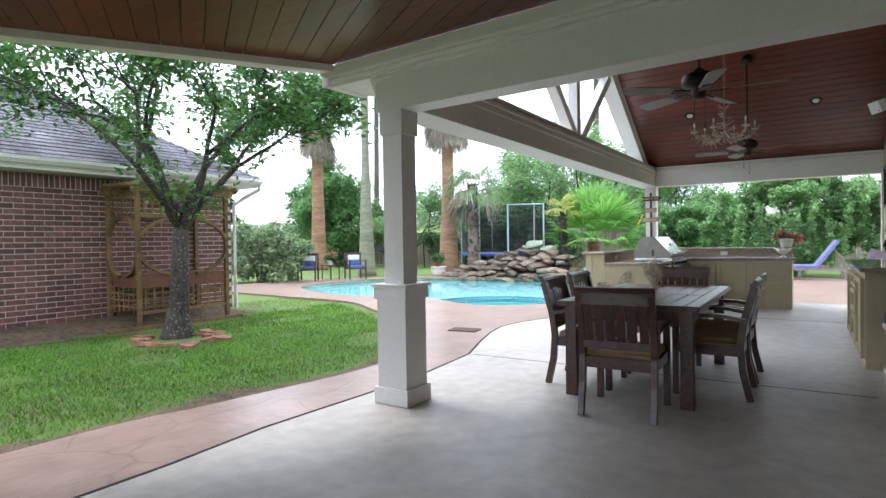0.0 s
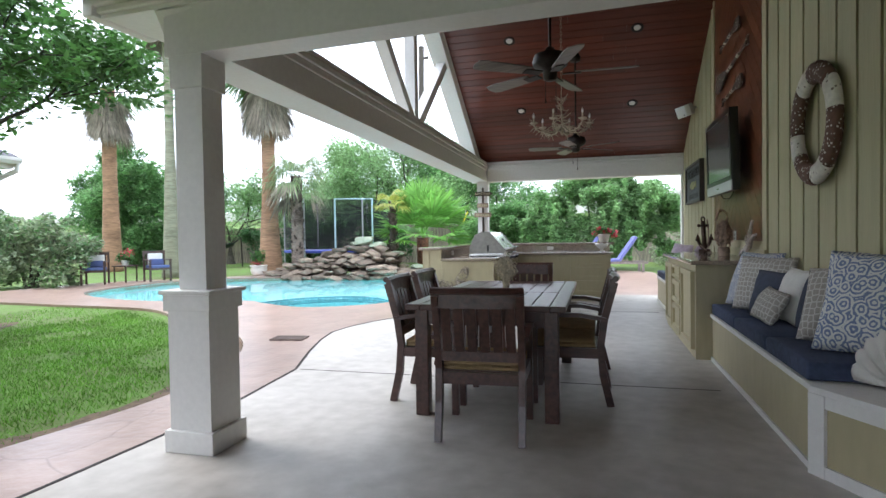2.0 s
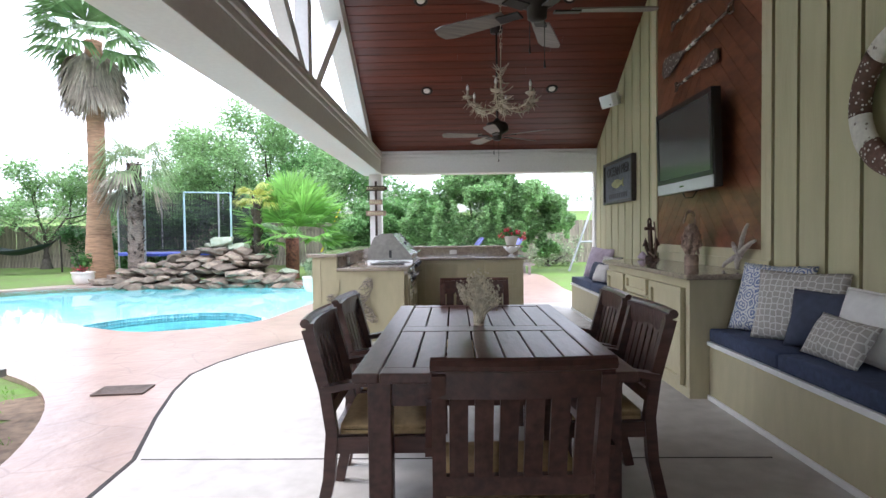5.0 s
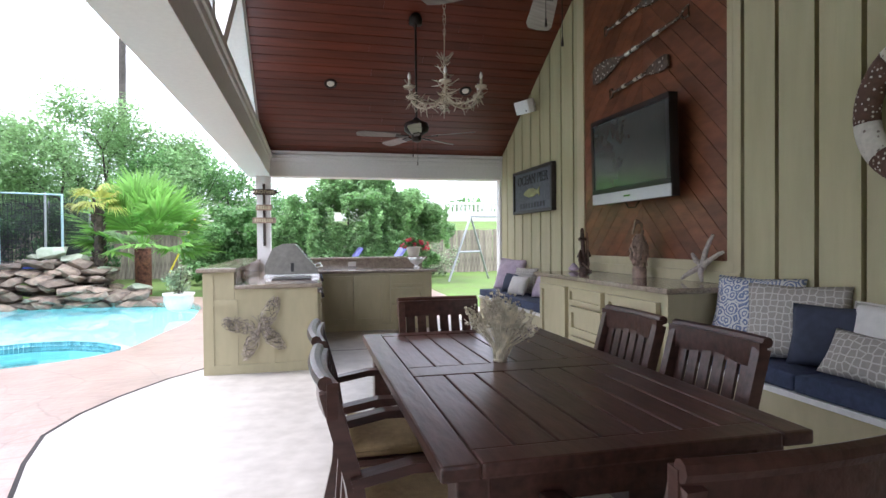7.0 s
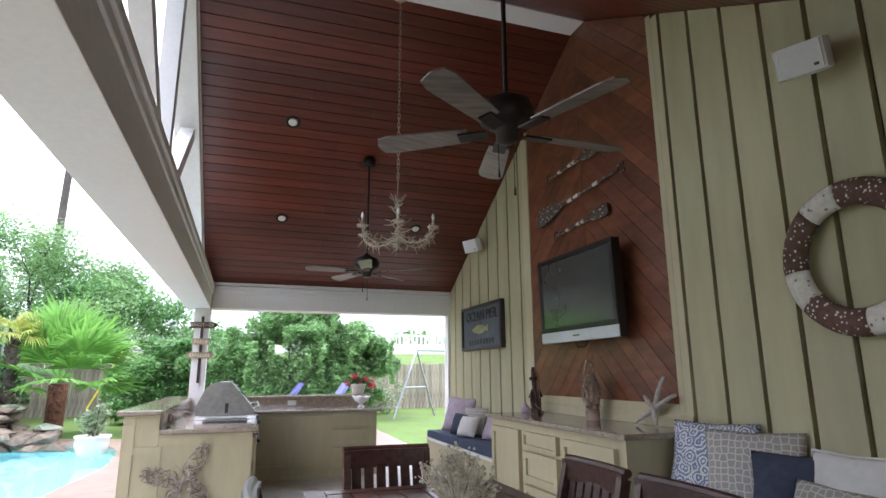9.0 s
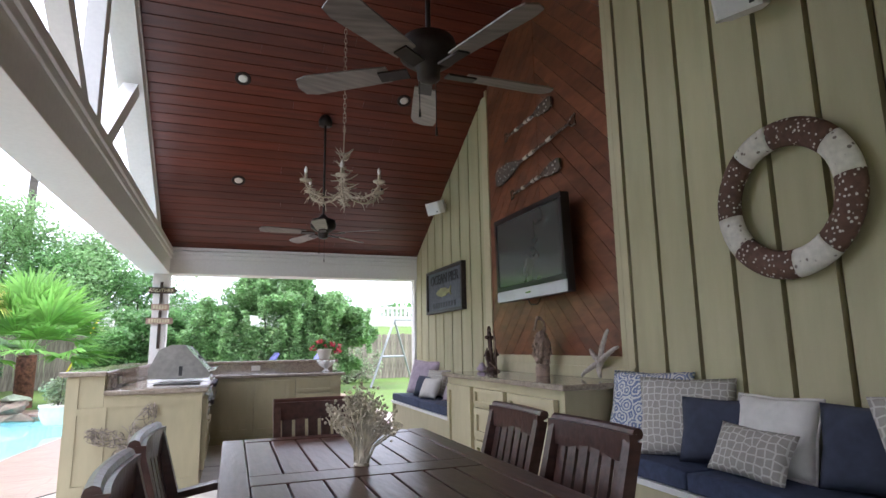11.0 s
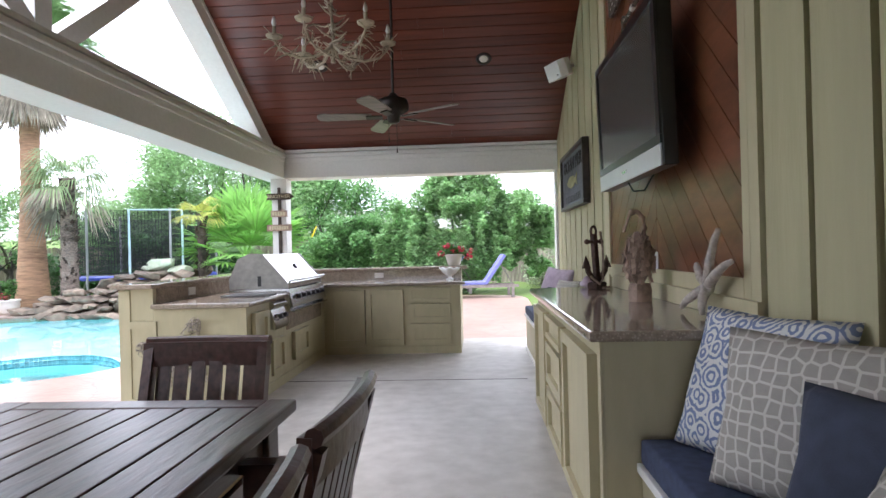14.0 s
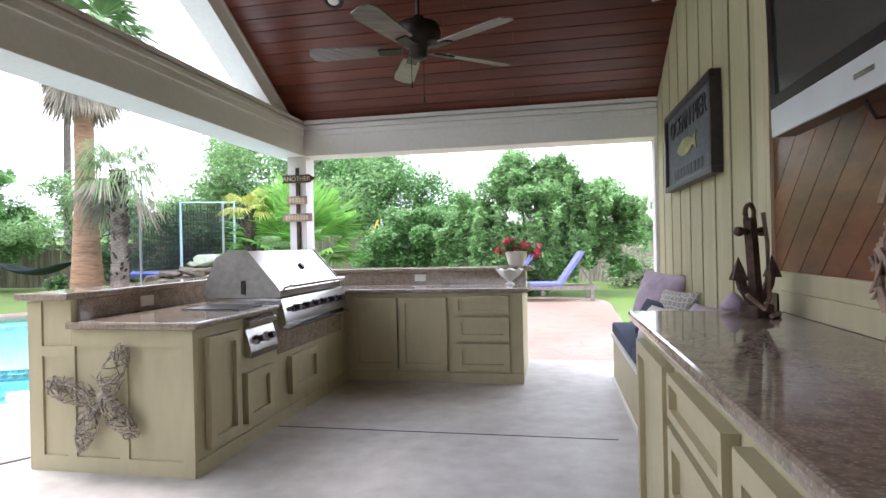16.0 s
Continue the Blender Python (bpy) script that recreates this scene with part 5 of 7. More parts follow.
part("dried_spray", bm, DRY, vase)

# ---- grill, side burner, island ornaments ----
# rougher steel for the hood ends, its darker grey standing in for dim reflections
STEEL_SIDE = material("dull_steel_dimmed", (0.27, 0.255, 0.235), 0.42, 1.0, vary=0.12, grain=20, bump=0.02)
gr = thing("gas_grill", "stainless steel built-in gas grill with closed hood", "grill", pose(0.52, 10.62, 0.0))
GY = 1.22
part("fire_box", box(0.0, 0.56, 0.0, GY, 0.6, 0.90), STEEL, gr)
bm = bmesh.new()
prof = [(0.02, 0.905), (0.02, 1.04), (0.10, 1.2), (0.2, 1.245), (0.33, 1.245), (0.56, 0.985), (0.585, 0.955), (0.585, 0.905)]
ends = [[bm.verts.new((x, y, z)) for x, z in prof] for y in (0.02, GY - 0.02)]
k = len(prof)
for j in range(k):
    bm.faces.new((ends[0][j], ends[0][(j + 1) % k], ends[1][(j + 1) % k], ends[1][j]))
bmesh.ops.recalc_face_normals(bm, faces=bm.faces)
hood = part("hood", bm, STEEL, gr)
for y in (0.012, GY - 0.02):
    bm = bmesh.new()
    prism(bm, [(0.0, 0.905), (0.0, 1.0), (0.09, 1.2), (0.2, 1.252), (0.335, 1.252), (0.568, 0.985), (0.59, 0.955), (0.59, 0.905)][::-1], 0, 0.012)
    part("hood_end", bm, STEEL_SIDE, hood, "dull steel end plate, dim reflection put into its grey", m=Matrix.Translation((0, y, 0)) @ Matrix.Rotation(math.pi / 2, 4, "X"))
part("hinge_slot", box(0.29, 0.325, -0.006, -0.0015, 0.93, 1.03), BLACK, hood)
bm = bmesh.new()
rod(bm, (0.64, 0.08, 0.985), (0.64, GY - 0.08, 0.985), 0.014)
for y in (0.12, GY - 0.12):
    rod(bm, (0.57, y, 0.97), (0.64, y, 0.985), 0.009)
part("handle", bm, STEEL, hood, "round steel handle bar")
bm = bmesh.new()
lathe(bm, [(0.03, 0), (0.032, 0.008), (0.026, 0.014)], 16)
part("thermometer", bm, BLACK, hood, m=Matrix.Translation((0.45, GY * 0.55, 1.112)) @ Matrix.Rotation(radians(48), 4, "Y"))
bm = bmesh.new()
pr = [(0.56, 0.70), (0.6, 0.69), (0.64, 0.72), (0.6, 0.895), (0.56, 0.9)]
prism(bm, pr, 0, GY)
part("control_panel", bm, STEEL, gr, m=Matrix.Translation((0, GY, 0)) @ Matrix.Rotation(math.pi / 2, 4, "X"))
part("drip_lip", box(0.56, 0.655, 0.0, GY, 0.675, 0.69), STEEL, gr)
for q in range(6):
    y = 0.2 + q * 0.17
    bm = bmesh.new()
    rod(bm, (0.60, y, 0.81), (0.625, y, 0.815), 0.036, 0.034, 18)
    kn = part("bezel_ring", bm, STEEL, gr)
    bm = bmesh.new()
    rod(bm, (0.62, y, 0.814), (0.66, y, 0.82), 0.026, 0.022, 16)
    part("knob", bm, BLACK, kn, "black control knob")
part("brand_plate", box(0.618, 0.622, 0.05, 0.13, 0.79, 0.83), BLACK, gr)
part("granite_panel", box(0.561, 0.575, -0.02, GY, 0.5, 0.67), GRANITE, gr, "brown granite strip below the controls")
sb = thing("side_burner", "stainless steel drop-in side burner with two knobs", "side burner", pose(1.085, 10.16, 0))
bm = bmesh.new()
prism(bm, [(0.0, 0.57), (0.055, 0.56), (0.06, 0.6), (0.02, 0.74), (0.05, 0.76), (0.05, 0.79), (0.02, 0.815), (0.0, 0.815)], 0, 0.36)
part("body", bm, STEEL, sb, m=Matrix.Translation((0, 0.36, 0)) @ Matrix.Rotation(math.pi / 2, 4, "X"))
for y in (0.11, 0.25):
    bm = bmesh.new()
    rod(bm, (0.035, y, 0.665), (0.06, y, 0.672), 0.034, 0.032, 18)
    kn = part("bezel_ring", bm, STEEL, sb)
    bm = bmesh.new()
    rod(bm, (0.055, y, 0.671), (0.09, y, 0.68), 0.024, 0.02, 16)
    part("knob", bm, BLACK, kn)
bl = tagged(part("burner_cover", box(0.62, 1.04, 10.2, 10.5, LOW + 0.043, LOW + 0.052, bevel=0.003), BLACK), "dark flat cover set in the granite worktop", "burner cover")

WIRE = material("grey_vine", (0.40, 0.35, 0.29), 0.8, vary=0.3, grain=30, bump=0.2, islands=0.7)
bf = thing("butterfly_ornament", "woven grey vine butterfly hanging on the island end", "ornament", pose(0.53, IY0 - 0.03, 0.43))
rng = random.Random(5)
for cx, cz, rx, rz, rot in ((-0.175, 0.05, 0.17, 0.08, -14), (0.11, 0.16, 0.18, 0.075, 66), (-0.07, -0.15, 0.165, 0.065, 66), (0.14, -0.09, 0.155, 0.07, -46)):
    bm = bmesh.new()
    r = Matrix.Rotation(radians(-rot), 4, "Y")
    def on_wing(u, w):
        p = Vector((rx * math.cos(u) * math.cos(w), -0.035 + 0.04 * math.sin(w), rz * math.sin(u) * math.cos(w)))
        return r @ p + Vector((cx, 0, cz))
    made = 0
    while made < 110:
        p0, p1 = (on_wing(rng.uniform(0, math.tau), rng.uniform(-1.2, 1.2)) for _ in range(2))
        if not 0.03 < (p1 - p0).length < 0.12:
            continue
        bend = Vector((rng.uniform(-0.015, 0.015), -0.008, rng.uniform(-0.015, 0.015)))
        tube(bm, [p0, p0.lerp(p1, 0.35) + bend, p0.lerp(p1, 0.7) + bend * 0.8, p1], 0.0026, 4)
        made += 1
    part("wing", bm, WIRE, bf)
bm = bmesh.new()
tube(bm, [(-0.05, -0.01, -0.1), (0, -0.02, -0.02), (0.02, -0.015, 0.06)], 0.02, 8)
part("body", bm, WIRE, bf)
for s in (-0.05, 0.0):
    bm = bmesh.new()
    tube(bm, [(0.01, -0.01, 0.06), (0.0 + s * 0.6, -0.012, 0.11), (-0.005 + s * 1.1, -0.012, 0.135)], 0.003, 5)
    part("antenna", bm, WIRE, bf)

# sign arrows on the far column
SIGNW = material("sign_wood", (0.07, 0.05, 0.038), 0.8, vary=0.3, grain=20, bump=0.3)
CREAM = material("cream_letters", (0.62, 0.55, 0.36), 0.7, vary=0.1, bump=0)
sgp = thing("arrow_sign", "stacked wooden arrow signs on a stake fixed to the post", "sign", pose(0.39, 12.49, 0))
part("stake", box(-0.018, 0.018, -0.012, 0.012, 1.22, 2.12), SIGNW, sgp)
for z, w2, arrow in ((2.0, 0.165, 1), (1.775, 0.11, 0), (1.59, 0.165, 0)):
    bm = bmesh.new()
    tip = 0.04 if arrow else 0.0
    prism(bm, [(-w2, -0.042), (w2 - tip * 0.5, -0.042), (w2 + tip, 0.0), (w2 - tip * 0.5, 0.042), (-w2, 0.042), (-w2 + 0.02 * arrow, 0)], 0, 0.014)
    bd = part("sign_board", bm, SIGNW if arrow else DRIFT, sgp, m=Matrix.Translation((0, -0.014, z)) @ Matrix.Rotation(math.pi / 2, 4, "X"))
    if arrow:
        lettering("ANOTHER", 0.066, bd, CREAM, Matrix.Translation((0, 0, 0.0145)), 0.001)
    else:
        cnt = 5 if w2 < 0.15 else 8
        for q in range(cnt):
            part("text_bar", box(-w2 * 0.8 + q * (1.6 * w2 / cnt), -w2 * 0.8 + (q + 0.7) * (1.6 * w2 / cnt), -0.024, 0.024, 0.0145, 0.0165), CREAM, bd)

# flowers and glass bowl on the bar end
LEAF = material("leaf_green", (0.07, 0.19, 0.035), 0.55, vary=0.25, grain=6, bump=0.1, islands=0.4, translucent=0.3)
FLOWER = material("pink_petals", (0.72, 0.06, 0.12), 0.7, vary=0.2, grain=8, bump=0, islands=0.3, translucent=0.25)
POT_W = material("pot_glaze", (0.68, 0.66, 0.60), 0.35, vary=0.06, grain=10, bump=0.05)


def leaf_cloud(name, centres, count, size, mat, parent, rng, flat=0.5, shape=1.8):
    """Many small folded leaves scattered round the given (x, y, z, radius) clumps."""
    verts, faces = [], []
    weights = [c[3] ** 2 for c in centres]
    for cx, cy, cz, r in rng.choices(centres, weights, k=count):
        d = Vector((rng.gauss(0, 1), rng.gauss(0, 1), rng.gauss(0, 1))).normalized() * (r * rng.random() ** 0.45)
        p = Vector((cx + d.x, cy + d.y, cz + d.z * 0.85))
        u = Vector((rng.gauss(0, 1), rng.gauss(0, 1), rng.gauss(0, flat))).normalized()
        w = u.cross(Vector((rng.gauss(0, 0.6), rng.gauss(0, 0.6), 1))).normalized()
        s = size * rng.uniform(0.6, 1.35)
        n = len(verts)
        verts += [p - u * s * 0.5 * shape, p + w * s * 0.4 + Vector((0, 0, s * 0.08)), p + u * s * 0.5 * shape, p - w * s * 0.4 + Vector((0, 0, s * 0.08))]
        faces += [(n, n + 1, n + 2), (n, n + 2, n + 3)]
    ob = quads(name, [tuple(v) for v in verts], faces, mat, parent)
    return ob


fp = thing("flower_pot", "pale pot of pink and red flowers on the bar top", "potted plant", pose(2.66, 12.88, HIGH + 0.042))
bm = bmesh.new()
lathe(bm, [(0.075, 0.0), (0.085, 0.02), (0.115, 0.13), (0.125, 0.14), (0.125, 0.155), (0.105, 0.155), (0.1, 0.13)], 22)
part("pot", bm, POT_W, fp, smooth=True)
rng = random.Random(31)
leaf_cloud("foliage", [(0, 0, 0.2, 0.13), (-0.12, 0, 0.2, 0.1), (0.13, 0, 0.18, 0.1), (0.0, -0.08, 0.24, 0.1)], 420, 0.035, LEAF, fp, rng)
leaf_cloud("blossoms", [(-0.17, -0.05, 0.17, 0.06), (0.2, -0.04, 0.13, 0.07), (0.1, -0.1, 0.22, 0.06), (-0.05, -0.1, 0.27, 0.05), (0.0, -0.12, 0.2, 0.05), (-0.1, -0.1, 0.26, 0.04), (0.23, 0, 0.2, 0.04)], 330, 0.026, FLOWER, fp, rng, 1.0, 1.1)
GLASSY = material("pressed_glass", (0.8, 0.8, 0.78), 0.15, vary=0.04, grain=20, bump=0.3)
gb = thing("scallop_bowl", "white scalloped footed bowl at the worktop end", "bowl", pose(2.62, 12.42, LOW + 0.042))
bm = bmesh.new()
lathe(bm, [(0.05, 0.0), (0.045, 0.012), (0.02, 0.03), (0.03, 0.045), (0.09, 0.09), (0.135, 0.15), (0.128, 0.15), (0.08, 0.095), (0.01, 0.06)], 26)
for v in bm.verts:
    r = math.hypot(v.co.x, v.co.y)
    if r > 0.08:
        a = math.atan2(v.co.y, v.co.x)
        v.co.z += 0.012 * math.cos(a * 8)
part("bowl", bm, GLASSY, gb, smooth=True)

# ---- brick house beside the lawn ----
BRICK = material("red_brick", (0.17, 0.078, 0.066), 0.85, vary=0.25, grain=14, bump=0.3, pieces=0.4)
BRICK_S = material("red_brick_rest", (0.165, 0.075, 0.065), 0.85, vary=0.25, grain=14, bump=0.3, islands=0.42)
MORTAR = material("mortar", (0.66, 0.59, 0.54), 0.95, vary=0.1, grain=20, bump=0.2)
HX, HY1 = -6.5, 7.95
house = thing("brick_house", "red brick house with grey shingle hip roof and white eaves", "house")
part("wall", box(HX - 0.25, HX, -8, HY1, -0.1, 2.32), MORTAR, house, "brick wall with pale mortar")
part("end_wall", box(-16, HX - 0.252, HY1 - 0.25, HY1 - 0.002, -0.1, 2.32), MORTAR, house)
part("soffit", box(HX - 0.3, HX + 0.38, -8, HY1 + 0.35, 2.33, 2.37), WHITE, house)
part("fascia", box(HX + 0.36, HX + 0.39, -8, HY1 + 0.37, 2.372, 2.5), WHITE, house, "white fascia board")
gut = bmesh.new()
prism(gut, [(0.0, 0.0), (0.07, 0.0), (0.11, 0.05), (0.11, 0.1), (0.1, 0.1), (0.095, 0.055), (0.065, 0.012), (0.012, 0.012), (0.012, 0.1), (0, 0.1)], -8, HY1 + 0.4)
part("gutter", gut, WHITE, house, "white metal gutter", m=Matrix.Translation((HX + 0.392, 0, 2.4)) @ Matrix(((1, 0, 0, 0), (0, 0, 1, 0), (0, 1, 0, 0), (0, 0, 0, 1))))
bm = bmesh.new()
tube(bm, [(HX + 0.44, HY1 + 0.36, 2.42), (HX + 0.42, HY1 + 0.36, 2.3), (HX + 0.2, HY1 + 0.2, 2.15), (HX + 0.05, HY1 + 0.05, 2.0), (HX + 0.05, HY1 + 0.05, 0.0)], 0.04, 8)
part("downpipe", bm, WHITE, house)
ex, ey, ez, pit = HX + 0.42, HY1 + 0.4, 2.5, 0.594
bm = bmesh.new()
A = [bm.verts.new(v) for v in ((ex, ey, ez), (ex, -9, ez), (ex - 5, -9, ez + 5 * pit), (ex - 5, ey - 5, ez + 5 * pit), (ex - 10, ey, ez), (ex - 10, -9, ez))]
bm.faces.new((A[0], A[3], A[2], A[1]))
bm.faces.new((A[0], A[4], A[3]))
bm.faces.new((A[4], A[5], A[2], A[3]))
part("roof", bm, SHINGLE, house, "grey shingle hip roof")
SHINGLE_R = material("shingle_rows", (0.17, 0.165, 0.19), 0.9, vary=0.3, grain=20, bump=0.5, islands=0.3)
rng = random.Random(3)
vs, fs = [], []
slope_len = 5 * math.hypot(1, pit)
ux, uz = -1 / math.hypot(1, pit), pit / math.hypot(1, pit)
for r in range(int(slope_len / 0.14)):
    s0, s1 = r * 0.14, r * 0.14 + 0.155
    y_end = ey - s0 * abs(ux)
    y = 0.5 + rng.uniform(0, 0.3)
    while y < y_end - 0.02:
        y2 = min(y + rng.choice((0.16, 0.24, 0.32)), y_end)
        n = len(vs)
        lift0, lift1 = 0.02, 0.008
        for s, yy, lf in ((s0, y, lift0), (s0, y2 - 0.006, lift0), (s1, y2 - 0.006, lift1), (s1, y, lift1), (s0, y, 0.004), (s0, y2 - 0.006, 0.004)):
            vs.append((ex + ux * s + lf * uz, yy, ez + uz * s - lf * ux))
        fs += [(n, n + 1, n + 2, n + 3), (n + 4, n + 5, n + 1, n)]
        y = y2
sh = quads("shingle", vs, fs, SHINGLE_R, house)
sh["kind"] = "stuff"
brick_me = mesh_of("brick", box(-0.012, 0.001, -0.123, 0.123, -0.0345, 0.0345), BRICK)
rest_v, rest_f, made = [], [], 0
cells = []
for r in range(26):
    z = 0.05 + r * 0.081
    for c in range(-10, 40):
        y = HY1 - 0.13 - c * 0.257 - (0.1285 if r % 2 else 0)
        if 0.0 < y < HY1 - 0.12:
            cells.append((abs(y - 5.2) + abs(z - 1.2), y, z))
cells.sort()
for i, (_, y, z) in enumerate(cells):
    if i < 300:
        ob = new("brick", brick_me)
        ob.parent = house
        ob.location = (HX + 0.004, y, z)
    else:
        n = len(rest_v)
        rest_v += [(HX + dx, y + dy, z + dz) for dx in (-0.008, 0.005) for dy in (-0.123, 0.123) for dz in (-0.0345, 0.0345)]
        rest_f += [(n + 4, n + 6, n + 7, n + 5), (n, n + 4, n + 5, n + 1), (n + 2, n + 3, n + 7, n + 6), (n + 1, n + 5, n + 7, n + 3), (n, n + 2, n + 6, n + 4)]
for c in range(110):
    y = HY1 - 0.04 - c * 0.073
    n = len(rest_v)
    rest_v += [(HX + dx, y + dy, 2.215 + dz) for dx in (-0.008, 0.006) for dy in (-0.029, 0.029) for dz in (-0.098, 0.098)]
    rest_f += [(n + 4, n + 6, n + 7, n + 5), (n, n + 4, n + 5, n + 1), (n + 2, n + 3, n + 7, n + 6), (n + 1, n + 5, n + 7, n + 3)]
rb = quads("brick_rest", rest_v, rest_f, BRICK_S, house)
rb["kind"] = "stuff"

# ---- arbor, tree and stones on the lawn ----
CEDAR = material("cedar_wood", (0.2, 0.125, 0.05), 0.8, vary=0.3, grain=14, bump=0.3, pieces=0.2)
arb = thing("garden_arbor", "weathered cedar garden arbor with lattice and round opening", "arbor", pose(-5.6, 5.62, -0.04, 0, 0, 90))
AW, AD, AH = 1.55, 0.86, 2.2
for x in (0, AW):
    for y in (0, AD):
        part("post", box(x - 0.03, x + 0.03, y - 0.03, y + 0.03, 0, AH), CEDAR, arb)
for y in (0, AD):
    part("top_beam", box(-0.12, AW + 0.12, y - 0.055, y - 0.032, AH - 0.1, AH), CEDAR, arb)
    part("rail", box(0.03, AW - 0.03, y - 0.02, y + 0.02, 0.22, 0.27), CEDAR, arb)
    part("rail", box(0.03, AW - 0.03, y - 0.02, y + 0.02, 1.72, 1.77), CEDAR, arb)
for i in range(12):
    part("rafter", box(-0.08 + i * 0.155, -0.05 + i * 0.155, -0.2, AD + 0.2, AH + 0.002, AH + 0.06), CEDAR, arb)
part("planter_box", box(0.03, AW - 0.03, 0.0, AD - 0.04, 0.62, 0.82), material("planter_wood", (0.17, 0.07, 0.04), 0.8, vary=0.2, grain=14), arb, "reddish wooden planter trough")
for i in range(11):
    x = 0.1 + i * 0.135
    part("lattice_strip", box(x - 0.014, x + 0.014, -0.012, -0.004, 0.25, 0.64), CEDAR, arb)
    part("lattice_strip", box(x - 0.014, x + 0.014, -0.012, -0.004, 1.72, AH - 0.08), CEDAR, arb)
for z in (0.33, 0.43, 0.53, 1.83, 1.93, 2.03):
    part("lattice_strip", box(0.03, AW - 0.03, -0.003, 0.005, z - 0.014, z + 0.014), CEDAR, arb)
for i in range(5):
    y = 0.14 + i * 0.14
    part("lattice_strip", box(-0.012, -0.004, y - 0.014, y + 0.014, 0.25, 0.64), CEDAR, arb)
    part("lattice_strip", box(-0.012, -0.004, y - 0.014, y + 0.014, 1.72, AH - 0.1), CEDAR, arb)
for z in (0.33, 0.43, 0.53, 1.83, 1.93, 2.03):
    part("lattice_strip", box(-0.003, 0.005, 0.03, AD - 0.03, z - 0.014, z + 0.014), CEDAR, arb)
for side in (0, 1):
    span = AW if side == 0 else AD
    for a0 in (0, 90, 180, 270):
        bm = bmesh.new()
        pts = []
        for k in range(9):
            a = radians(a0 + 14 + k * 62 / 8)
            u, w = span / 2 + (span / 2 + 0.02) * math.cos(a), 1.26 + 0.47 * math.sin(a)
            pts.append((u, 0.0, w) if side == 0 else (0.0, u, w))
        sweep(bm, pts, 0.045, 0.075, (0, 1, 0) if side == 0 else (1, 0, 0))
        part("curved_brace", bm, CEDAR, arb)
for b in ((-0.5, AW + 0.25, -0.1, -0.02), (-0.1, -0.02, -0.02, AD)):
    part("base_timber", box(*b, -0.04, 0.04), CEDAR, arb, "weathered edging timber")
bed = bmesh.new()
for (ya, yb) in ((-2.0, 7.6),):
    rows_b = [[bed.verts.new((x, y, z)) for y in (ya, 2.0, 5.0, yb)] for x, z in ((HX + 0.01, 0.1), (HX + 0.35, 0.06), (HX + 0.75, -0.062))]
    for a, b in zip(rows_b, rows_b[1:]):
        for k in range(3):
            bed.faces.new((a[k], b[k], b[k + 1], a[k + 1]))
structure("ground_bed", bed, SOIL, "bare brown soil bed along the brick wall")

BARK = material("tree_bark", (0.105, 0.09, 0.075), 0.95, vary=0.4, grain=22, bump=0.9, stretch=(1, 1, 0.35))
LEAF_T = material("tree_leaf", (0.10, 0.235, 0.06), 0.5, vary=0.25, grain=4, bump=0.0, islands=0.45, translucent=0.35)


LICHEN_BARK = material("lichen_bark", (0.07, 0.06, 0.05), 0.95, vary=0.4, grain=22, bump=0.9, stretch=(1, 1, 0.35))
voronoi_over(LICHEN_BARK, 22, 0.55, "F1", (0.34, 0.33, 0.27), (0.16, 0.3))


def grow(bm, p, d, length, r, depth, rng, tips, droop=0.0):
    """A limb that bends and forks."""
    pts = [p]
    steps = 4
    for i in range(steps):
        d = (d + Vector((rng.gauss(0, 0.13), rng.gauss(0, 0.13), rng.gauss(0, 0.08) - droop))).normalized()
        pts.append(pts[-1] + d * length / steps)
    end = r * 0.62
    tube(bm, pts, r, 8 if depth > 1 else 5, end)
    if depth == 0:
        tips.append(pts[-1])
        tips.append(pts[-2])
        return
    for k in range(rng.choice((2, 3))):
        a, sp = rng.uniform(0, math.tau), rng.uniform(0.45, 0.85)
        side = d.orthogonal().normalized()
        side.rotate(Matrix.Rotation(a, 3, d).to_quaternion())
        grow(bm, pts[-1], (d + side * sp).normalized(), length * rng.uniform(0.62, 0.85), end * 0.8, depth - 1, rng, tips, droop)
    tips.append(pts[-1])
    tips.append(pts[2])


def tree(x, y, label, limbs, trunk_h, trunk_r, leaves, size, mat, seed, clump=0.5, depth=2, length=1.3, lean=(0, 0), bark=None, category="tree", spread=0.75):
    rng = random.Random(seed)
    t = thing("tree", label, category, pose(x, y, -0.06))
    bm = bmesh.new()
    top = Vector((lean[0], lean[1], trunk_h))
    tube(bm, [(0, 0, -0.1), (0, 0, 0.05), (0.02, 0, 0.25), tuple(top * 0.5), tuple(top)], trunk_r * 1.35, 12, trunk_r * 0.85)
    lathe(bm, [(trunk_r * 2.3, -0.08), (trunk_r * 1.75, 0.05), (trunk_r * 1.4, 0.2), (trunk_r * 1.1, 0.42)], 12)
    tips = []
    for k in range(limbs):
        a = k * math.tau / limbs + rng.uniform(-0.3, 0.3)
        d = Vector((math.cos(a) * spread, math.sin(a) * spread, rng.uniform(0.6, 1.2))).normalized()
        grow(bm, top - Vector((0, 0, rng.uniform(0, 0.25))), d, length, trunk_r * 0.5, depth, rng, tips)
    part("trunk", bm, bark or BARK, t, smooth=True)
    leaf_cloud("crown", [(p.x, p.y, p.z, clump * rng.uniform(0.6, 1.3)) for p in tips], leaves, size, mat, t, rng)
    return t


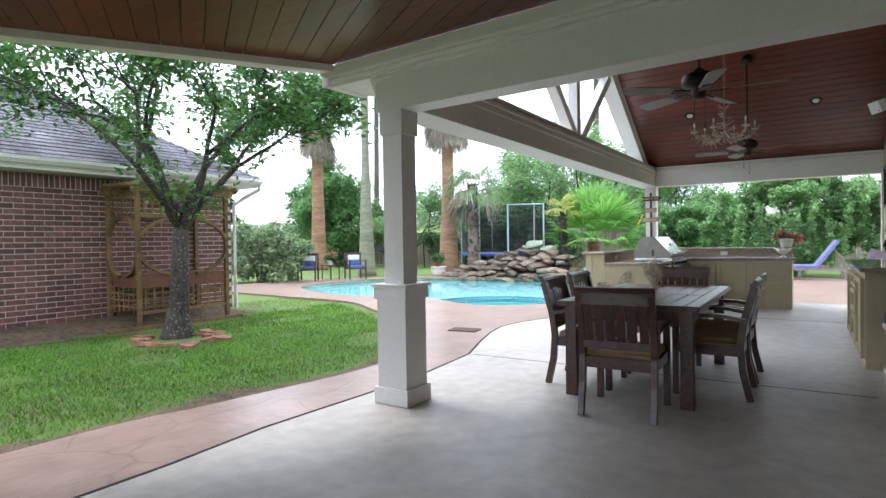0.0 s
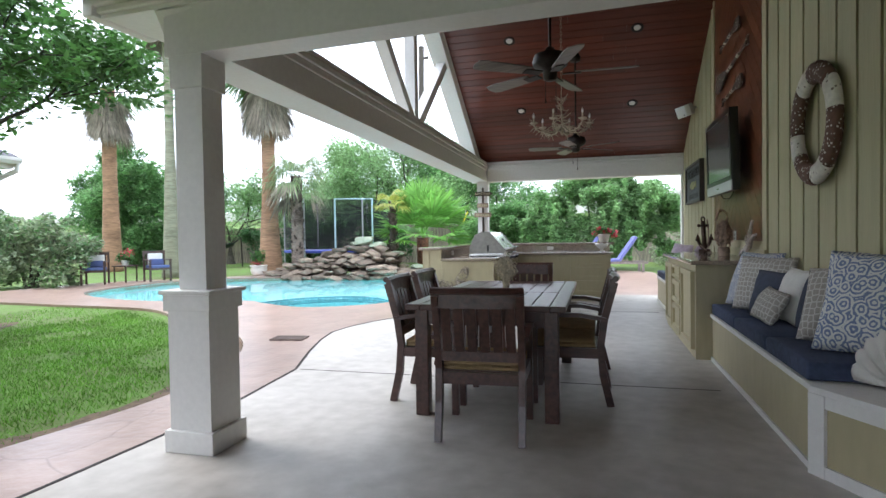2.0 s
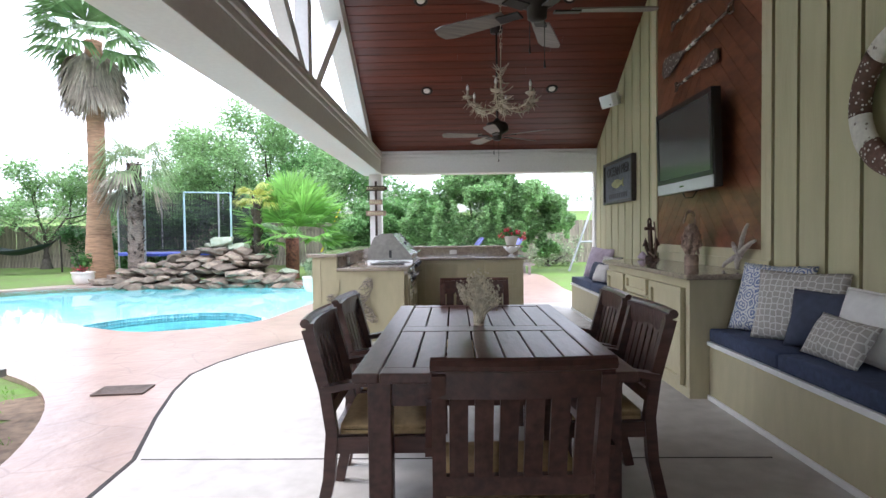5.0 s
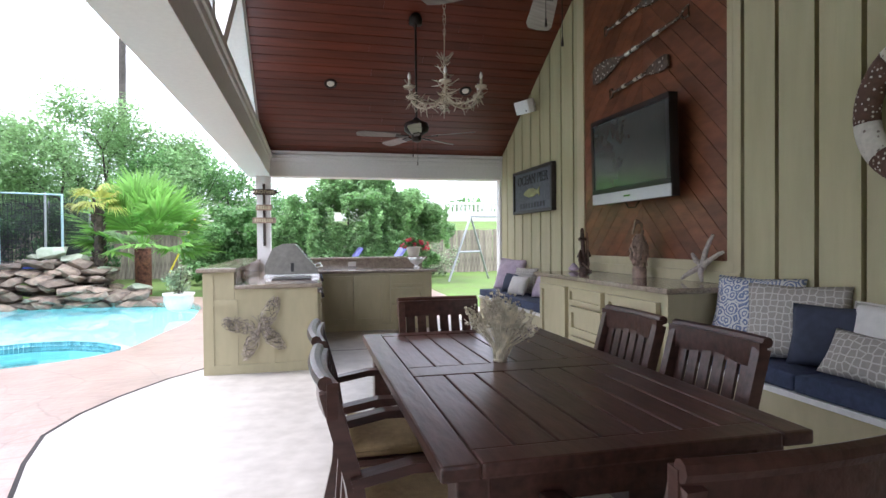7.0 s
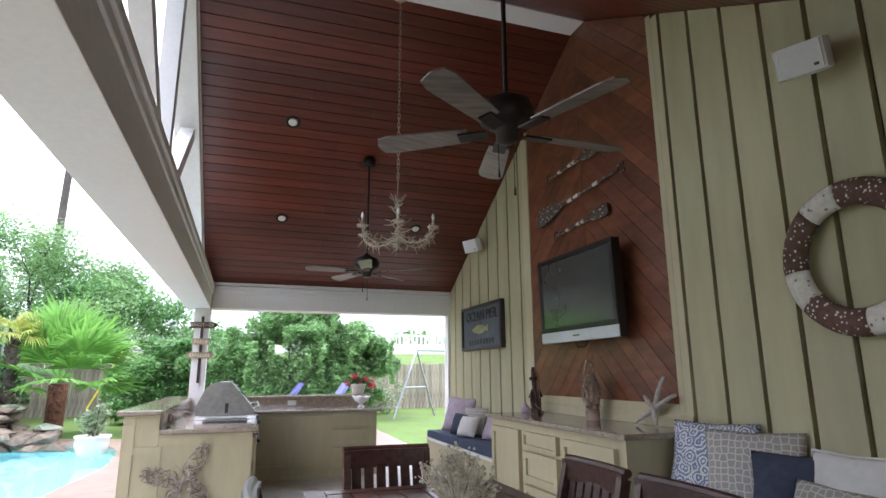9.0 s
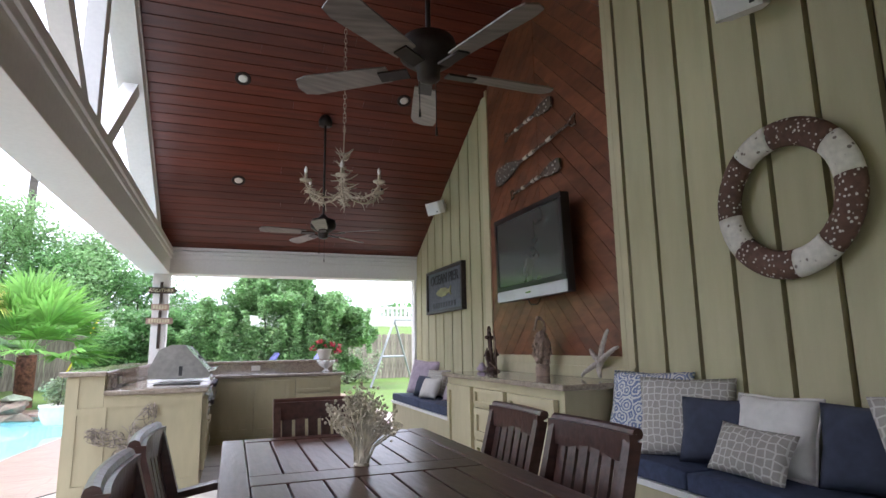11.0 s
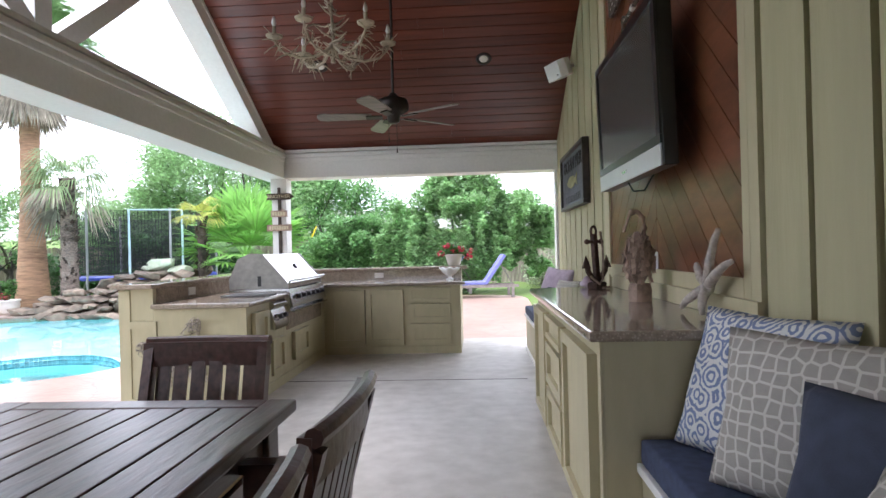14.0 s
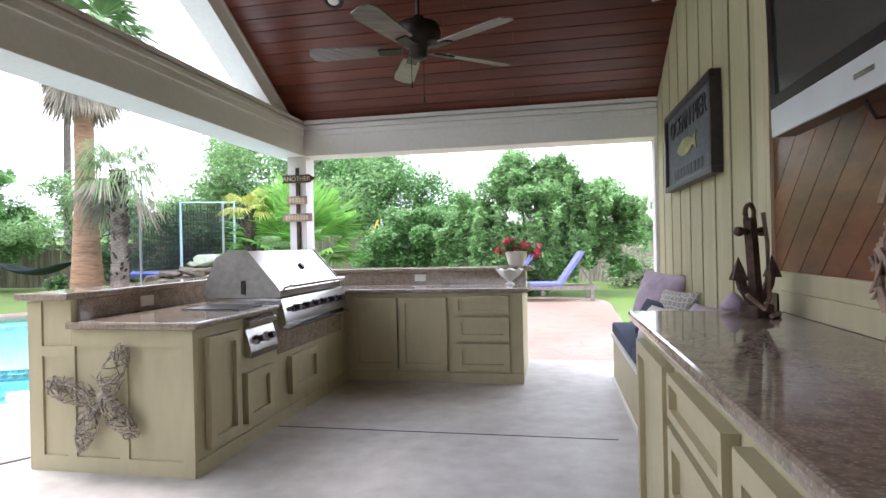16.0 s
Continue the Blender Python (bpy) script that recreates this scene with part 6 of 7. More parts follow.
tree(-4.5, 5.55, "broad-leaved shade tree with lichen-spotted bark on the lawn", 6, 1.6, 0.125, 21000, 0.058, LEAF_T, 12, 0.34, 3, 1.25, (0.05, 0.05), bark=LICHEN_BARK, spread=0.5)
FLAG = material("flagstone", (0.40, 0.20, 0.13), 0.85, vary=0.3, grain=8, bump=0.4, pieces=0.25)
rng = random.Random(14)
for k in range(19):
    a, r = rng.uniform(0, math.tau), rng.uniform(0.35, 0.85)
    bm = bmesh.new()
    cnt, w = 7, rng.uniform(0.08, 0.17)
    prism(bm, [(w * rng.uniform(0.7, 1.2) * math.cos(q * math.tau / cnt), 0.75 * w * rng.uniform(0.7, 1.2) * math.sin(q * math.tau / cnt)) for q in range(cnt)], 0, rng.uniform(0.025, 0.05))
    st = part("flagstone", bm, FLAG, m=pose(-4.3 + r * 1.1 * math.cos(a), 5.35 + r * 0.75 * math.sin(a), -0.055, rng.uniform(-8, 8), rng.uniform(-8, 8), rng.uniform(0, 360)))
    tagged(st, "reddish flat flagstone lying round the tree base", "stone", "flagstones")

# ---- rock waterfall ----
ROCK = material("brown_rock", (0.26, 0.2, 0.145), 0.85, second=(0.1, 0.078, 0.06), grain=9, bump=0.9, blotch=2.5, pieces=0.45, bump_grain=9)
MOSS_ROCK = material("pale_mossy_rock", (0.42, 0.45, 0.34), 0.85, second=(0.24, 0.29, 0.20), grain=7, bump=0.8, pieces=0.2)
falls = thing("rock_waterfall", "stacked brown boulder waterfall at the pool's far edge", "waterfall", pose(-5.0, 18.2, -0.1))


def slab(rng, sx, sy, sz):
    """An angular split stone."""
    bm = bmesh.new()
    for _ in range(17):
        d = Vector((rng.gauss(0, 1), rng.gauss(0, 1), rng.gauss(0, 1))).normalized()
        k = 1 / max(abs(d.x), abs(d.y), abs(d.z)) ** 0.65 * rng.uniform(0.85, 1.05)
        bm.verts.new((d.x * k * sx, d.y * k * sy, d.z * k * sz))
    hull = bmesh.ops.convex_hull(bm, input=bm.verts)
    bmesh.ops.delete(bm, geom=[g for g in hull["geom_interior"] if isinstance(g, bmesh.types.BMVert)], context="VERTS")
    bmesh.ops.bevel(bm, geom=list(bm.edges), offset=0.007, segments=1, affect="EDGES")
    bmesh.ops.recalc_face_normals(bm, faces=bm.faces)
    return bm


rng = random.Random(77)
protos = [mesh_of("rock", slab(rng, rng.uniform(0.2, 0.42), rng.uniform(0.2, 0.36), rng.uniform(0.07, 0.14)), ROCK) for _ in range(12)]
LAYERS = [(0.03, -2.8, 2.5, 0.0), (0.2, -2.5, 2.3, 0.06), (0.38, -2.0, 1.95, 0.16), (0.56, -1.4, 1.5, 0.3), (0.74, -0.85, 1.25, 0.45), (0.92, -0.35, 0.85, 0.6)]
for z, x0, x1, back in LAYERS:
    x = x0
    while x < x1:
        for dep in (0.0, 0.55, 1.05):
            if dep and rng.random() < 0.25:
                continue
            ob = new("rock", rng.choice(protos))
            ob.parent = falls
            s = rng.uniform(0.75, 1.15)
            ob.matrix_basis = pose(x + rng.uniform(-0.1, 0.1), -0.5 + back + dep + rng.uniform(-0.12, 0.12), z + rng.uniform(-0.04, 0.04), rng.uniform(-12, 12), rng.uniform(-12, 12), rng.uniform(-35, 35)) @ Matrix.Diagonal((s, s, s, 1))
        x += rng.uniform(0.32, 0.5)
for dx, dz, s in ((0.35, 1.17, 1.0), (0.05, 1.05, 0.75), (0.75, 1.03, 0.85), (1.4, 0.75, 0.7), (2.1, 0.35, 0.75), (-2.3, 0.2, 0.7)):
    bm = slab(rng, 0.36 * s, 0.3 * s, 0.15 * s)
    part("rock", bm, MOSS_ROCK, falls, "pale greenish stone", False, pose(dx, 0.4, dz, 0, 0, rng.uniform(0, 90)))

# ---- palms ----
PALM_BARK = material("palm_trunk", (0.34, 0.20, 0.12), 0.95, vary=0.25, grain=7, bump=0.7, stretch=(0.6, 0.6, 4))
PALM_GREY = material("palm_trunk_grey", (0.25, 0.25, 0.17), 0.95, vary=0.2, grain=7, bump=0.6, stretch=(0.6, 0.6, 4))
PALM_RED = material("red_palm_trunk", (0.20, 0.085, 0.05), 0.95, vary=0.4, grain=14, bump=1.0)
PALM_SHAG = material("shaggy_palm_trunk", (0.20, 0.16, 0.13), 0.95, vary=0.4, grain=16, bump=1.0, stretch=(1, 1, 3))
FROND_PALE = material("palm_frond_pale", (0.26, 0.36, 0.17), 0.5, vary=0.2, grain=4, bump=0, islands=0.3, translucent=0.35)
SHAG = material("palm_fibre", (0.09, 0.07, 0.055), 0.95, vary=0.4, grain=20, bump=0.9)
FROND = material("palm_frond", (0.17, 0.29, 0.12), 0.5, vary=0.2, grain=4, bump=0, islands=0.3, translucent=0.35)
FROND_FRESH = material("palm_frond_fresh", (0.22, 0.46, 0.10), 0.45, vary=0.15, grain=4, bump=0, islands=0.25, translucent=0.4)
FROND_YELLOW = material("palm_frond_yellow", (0.42, 0.46, 0.10), 0.5, vary=0.2, grain=4, bump=0, islands=0.3, translucent=0.4)
FROND_DRY = material("palm_frond_dry", (0.36, 0.31, 0.245), 0.9, vary=0.2, grain=6, bump=0, islands=0.35, translucent=0.15)


def fan_leaf(verts, faces, base, out, size, rng, count=26, spread=2.5, droop=0.25, stalk=0.6, wide=0.034):
    """One fan frond: a stalk and narrow leaflets in a fan, tips bent down."""
    out = out.normalized()
    side = out.cross(Vector((0, 0, 1)))
    side = side.normalized() if side.length > 0.05 else Vector((1, 0, 0))
    up = side.cross(out).normalized()
    hub = base + out * size * stalk
    n = len(verts)
    verts += [base + side * 0.015, base - side * 0.015, hub - side * 0.01, hub + side * 0.01]
    faces.append((n, n + 1, n + 2, n + 3))
    for k in range(count):
        a = (k / (count - 1) - 0.5) * spread + rng.uniform(-0.03, 0.03)
        d = (out * math.cos(a) + side * math.sin(a) + up * 0.12 * math.cos(2 * a)).normalized()
        ln = size * (0.75 + 0.25 * math.cos(a)) * rng.uniform(0.88, 1.05)
        w = d.cross(up).normalized() * size * wide
        mid = hub + d * ln * 0.55
        tip = hub + d * ln + Vector((0, 0, -droop * size * rng.uniform(0.5, 1.2)))
        n = len(verts)
        verts += [hub, mid + w, tip, mid - w]
        faces += [(n, n + 1, n + 2, n + 3)]


def palm(name, x, y, height, r0, r1, label, bark, fronds, size, mat, seed, skirt=0, low=-0.2, high=1.1, droop=0.3, spread=2.5, dry=0, shag=False, wide=0.034, stalk=0.6):
    rng = random.Random(seed)
    p = thing("palm_tree", label, "palm tree", pose(x, y, -0.06))
    bm = bmesh.new()
    pts, n = [], 22
    for i in range(n + 1):
        f = i / n
        pts.append((r0 + (r1 - r0) * min(1, f * 2.2) ** 0.7, f * height))
    prof = []
    for i, (r, z) in enumerate(pts):
        prof += [(r * 1.02, z), (r * 0.97, z + height / n * 0.5)]
    lathe(bm, prof[:-1], 14)
    part("trunk", bm, bark, p, smooth=not shag)
    if shag:
        bm = bmesh.new()
        for k in range(90):
            a, z = rng.uniform(0, math.tau), rng.uniform(height * 0.2, height)
            bar(bm, (r1 * 0.9 * math.cos(a), r1 * 0.9 * math.sin(a), z), ((r1 + 0.06) * math.cos(a), (r1 + 0.06) * math.sin(a), z + 0.1), 0.05, 0.02)
        part("leaf_stub", bm, SHAG, p)["kind"] = "stuff"
    v, f = [], []
    for k in range(fronds):
        a = k * 2.399 + rng.uniform(-0.2, 0.2)
        e = low + (high - low) * ((k + 0.5) / fronds)
        fan_leaf(v, f, Vector((0, 0, height + rng.uniform(-0.1, 0.1))), Vector((math.cos(a) * math.cos(e), math.sin(a) * math.cos(e), math.sin(e))), size * rng.uniform(0.85, 1.1), rng, 26, spread, droop, stalk, wide)
    quads("crown", [tuple(q) for q in v], f, mat, p)
    if skirt:
        v, f = [], []
        for k in range(skirt):
            a = rng.uniform(0, math.tau)
            z = height - rng.uniform(0.0, 1.0)
            fan_leaf(v, f, Vector((0.1 * math.cos(a), 0.1 * math.sin(a), z)), Vector((math.cos(a) * 0.45, math.sin(a) * 0.45, rng.uniform(-1.0, -0.5))), rng.uniform(0.75, 1.0), rng, 22, 1.5, 0.45, 0.55)
        quads("dead_skirt", [tuple(q) for q in v], f, FROND_DRY, p)["label"] = "hanging dry brown fronds"
    if dry:
        v, f = [], []
        for k in range(dry):
            a = rng.uniform(0, math.tau)
            fan_leaf(v, f, Vector((0, 0, height - rng.uniform(0, 0.3))), Vector((math.cos(a), math.sin(a), rng.uniform(-1.3, -0.4))), size * rng.uniform(0.7, 1.0), rng, 20, 1.8, 0.5)
        quads("dry_fronds", [tuple(q) for q in v], f, FROND_DRY, p)
    return p


palm("p", -8.6, 19.3, 6.9, 0.44, 0.23, "tall fan palm with a grey skirt of dead fronds", PALM_BARK, 22, 1.5, FROND, 1, skirt=70, low=-0.5, droop=0.35)
palm("p", -16.6, 20.4, 7.4, 0.42, 0.27, "tall fan palm with dry skirt behind the pool chairs", PALM_BARK, 22, 1.5, FROND, 2, skirt=60, low=-0.5)
palm("p", -11.25, 17.6, 9.6, 0.36, 0.15, "tall slender fan palm with a swollen mossy base", PALM_GREY, 20, 1.5, FROND, 3, skirt=40, low=-0.5)
palm("p", -7.3, 18.9, 3.35, 0.23, 0.19, "short shaggy windmill palm with drooping pale fronds", PALM_SHAG, 18, 0.95, FROND_PALE, 4, low=-0.6, high=0.9, droop=0.6, spread=2.9, dry=8, shag=True, wide=0.02, stalk=0.5)
palm("p", -3.85, 18.9, 2.3, 0.1, 0.1, "small palm with yellowing fronds behind the rocks", SHAG, 12, 0.5, FROND_YELLOW, 5, low=-0.4, high=0.9, droop=0.4, shag=True)
palm("p", -3.15, 19.9, 1.2, 0.2, 0.2, "lush bright green fan palm with a reddish trunk", PALM_RED, 32, 1.2, FROND_FRESH, 6, low=-0.15, high=1.5, droop=0.14, spread=2.7, wide=0.04, stalk=0.75)

# ---- shrubs, vine thickets and trees round the garden ----
LEAF_D = material("leaf_dark", (0.045, 0.135, 0.035), 0.5, vary=0.25, grain=3, bump=0, islands=0.45, translucent=0.25)
LEAF_B = material("leaf_bright", (0.27, 0.45, 0.19), 0.5, vary=0.15, grain=3, bump=0, islands=0.35, translucent=0.48)
LEAF_P = material("leaf_pale", (0.30, 0.38, 0.22), 0.6, vary=0.2, grain=3, bump=0, islands=0.4, translucent=0.3)
LEAF_M = material("leaf_mid", (0.18, 0.37, 0.13), 0.5, vary=0.2, grain=3, bump=0, islands=0.4, translucent=0.42)


def shrub(x, y, clumps, leaves, size, mat, seed, label, category="shrub", name="shrub", stems=6, second=None):
    rng = random.Random(seed)
    s = thing(name, label, category, pose(x, y, -0.06))
    bm = bmesh.new()
    for k in range(stems):
        c = rng.choice(clumps)
        tube(bm, [(rng.uniform(-0.15, 0.15), rng.uniform(-0.1, 0.1), 0), (c[0] * 0.5, c[1] * 0.5, c[2] * 0.5), (c[0], c[1], c[2])], 0.05, 6, 0.015)
    part("stem", bm, BARK, s)
    cl = []
    for cx, cy, cz, r in clumps:
        cl.append((cx, cy, cz, r * 0.8))
        for q in range(7):
            d = Vector((rng.gauss(0, 1), rng.gauss(0, 1), rng.gauss(0, 0.9))).normalized() * r * 0.85
            cl.append((cx + d.x, cy + d.y, max(0.15, cz + d.z), r * rng.uniform(0.25, 0.45)))
    leaf_cloud("foliage", cl, leaves, size, mat, s, rng)
    if second:
        leaf_cloud("young_foliage", cl[2:], leaves // 4, size, second, s, rng)
    return s


# vine thicket over the back fence
shrub(2.5, 22.6, [(0, 0, 1.2, 1.4), (-1.4, 0, 1.2, 1.1), (1.0, 0, 1.7, 1.1), (0.1, 0, 2.7, 1.0), (-0.9, 0.2, 2.8, 0.9), (1.4, 0.1, 2.3, 0.7), (2.0, -0.2, 1.5, 0.6), (2.3, -0.4, 0.8, 0.4), (-0.4, 0, 3.5, 0.7), (0.8, 0, 3.2, 0.7), (1.9, 0, 2.5, 0.9), (2.6, -0.1, 1.7, 0.7), (-1.8, 0.1, 2.1, 0.8), (-2.2, 0, 1.2, 0.7)],
      62000, 0.075, LEAF_B, 41, "large vine-covered thicket with trailing shoots", second=LEAF_M)
rng = random.Random(9)
tr = thing("vine", "pale trailing vine shoots hanging from the thicket", "vine", pose(2.4, 21.2, 0))
cl = []
for k in range(16):
    x, z = rng.uniform(-2.0, 3.0), rng.uniform(1.4, 3.0)
    for q in range(rng.randrange(5, 12)):
        cl.append((x + rng.uniform(-0.04, 0.04), rng.uniform(-0.1, 0.3), z - q * 0.12, 0.1))
leaf_cloud("shoot", cl, 5200, 0.065, LEAF_B, tr, rng)
shrub(-1.4, 23.4, [(0, 0, 0.9, 1.1), (0.9, 0, 1.1, 1.0), (-0.9, 0, 0.9, 0.9), (0.0, 0, 2.0, 0.75), (0.9, 0.2, 2.2, 0.6)], 24000, 0.075, LEAF_M, 42, "dense dark green shrub by the fence", second=LEAF_B)
shrub(5.2, 24.6, [(0, 0, 0.6, 0.9), (0.8, 0, 0.5, 0.7)], 2600, 0.06, LEAF_P, 43, "pale feathery grass clump by the fence")
tree(-7.4, 29.0, "large light green shade tree beyond the fence", 8, 1.6, 0.2, 52000, 0.09, LEAF_B, 21, 0.88, 3, 2.1)
tree(-3.6, 29.6, "light green tree beyond the fence", 7, 1.3, 0.15, 28000, 0.09, LEAF_M, 22, 0.74, 3, 1.6)
tree(-11.5, 31, "mid green tree behind the palms", 5, 1.2, 0.15, 18000, 0.11, LEAF_M, 23, 0.7, 3, 1.5)
tree(-15.2, 26.2, "spreading garden tree with open branches near the hammock", 5, 1.0, 0.13, 15000, 0.085, LEAF_B, 24, 0.5, 3, 1.35)
shrub(-19.7, 24.5, [(0, 0, 1.4, 2.0), (-1.6, 0, 1.7, 1.7), (1.7, 0, 1.7, 1.6), (0, 0, 3.3, 1.9), (1.2, 0, 3.6, 1.4), (-1.3, 0, 3.4, 1.5), (0.2, 0, 4.6, 1.2), (1.6, 0, 4.3, 1.1), (-2.2, 0, 2.8, 1.3), (-0.2, 0, 5.2, 1.0), (-1.7, 0, 4.4, 1.2), (2.4, 0, 3.0, 1.1)], 52000, 0.095, LEAF_M, 44, "tall rounded vine-covered hedge mass", second=LEAF_B)
shrub(-12.2, 13.4, [(0, 0, 0.8, 0.95), (-0.9, 0, 0.9, 0.9), (0.9, 0.2, 0.8, 0.85), (0, 0, 1.5, 0.75), (-0.8, 0, 1.6, 0.6), (0.9, 0, 1.4, 0.6)], 11000, 0.075, LEAF_P, 45, "variegated pale green oleander bush", second=LEAF_M)
shrub(-20.6, 18.3, [(0, 0, 1.0 + k * 0.75, 0.5) for k in range(8)], 9000, 0.10, LEAF_D, 46, "ivy-covered tall trunk beyond the house", name="ivy_trunk", stems=2)
shrub(-8.9, 24.5, [(0, 0, 0.8, 1.0), (-1.6, 0, 0.8, 1.0), (1.7, 0, 0.8, 1.0), (3.2, 0, 0.8, 0.9), (-3.3, 0, 0.9, 1.0), (0.8, 0, 1.7, 0.9), (-0.9, 0, 1.8, 0.9), (2.3, 0, 1.6, 0.8)], 24000, 0.075, LEAF_D, 47, "dark hedge behind the trampoline")
shrub(-22.5, 19, [(0, 0, 1, 1.3), (1.6, 0, 0.9, 1.1), (-1.7, 0, 1.2, 1.4), (-3.5, 0, 1.6, 1.6)], 8000, 0.13, LEAF_M, 48, "green hedge at the far garden edge")

# far woods beyond the road
rng = random.Random(51)
cl = []
for k in range(70):
    x = -90 + k * 2.7
    r = rng.uniform(2.0, 3.2)
    cl += [(x, 96 + rng.uniform(-4, 4), 2.5 + rng.uniform(0, 2.2), r), (x + 1, 96 + rng.uniform(-4, 4), 5.2 + rng.uniform(0, 2.4), r * 0.8)]
fw = leaf_cloud("far_woods", cl, 34000, 0.55, LEAF_M, None, rng)
tagged(fw, "distant band of green trees", "trees", kind="stuff")
cl = []
for k in range(60):
    x = -75 + k * 1.05
    cl.append((x, 66 + rng.uniform(-2, 2) - max(0, (-30 - x)) * 0.5, 0.9 + rng.uniform(0, 1.0), rng.uniform(1.0, 1.7)))
fw2 = leaf_cloud("far_woods", cl, 12000, 0.4, LEAF_D, None, rng)
tagged(fw2, "distant low trees beyond the lawn", "trees", kind="stuff")

# ---- fence ----
FENCE = material("weathered_fence", (0.34, 0.29, 0.23), 0.95, vary=0.3, grain=16, bump=0.4, stretch=(2, 2, 0.2), pieces=0.22)
FENCE_S = material("weathered_fence_rest", (0.34, 0.29, 0.23), 0.95, vary=0.3, grain=16, bump=0.4, stretch=(2, 2, 0.2), islands=0.22)
fence = thing("picket_fence", "weathered grey wooden privacy fence round the garden", "fence")
bm = box(-0.068, 0.068, -0.009, 0.009, -0.06, 1.72)
pk = mesh_of("picket", bm, FENCE)
rng = random.Random(61)
for i in range(230):
    x = -18 + i * 0.143
    ob = new("picket", pk)
    ob.parent = fence
    ob.matrix_basis = pose(x, 27 + rng.uniform(-0.006, 0.006), rng.uniform(-0.02, 0.03), 0, rng.uniform(-0.8, 0.8), 0)
rv, rf = [], []
for i in range(260):
    for x, y, vert in ((-18.14 - i * 0.143, 27.0, False), (14.9, 27.0 - i * 0.143 if i < 200 else 27, True)):
        n = len(rv)
        dx, dy = ((0.009, 0.068) if vert else (0.068, 0.009))
        rv += [(x + a * dx, y + b * dy, c) for a in (-1, 1) for b in (-1, 1) for c in (-0.06, 1.72)]
        rf += [(n, n + 2, n + 3, n + 1), (n + 4, n + 5, n + 7, n + 6), (n, n + 1, n + 5, n + 4), (n + 2, n + 6, n + 7, n + 3), (n + 1, n + 3, n + 7, n + 5)]
quads("picket_rest", rv, rf, FENCE_S, fence)["kind"] = "stuff"
for z in (0.3, 1.4):
    part("fence_rail", box(-55, 14.9, 27.012, 27.05, z, z + 0.08), FENCE, fence)

# ---- road embankment and parapet beyond the fence ----
bm = bmesh.new()
prof = [(34, -0.055), (44, 1.2), (57, 3.1), (61, 3.3), (75, 3.3), (90, 0.0)]
rows = [[bm.verts.new((x, y, z)) for x in (-140, -50, 0, 50, 140)] for y, z in prof]
for a, b in zip(rows, rows[1:]):
    for k in range(4):
        bm.faces.new((a[k], a[k + 1], b[k + 1], b[k]))
structure("ground_embankment", bm, LAWN, "grassy road embankment beyond the fence")
PALE_CON = material("pale_concrete", (0.62, 0.60, 0.56), 0.8, vary=0.08, grain=4, bump=0.1)
par = thing("road_parapet", "white concrete road parapet with small balusters on the embankment", "parapet", pose(0, 60, 0))
part("base_wall", box(-120, 120, -0.2, 0.2, 3.2, 4.25), PALE_CON, par)
part("top_rail", box(-120, 120, -0.22, 0.22, 4.95, 5.2), PALE_CON, par)
bal = mesh_of("baluster", box(-0.13, 0.13, -0.12, 0.12, 4.25, 4.95), PALE_CON)
for k in range(120):
    ob = new("baluster", bal)
    ob.parent = par
    ob.location = (-20 + k * 0.45, 0, 0)
pill = mesh_of("pillar", box(-0.35, 0.35, -0.28, 0.28, 3.2, 5.45), PALE_CON)
for k in range(6):
    ob = new("pillar", pill)
    ob.parent = par
    ob.location = (-13 + k * 8, 0, 0)

# ---- poles, swing, trampoline, hammock ----
POLE = material("pole_wood", (0.10, 0.085, 0.075), 0.9, vary=0.2, grain=10, bump=0.3)
up = thing("utility_pole", "tall dark wooden utility pole beyond the garden", "utility pole", pose(-9.5, 40, 0))
bm = bmesh.new()
rod(bm, (0.0, 0, 0), (0.25, 0, 14.5), 0.25, 0.19, 12)
part("pole", bm, POLE, up)
part("crossarm", box(0.1, 0.75, -0.06, 0.06, 13.6, 13.75), POLE, up)
for x in (0.55, 0.7):
    bm = bmesh.new()
    lathe(bm, [(0.03, 13.75), (0.06, 13.82), (0.03, 13.9), (0.05, 13.96), (0.02, 14.0)], 10, (x, 0, 0))
    part("insulator", bm, PALE_CON, up)
up2 = copy_thing(up, pose(-27.5, 38, 0))
YEL = material("yellow_plastic", (0.75, 0.62, 0.03), 0.5, vary=0.05, bump=0)
gy = thing("guy_wire_guard", "yellow plastic guy wire guard by the fence", "guy wire", pose(-3.75, 25.5, -0.06))
bm = bmesh.new()
rod(bm, (0, 0, 0.3), (0.85, 0.3, 2.3), 0.03, 0.03, 8)
part("guard", bm, YEL, gy)
bm = bmesh.new()
rod(bm, (-0.15, -0.05, -0.05), (3.2, 1.1, 7.6), 0.008, 0.008, 5)
part("wire", bm, IRON, gy)
GALV = material("galvanised_tube", (0.36, 0.375, 0.385), 0.45, 0.5, vary=0.1, grain=20, bump=0.05)
sw = thing("swing_frame", "grey metal A-frame swing set leg on the lawn", "swing set", pose(6.2, 22.3, -0.06))
for a, b in (((-0.75, -0.5, 0), (0.15, 0, 2.15)), ((0.95, 0.6, 0), (0.15, 0, 2.15)), ((0.15, 0, 2.15), (3.2, 0.3, 2.15)), ((-0.35, -0.28, 0.95), (0.55, 0.3, 0.95))):
    bm = bmesh.new()
    rod(bm, a, b, 0.035, seg=8)
    part("tube", bm, GALV, sw)
TRAMP_BLUE = material("trampoline_pad", (0.035, 0.06, 0.32), 0.6, vary=0.15, grain=6, bump=0.1)
NET = material("net_mesh", (0.02, 0.022, 0.025), 0.8, vary=0.1, bump=0)
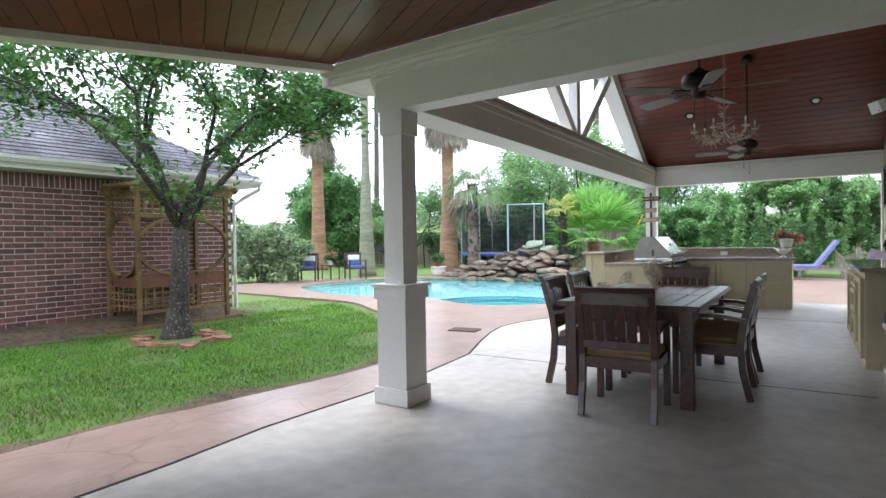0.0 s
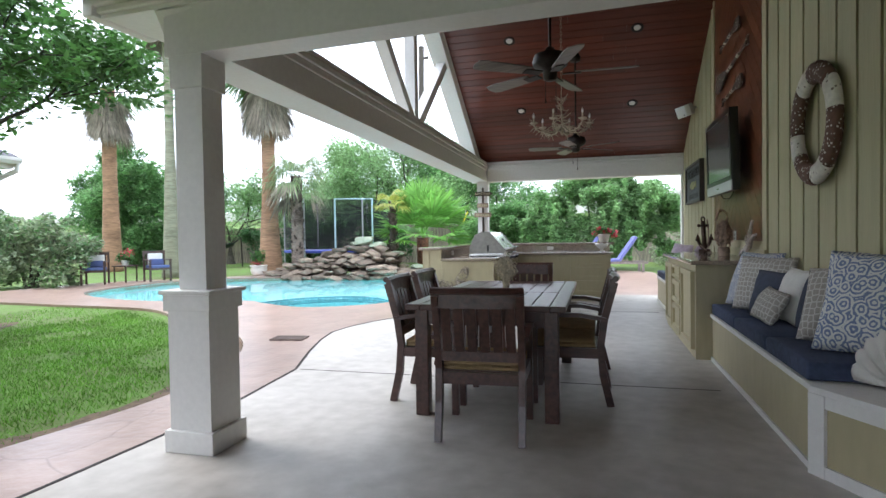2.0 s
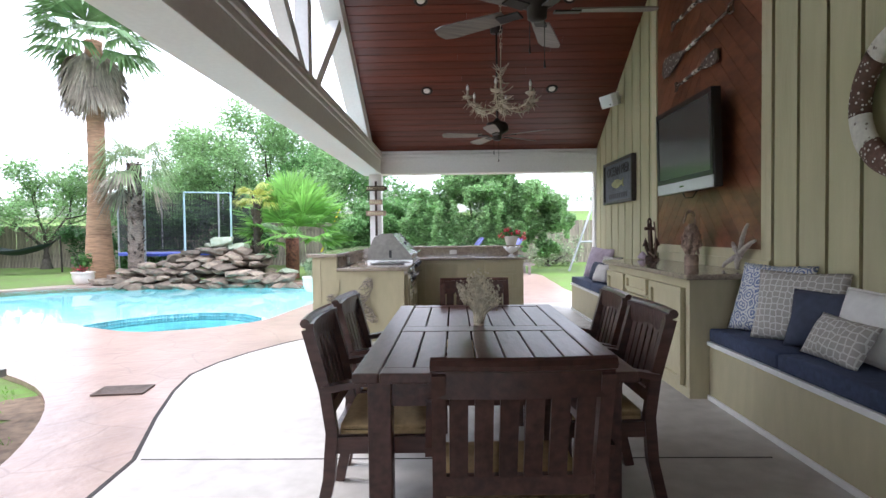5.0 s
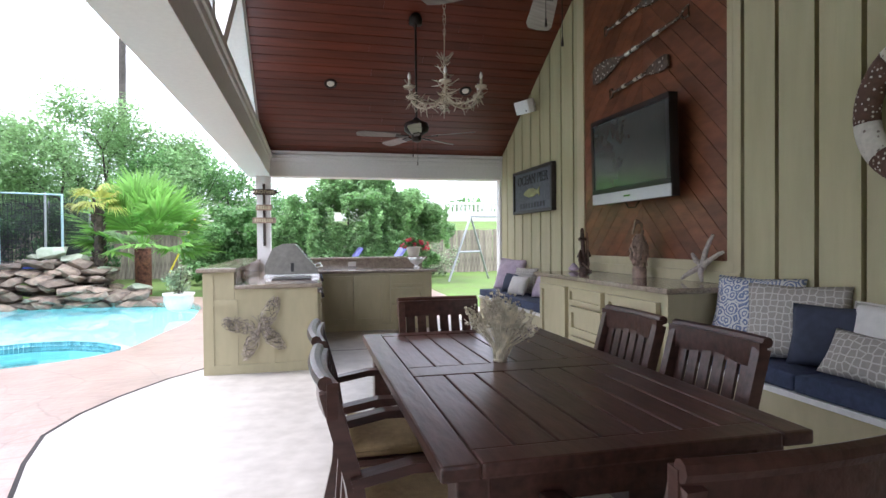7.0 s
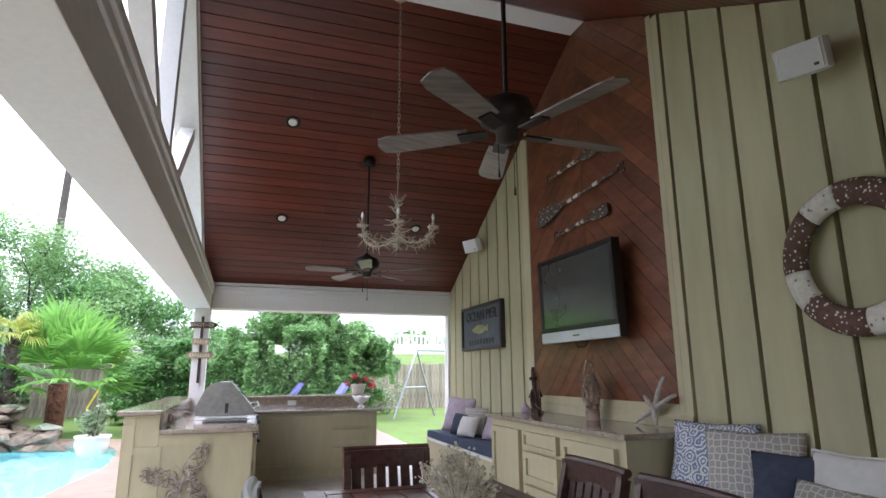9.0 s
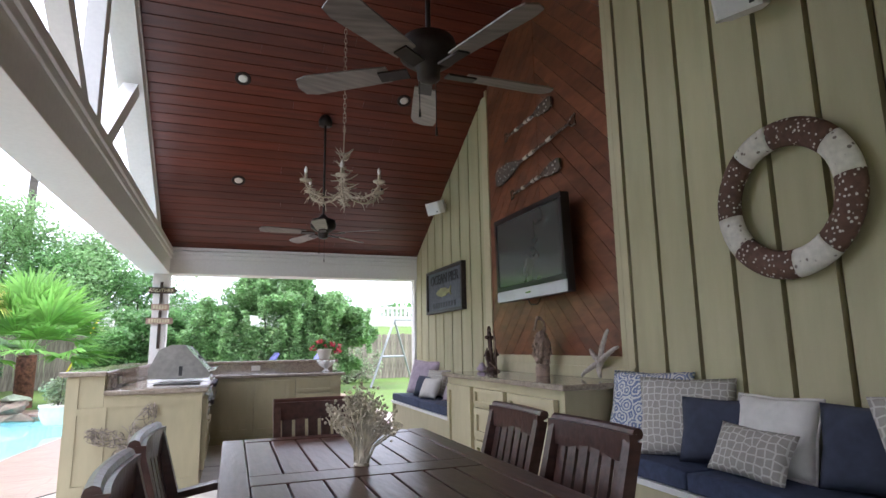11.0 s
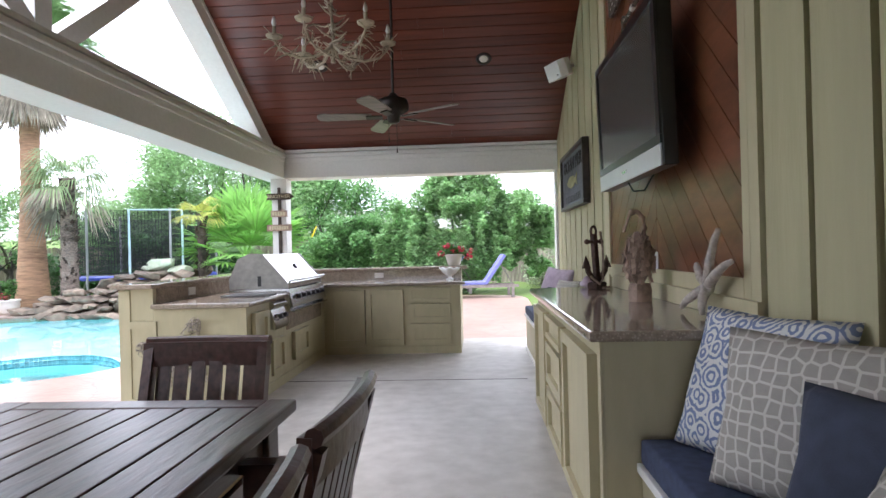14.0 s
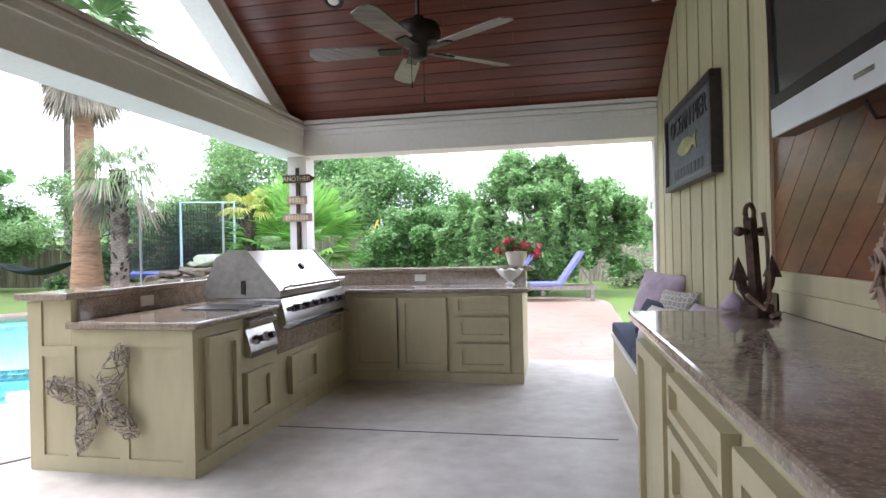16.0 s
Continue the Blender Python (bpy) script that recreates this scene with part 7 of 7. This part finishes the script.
trm = thing("trampoline", "round trampoline with blue pad and dark safety net", "trampoline", pose(-7.35, 22.2, -0.06))
bm = bmesh.new()
N = 40
for r0, r1, z in ((1.75, 2.1, 0.82),):
    a = [bm.verts.new((r0 * math.cos(k * math.tau / N), r0 * math.sin(k * math.tau / N), z)) for k in range(N)]
    b = [bm.verts.new((r1 * math.cos(k * math.tau / N), r1 * math.sin(k * math.tau / N), z - 0.04)) for k in range(N)]
    c = [bm.verts.new((r1 * math.cos(k * math.tau / N), r1 * math.sin(k * math.tau / N), z - 0.12)) for k in range(N)]
    for k in range(N):
        bm.faces.new((a[k], b[k], b[(k + 1) % N], a[(k + 1) % N]))
        bm.faces.new((b[k], c[k], c[(k + 1) % N], b[(k + 1) % N]))
part("pad", bm, TRAMP_BLUE, trm, "blue spring pad")
bm = bmesh.new()
bm.faces.new([bm.verts.new((1.76 * math.cos(k * math.tau / N), 1.76 * math.sin(k * math.tau / N), 0.8)) for k in range(N)])
part("jump_mat", bm, BLACK, trm)
for k in range(6):
    a = k * math.tau / 6 + 0.35
    c, s = math.cos(a) * 2.1, math.sin(a) * 2.1
    bm = bmesh.new()
    rod(bm, (c, s, 0), (c, s, 2.7), 0.032, seg=8)
    part("net_pole", bm, GALV, trm)
    bm = bmesh.new()
    a2 = a + math.tau / 6
    tube(bm, [(c, s, 0.02), ((c + math.cos(a2) * 2.1) / 2, (s + math.sin(a2) * 2.1) / 2, 0.02), (math.cos(a2) * 2.1, math.sin(a2) * 2.1, 0.75)], 0.025, 6)
    part("leg", bm, GALV, trm)
vv, ff = [], []
M = 150
for k in range(M):
    a = k * math.tau / M
    for z0, z1, w in ((0.85, 2.6, 0.006),):
        n = len(vv)
        c, s, tc, ts = math.cos(a) * 2.05, math.sin(a) * 2.05, -math.sin(a) * w, math.cos(a) * w
        vv += [(c - tc, s - ts, z0), (c + tc, s + ts, z0), (c + tc, s + ts, z1), (c - tc, s - ts, z1)]
        ff.append((n, n + 1, n + 2, n + 3))
for j in range(50):
    z = 0.9 + j * 0.035
    for k in range(M):
        a, a2 = k * math.tau / M, (k + 1) * math.tau / M
        n = len(vv)
        vv += [(2.05 * math.cos(a), 2.05 * math.sin(a), z), (2.05 * math.cos(a2), 2.05 * math.sin(a2), z), (2.05 * math.cos(a2), 2.05 * math.sin(a2), z + 0.011), (2.05 * math.cos(a), 2.05 * math.sin(a), z + 0.011)]
        ff.append((n, n + 1, n + 2, n + 3))
quads("safety_net", vv, ff, NET, trm)
bm = bmesh.new()
tube(bm, [(0.9, -2.15, 0.8), (0.9, -2.15, 2.62), (2.1, -1.6, 2.62), (2.1, -1.6, 0.8)], 0.034, 8)
part("gate_frame", bm, material("pale_blue_foam", (0.45, 0.62, 0.70), 0.6, vary=0.05, bump=0), trm, "pale blue foam-covered gate frame")
hm = thing("hammock", "dark green fabric hammock hung between trees", "hammock", pose(-14.05, 23.0, 0))
bm = bmesh.new()
rows = []
for i in range(13):
    u = i / 12 * 2 - 1
    w = 0.55 * (1 - u * u) ** 0.6 + 0.02
    rows.append([bm.verts.new((u * 1.4, v * w, 0.62 + 0.42 * u * u + 0.3 * v * v * w)) for v in (-1, -0.5, 0, 0.5, 1)])
for a, b in zip(rows, rows[1:]):
    for k in range(4):
        bm.faces.new((a[k], b[k], b[k + 1], a[k + 1]))
hb = part("sling", bm, material("hammock_cloth", (0.015, 0.03, 0.028), 0.9, vary=0.1), hm, smooth=True)
sd = hb.modifiers.new("thick", "SOLIDIFY")
sd.thickness = 0.012
for s in (-1, 1):
    bm = bmesh.new()
    tube(bm, [(s * 1.4, 0, 1.04), (s * 1.7, 0, 1.25), (s * 1.75, 0, 0.0)], 0.03, 6)
    part("stand_pole", bm, IRON, hm)

# ---- pots, patio chairs, loungers ----
def planter(x, y, seed, flowers=False):
    p = thing("planter_pot", "round white glazed pot with a leafy shrub by the pool", "potted plant", pose(x, y, -0.012) @ Matrix.Diagonal((0.82, 0.82, 0.82, 1)), "pool pots")
    bm = bmesh.new()
    lathe(bm, [(0.22, 0.0), (0.27, 0.05), (0.33, 0.22), (0.32, 0.34), (0.35, 0.36), (0.35, 0.4), (0.31, 0.4), (0.29, 0.34)], 24)
    part("pot", bm, POT_W, p, smooth=True)
    rng = random.Random(seed)
    bm = bmesh.new()
    for k in range(7):
        a = rng.uniform(0, math.tau)
        tube(bm, [(0, 0, 0.3), (0.12 * math.cos(a), 0.12 * math.sin(a), 0.6), (0.25 * math.cos(a), 0.25 * math.sin(a), rng.uniform(0.75, 1.0))], 0.01, 5)
    part("stem", bm, BARK, p)
    leaf_cloud("foliage", [(0, 0, 0.6, 0.28), (0.1, 0, 0.85, 0.22), (-0.15, 0, 0.75, 0.22)], 700, 0.06, LEAF_P if not flowers else LEAF, p, rng)
    if flowers:
        leaf_cloud("blossoms", [(0.1, -0.2, 0.5, 0.16), (-0.15, -0.2, 0.48, 0.12)], 120, 0.04, FLOWER, p, rng, 1.0, 1.1)
    return p


planter(-1.42, 15.6, 71)
planter(-8.3, 18.1, 72, True)

CH_BROWN = material("brown_wicker", (0.07, 0.04, 0.03), 0.6, vary=0.3, grain=25, bump=0.3)
CUSH_BLUE = material("cushion_blue", (0.09, 0.12, 0.26), 0.9, vary=0.1, grain=20, bump=0.1)


def pool_chair(m):
    c = thing("pool_armchair", "dark brown armchair with blue cushions and a white pillow", "chair", m, "pool chairs")
    for x in (-0.28, 0.28):
        for y in (-0.26, 0.28):
            part("leg", box(x - 0.025, x + 0.025, y - 0.025, y + 0.025, 0, 0.62 if y > 0 else 0.9, bevel=0.004), CH_BROWN, c)
        part("armrest", box(x - 0.035, x + 0.035, -0.28, 0.32, 0.621, 0.65, bevel=0.006), CH_BROWN, c)
    part("seat", box(-0.255, 0.255, -0.24, 0.3, 0.34, 0.4), CH_BROWN, c)
    part("back_top", box(-0.255, 0.255, -0.28, -0.25, 0.8, 0.9), CH_BROWN, c)
    for i in range(5):
        part("back_slat", box(-0.22 + i * 0.1, -0.18 + i * 0.1, -0.275, -0.255, 0.4, 0.8), CH_BROWN, c)
    part("seat_cushion", box(-0.25, 0.25, -0.22, 0.3, 0.402, 0.48, bevel=0.02), CUSH_BLUE, c, "blue seat cushion")
    part("pillow", box(-0.2, 0.2, -0.22, -0.12, 0.485, 0.82, bevel=0.03), PLAIN_WHITE, c, "white pillow")
    part("lumbar", box(-0.2, 0.2, -0.11, -0.03, 0.485, 0.66, bevel=0.03), CUSH_BLUE, c, "blue lumbar pillow")
    return c


pc = pool_chair(pose(-11.0, 14.3, -0.012, 0, 0, 215))
copy_thing(pc, pose(-10.0, 15.5, -0.012, 0, 0, 240))
st = thing("side_table", "small dark metal side table between the pool chairs", "table", pose(-10.75, 15.1, -0.012))
part("top", box(-0.25, 0.25, -0.25, 0.25, 0.46, 0.49, bevel=0.005), CH_BROWN, st)
for x in (-0.2, 0.2):
    for y in (-0.2, 0.2):
        part("leg", box(x - 0.015, x + 0.015, y - 0.015, y + 0.015, 0, 0.458), CH_BROWN, st)
fl = thing("flower_pot", "small pot of red flowers on the side table", "potted plant", pose(-10.75, 15.1, 0.48))
bm = bmesh.new()
lathe(bm, [(0.08, 0), (0.12, 0.15), (0.11, 0.15)], 16)
part("pot", bm, POT_W, fl)
rng = random.Random(83)
leaf_cloud("foliage", [(0, 0, 0.25, 0.22), (0.2, 0, 0.2, 0.15), (-0.2, 0, 0.2, 0.15)], 300, 0.06, LEAF, fl, rng)
leaf_cloud("blossoms", [(0.1, 0, 0.35, 0.2), (-0.15, 0.1, 0.3, 0.15)], 90, 0.05, FLOWER, fl, rng, 1.0, 1.1)

TEAK = material("grey_teak", (0.22, 0.19, 0.17), 0.8, vary=0.2, grain=14, bump=0.2)


def lounger(m):
    l = thing("sun_lounger", "grey sun lounger with blue cushion and raised backrest", "sun lounger", m, "sun loungers")
    for y in (-0.33, 0.33):
        part("side_rail", box(-1.0, 1.0, y - 0.025, y + 0.025, 0.26, 0.33), TEAK, l)
        for x in (-0.85, 0.85):
            part("leg", box(x - 0.035, x + 0.035, y - 0.03, y + 0.03, 0, 0.258), TEAK, l)
    for i in range(6):
        part("slat", box(-0.95 + i * 0.2, -0.85 + i * 0.2, -0.3, 0.3, 0.305, 0.325), TEAK, l)
    part("mattress", box(-0.98, 0.2, -0.31, 0.31, 0.332, 0.41, bevel=0.02), BLUE_SLING, l)
    bm = bmesh.new()
    bm_box(bm, 0.0, 0.88, -0.31, 0.31, 0.0, 0.08, Matrix.Translation((0.2, 0, 0.34)) @ Matrix.Rotation(radians(-55), 4, "Y"), 0.02)
    part("back_cushion", bm, BLUE_SLING, l)
    bm = bmesh.new()
    bar(bm, (0.62, 0.2, 0.85), (0.92, 0.2, 0.33), 0.03, 0.03)
    part("back_prop", bm, TEAK, l)
    return l


lg = lounger(pose(3.0, 20.0, -0.012, 0, 0, 6))
copy_thing(lg, pose(1.9, 21.3, -0.012, 0, 0, 6))

# ---- grass ----
rs = np.random.RandomState(5)
count = 120000
gx, gy2 = rs.uniform(-7.5, -0.75, count), rs.uniform(1.2, 10.5, count)
edge_x = np.interp(gy2, [1.2, 2.2, 3.6, 5.2, 6.5, 7.8, 9.0, 9.9, 10.6], [-1.16, -1.16, -0.98, -0.78, -1.05, -1.98, -3.9, -5.4, -9.5])
bare = np.array([noise.noise(Vector((a * 0.8, b * 0.8, 3.0))) for a, b in zip(gx, gy2)])
keep = (gx < edge_x) & ((bare < 0.28) | (rs.uniform(0, 1, count) < 0.35)) & (np.hypot(gx + 4.4, gy2 - 5.45) > 0.55 + 0.4 * rs.uniform(0, 1, count)) & ~((gx < -5.6) & (rs.uniform(0, 1, count) < 0.75))
near = np.clip((edge_x - gx) / 0.55, 0.0, 1) ** 1.3
keep &= rs.uniform(0, 1, count) < near
gx, gy2 = gx[keep], gy2[keep]
n = len(gx)
ang, ht, wd = rs.uniform(0, np.pi, n), rs.uniform(0.02, 0.046, n), rs.uniform(0.003, 0.006, n)
lx, ly = rs.normal(0, 0.02, n), rs.normal(0, 0.02, n)
co = np.zeros((n, 3, 3))
co[:, 0] = np.stack([gx - wd * np.cos(ang), gy2 - wd * np.sin(ang), np.full(n, -0.062)], 1)
co[:, 1] = np.stack([gx + wd * np.cos(ang), gy2 + wd * np.sin(ang), np.full(n, -0.062)], 1)
co[:, 2] = np.stack([gx + lx, gy2 + ly, -0.06 + ht], 1)
grass = quads("grass", co.reshape(-1, 3).tolist(), np.arange(n * 3).reshape(-1, 3).tolist(), GRASS)
tagged(grass, "short green lawn grass with thin patches", "grass", kind="stuff")
soil = part("soil_patch", prism(bmesh.new(), spline([(-6.48, 2.0), (-5.9, 3.0), (-5.6, 4.4), (-5.3, 5.4), (-5.2, 6.6), (-5.8, 7.8), (-6.48, 8.0)], 5), -0.07, -0.052), SOIL)
tagged(soil, "bare brown soil strip along the house wall", kind="structure")

# worn bare edge of the lawn along the stone path
rng = random.Random(88)
EDGE = [(-1.13, -3.5 + 0.2 * k) for k in range(28)] + spline([(-1.13, -3.5), (-1.14, 2.2), (-0.95, 3.6), (-0.72, 5.2), (-1.0, 6.5), (-1.9, 7.8), (-3.4, 8.75)], 14)[14:70]
bm = bmesh.new()
rows = []
for i, (x, y) in enumerate(EDGE):
    w = 0.16 + 0.55 * abs(noise.noise(Vector((x * 1.4, y * 1.4, 3)))) + rng.uniform(0, 0.1)
    slant = max(0.0, (y - 5.2) / 3.5)
    rows.append([bm.verts.new((x + 0.06, y - 0.05 * slant, -0.052)), bm.verts.new((x - w * (1 - 0.5 * slant), y - w * slant, -0.052))])
for a, b in zip(rows, rows[1:]):
    bm.faces.new((a[0], b[0], b[1], a[1]))
bmesh.ops.recalc_face_normals(bm, faces=bm.faces)
structure("ground_soil_edge", bm, SOIL, "thin bare soil along the lawn edge")
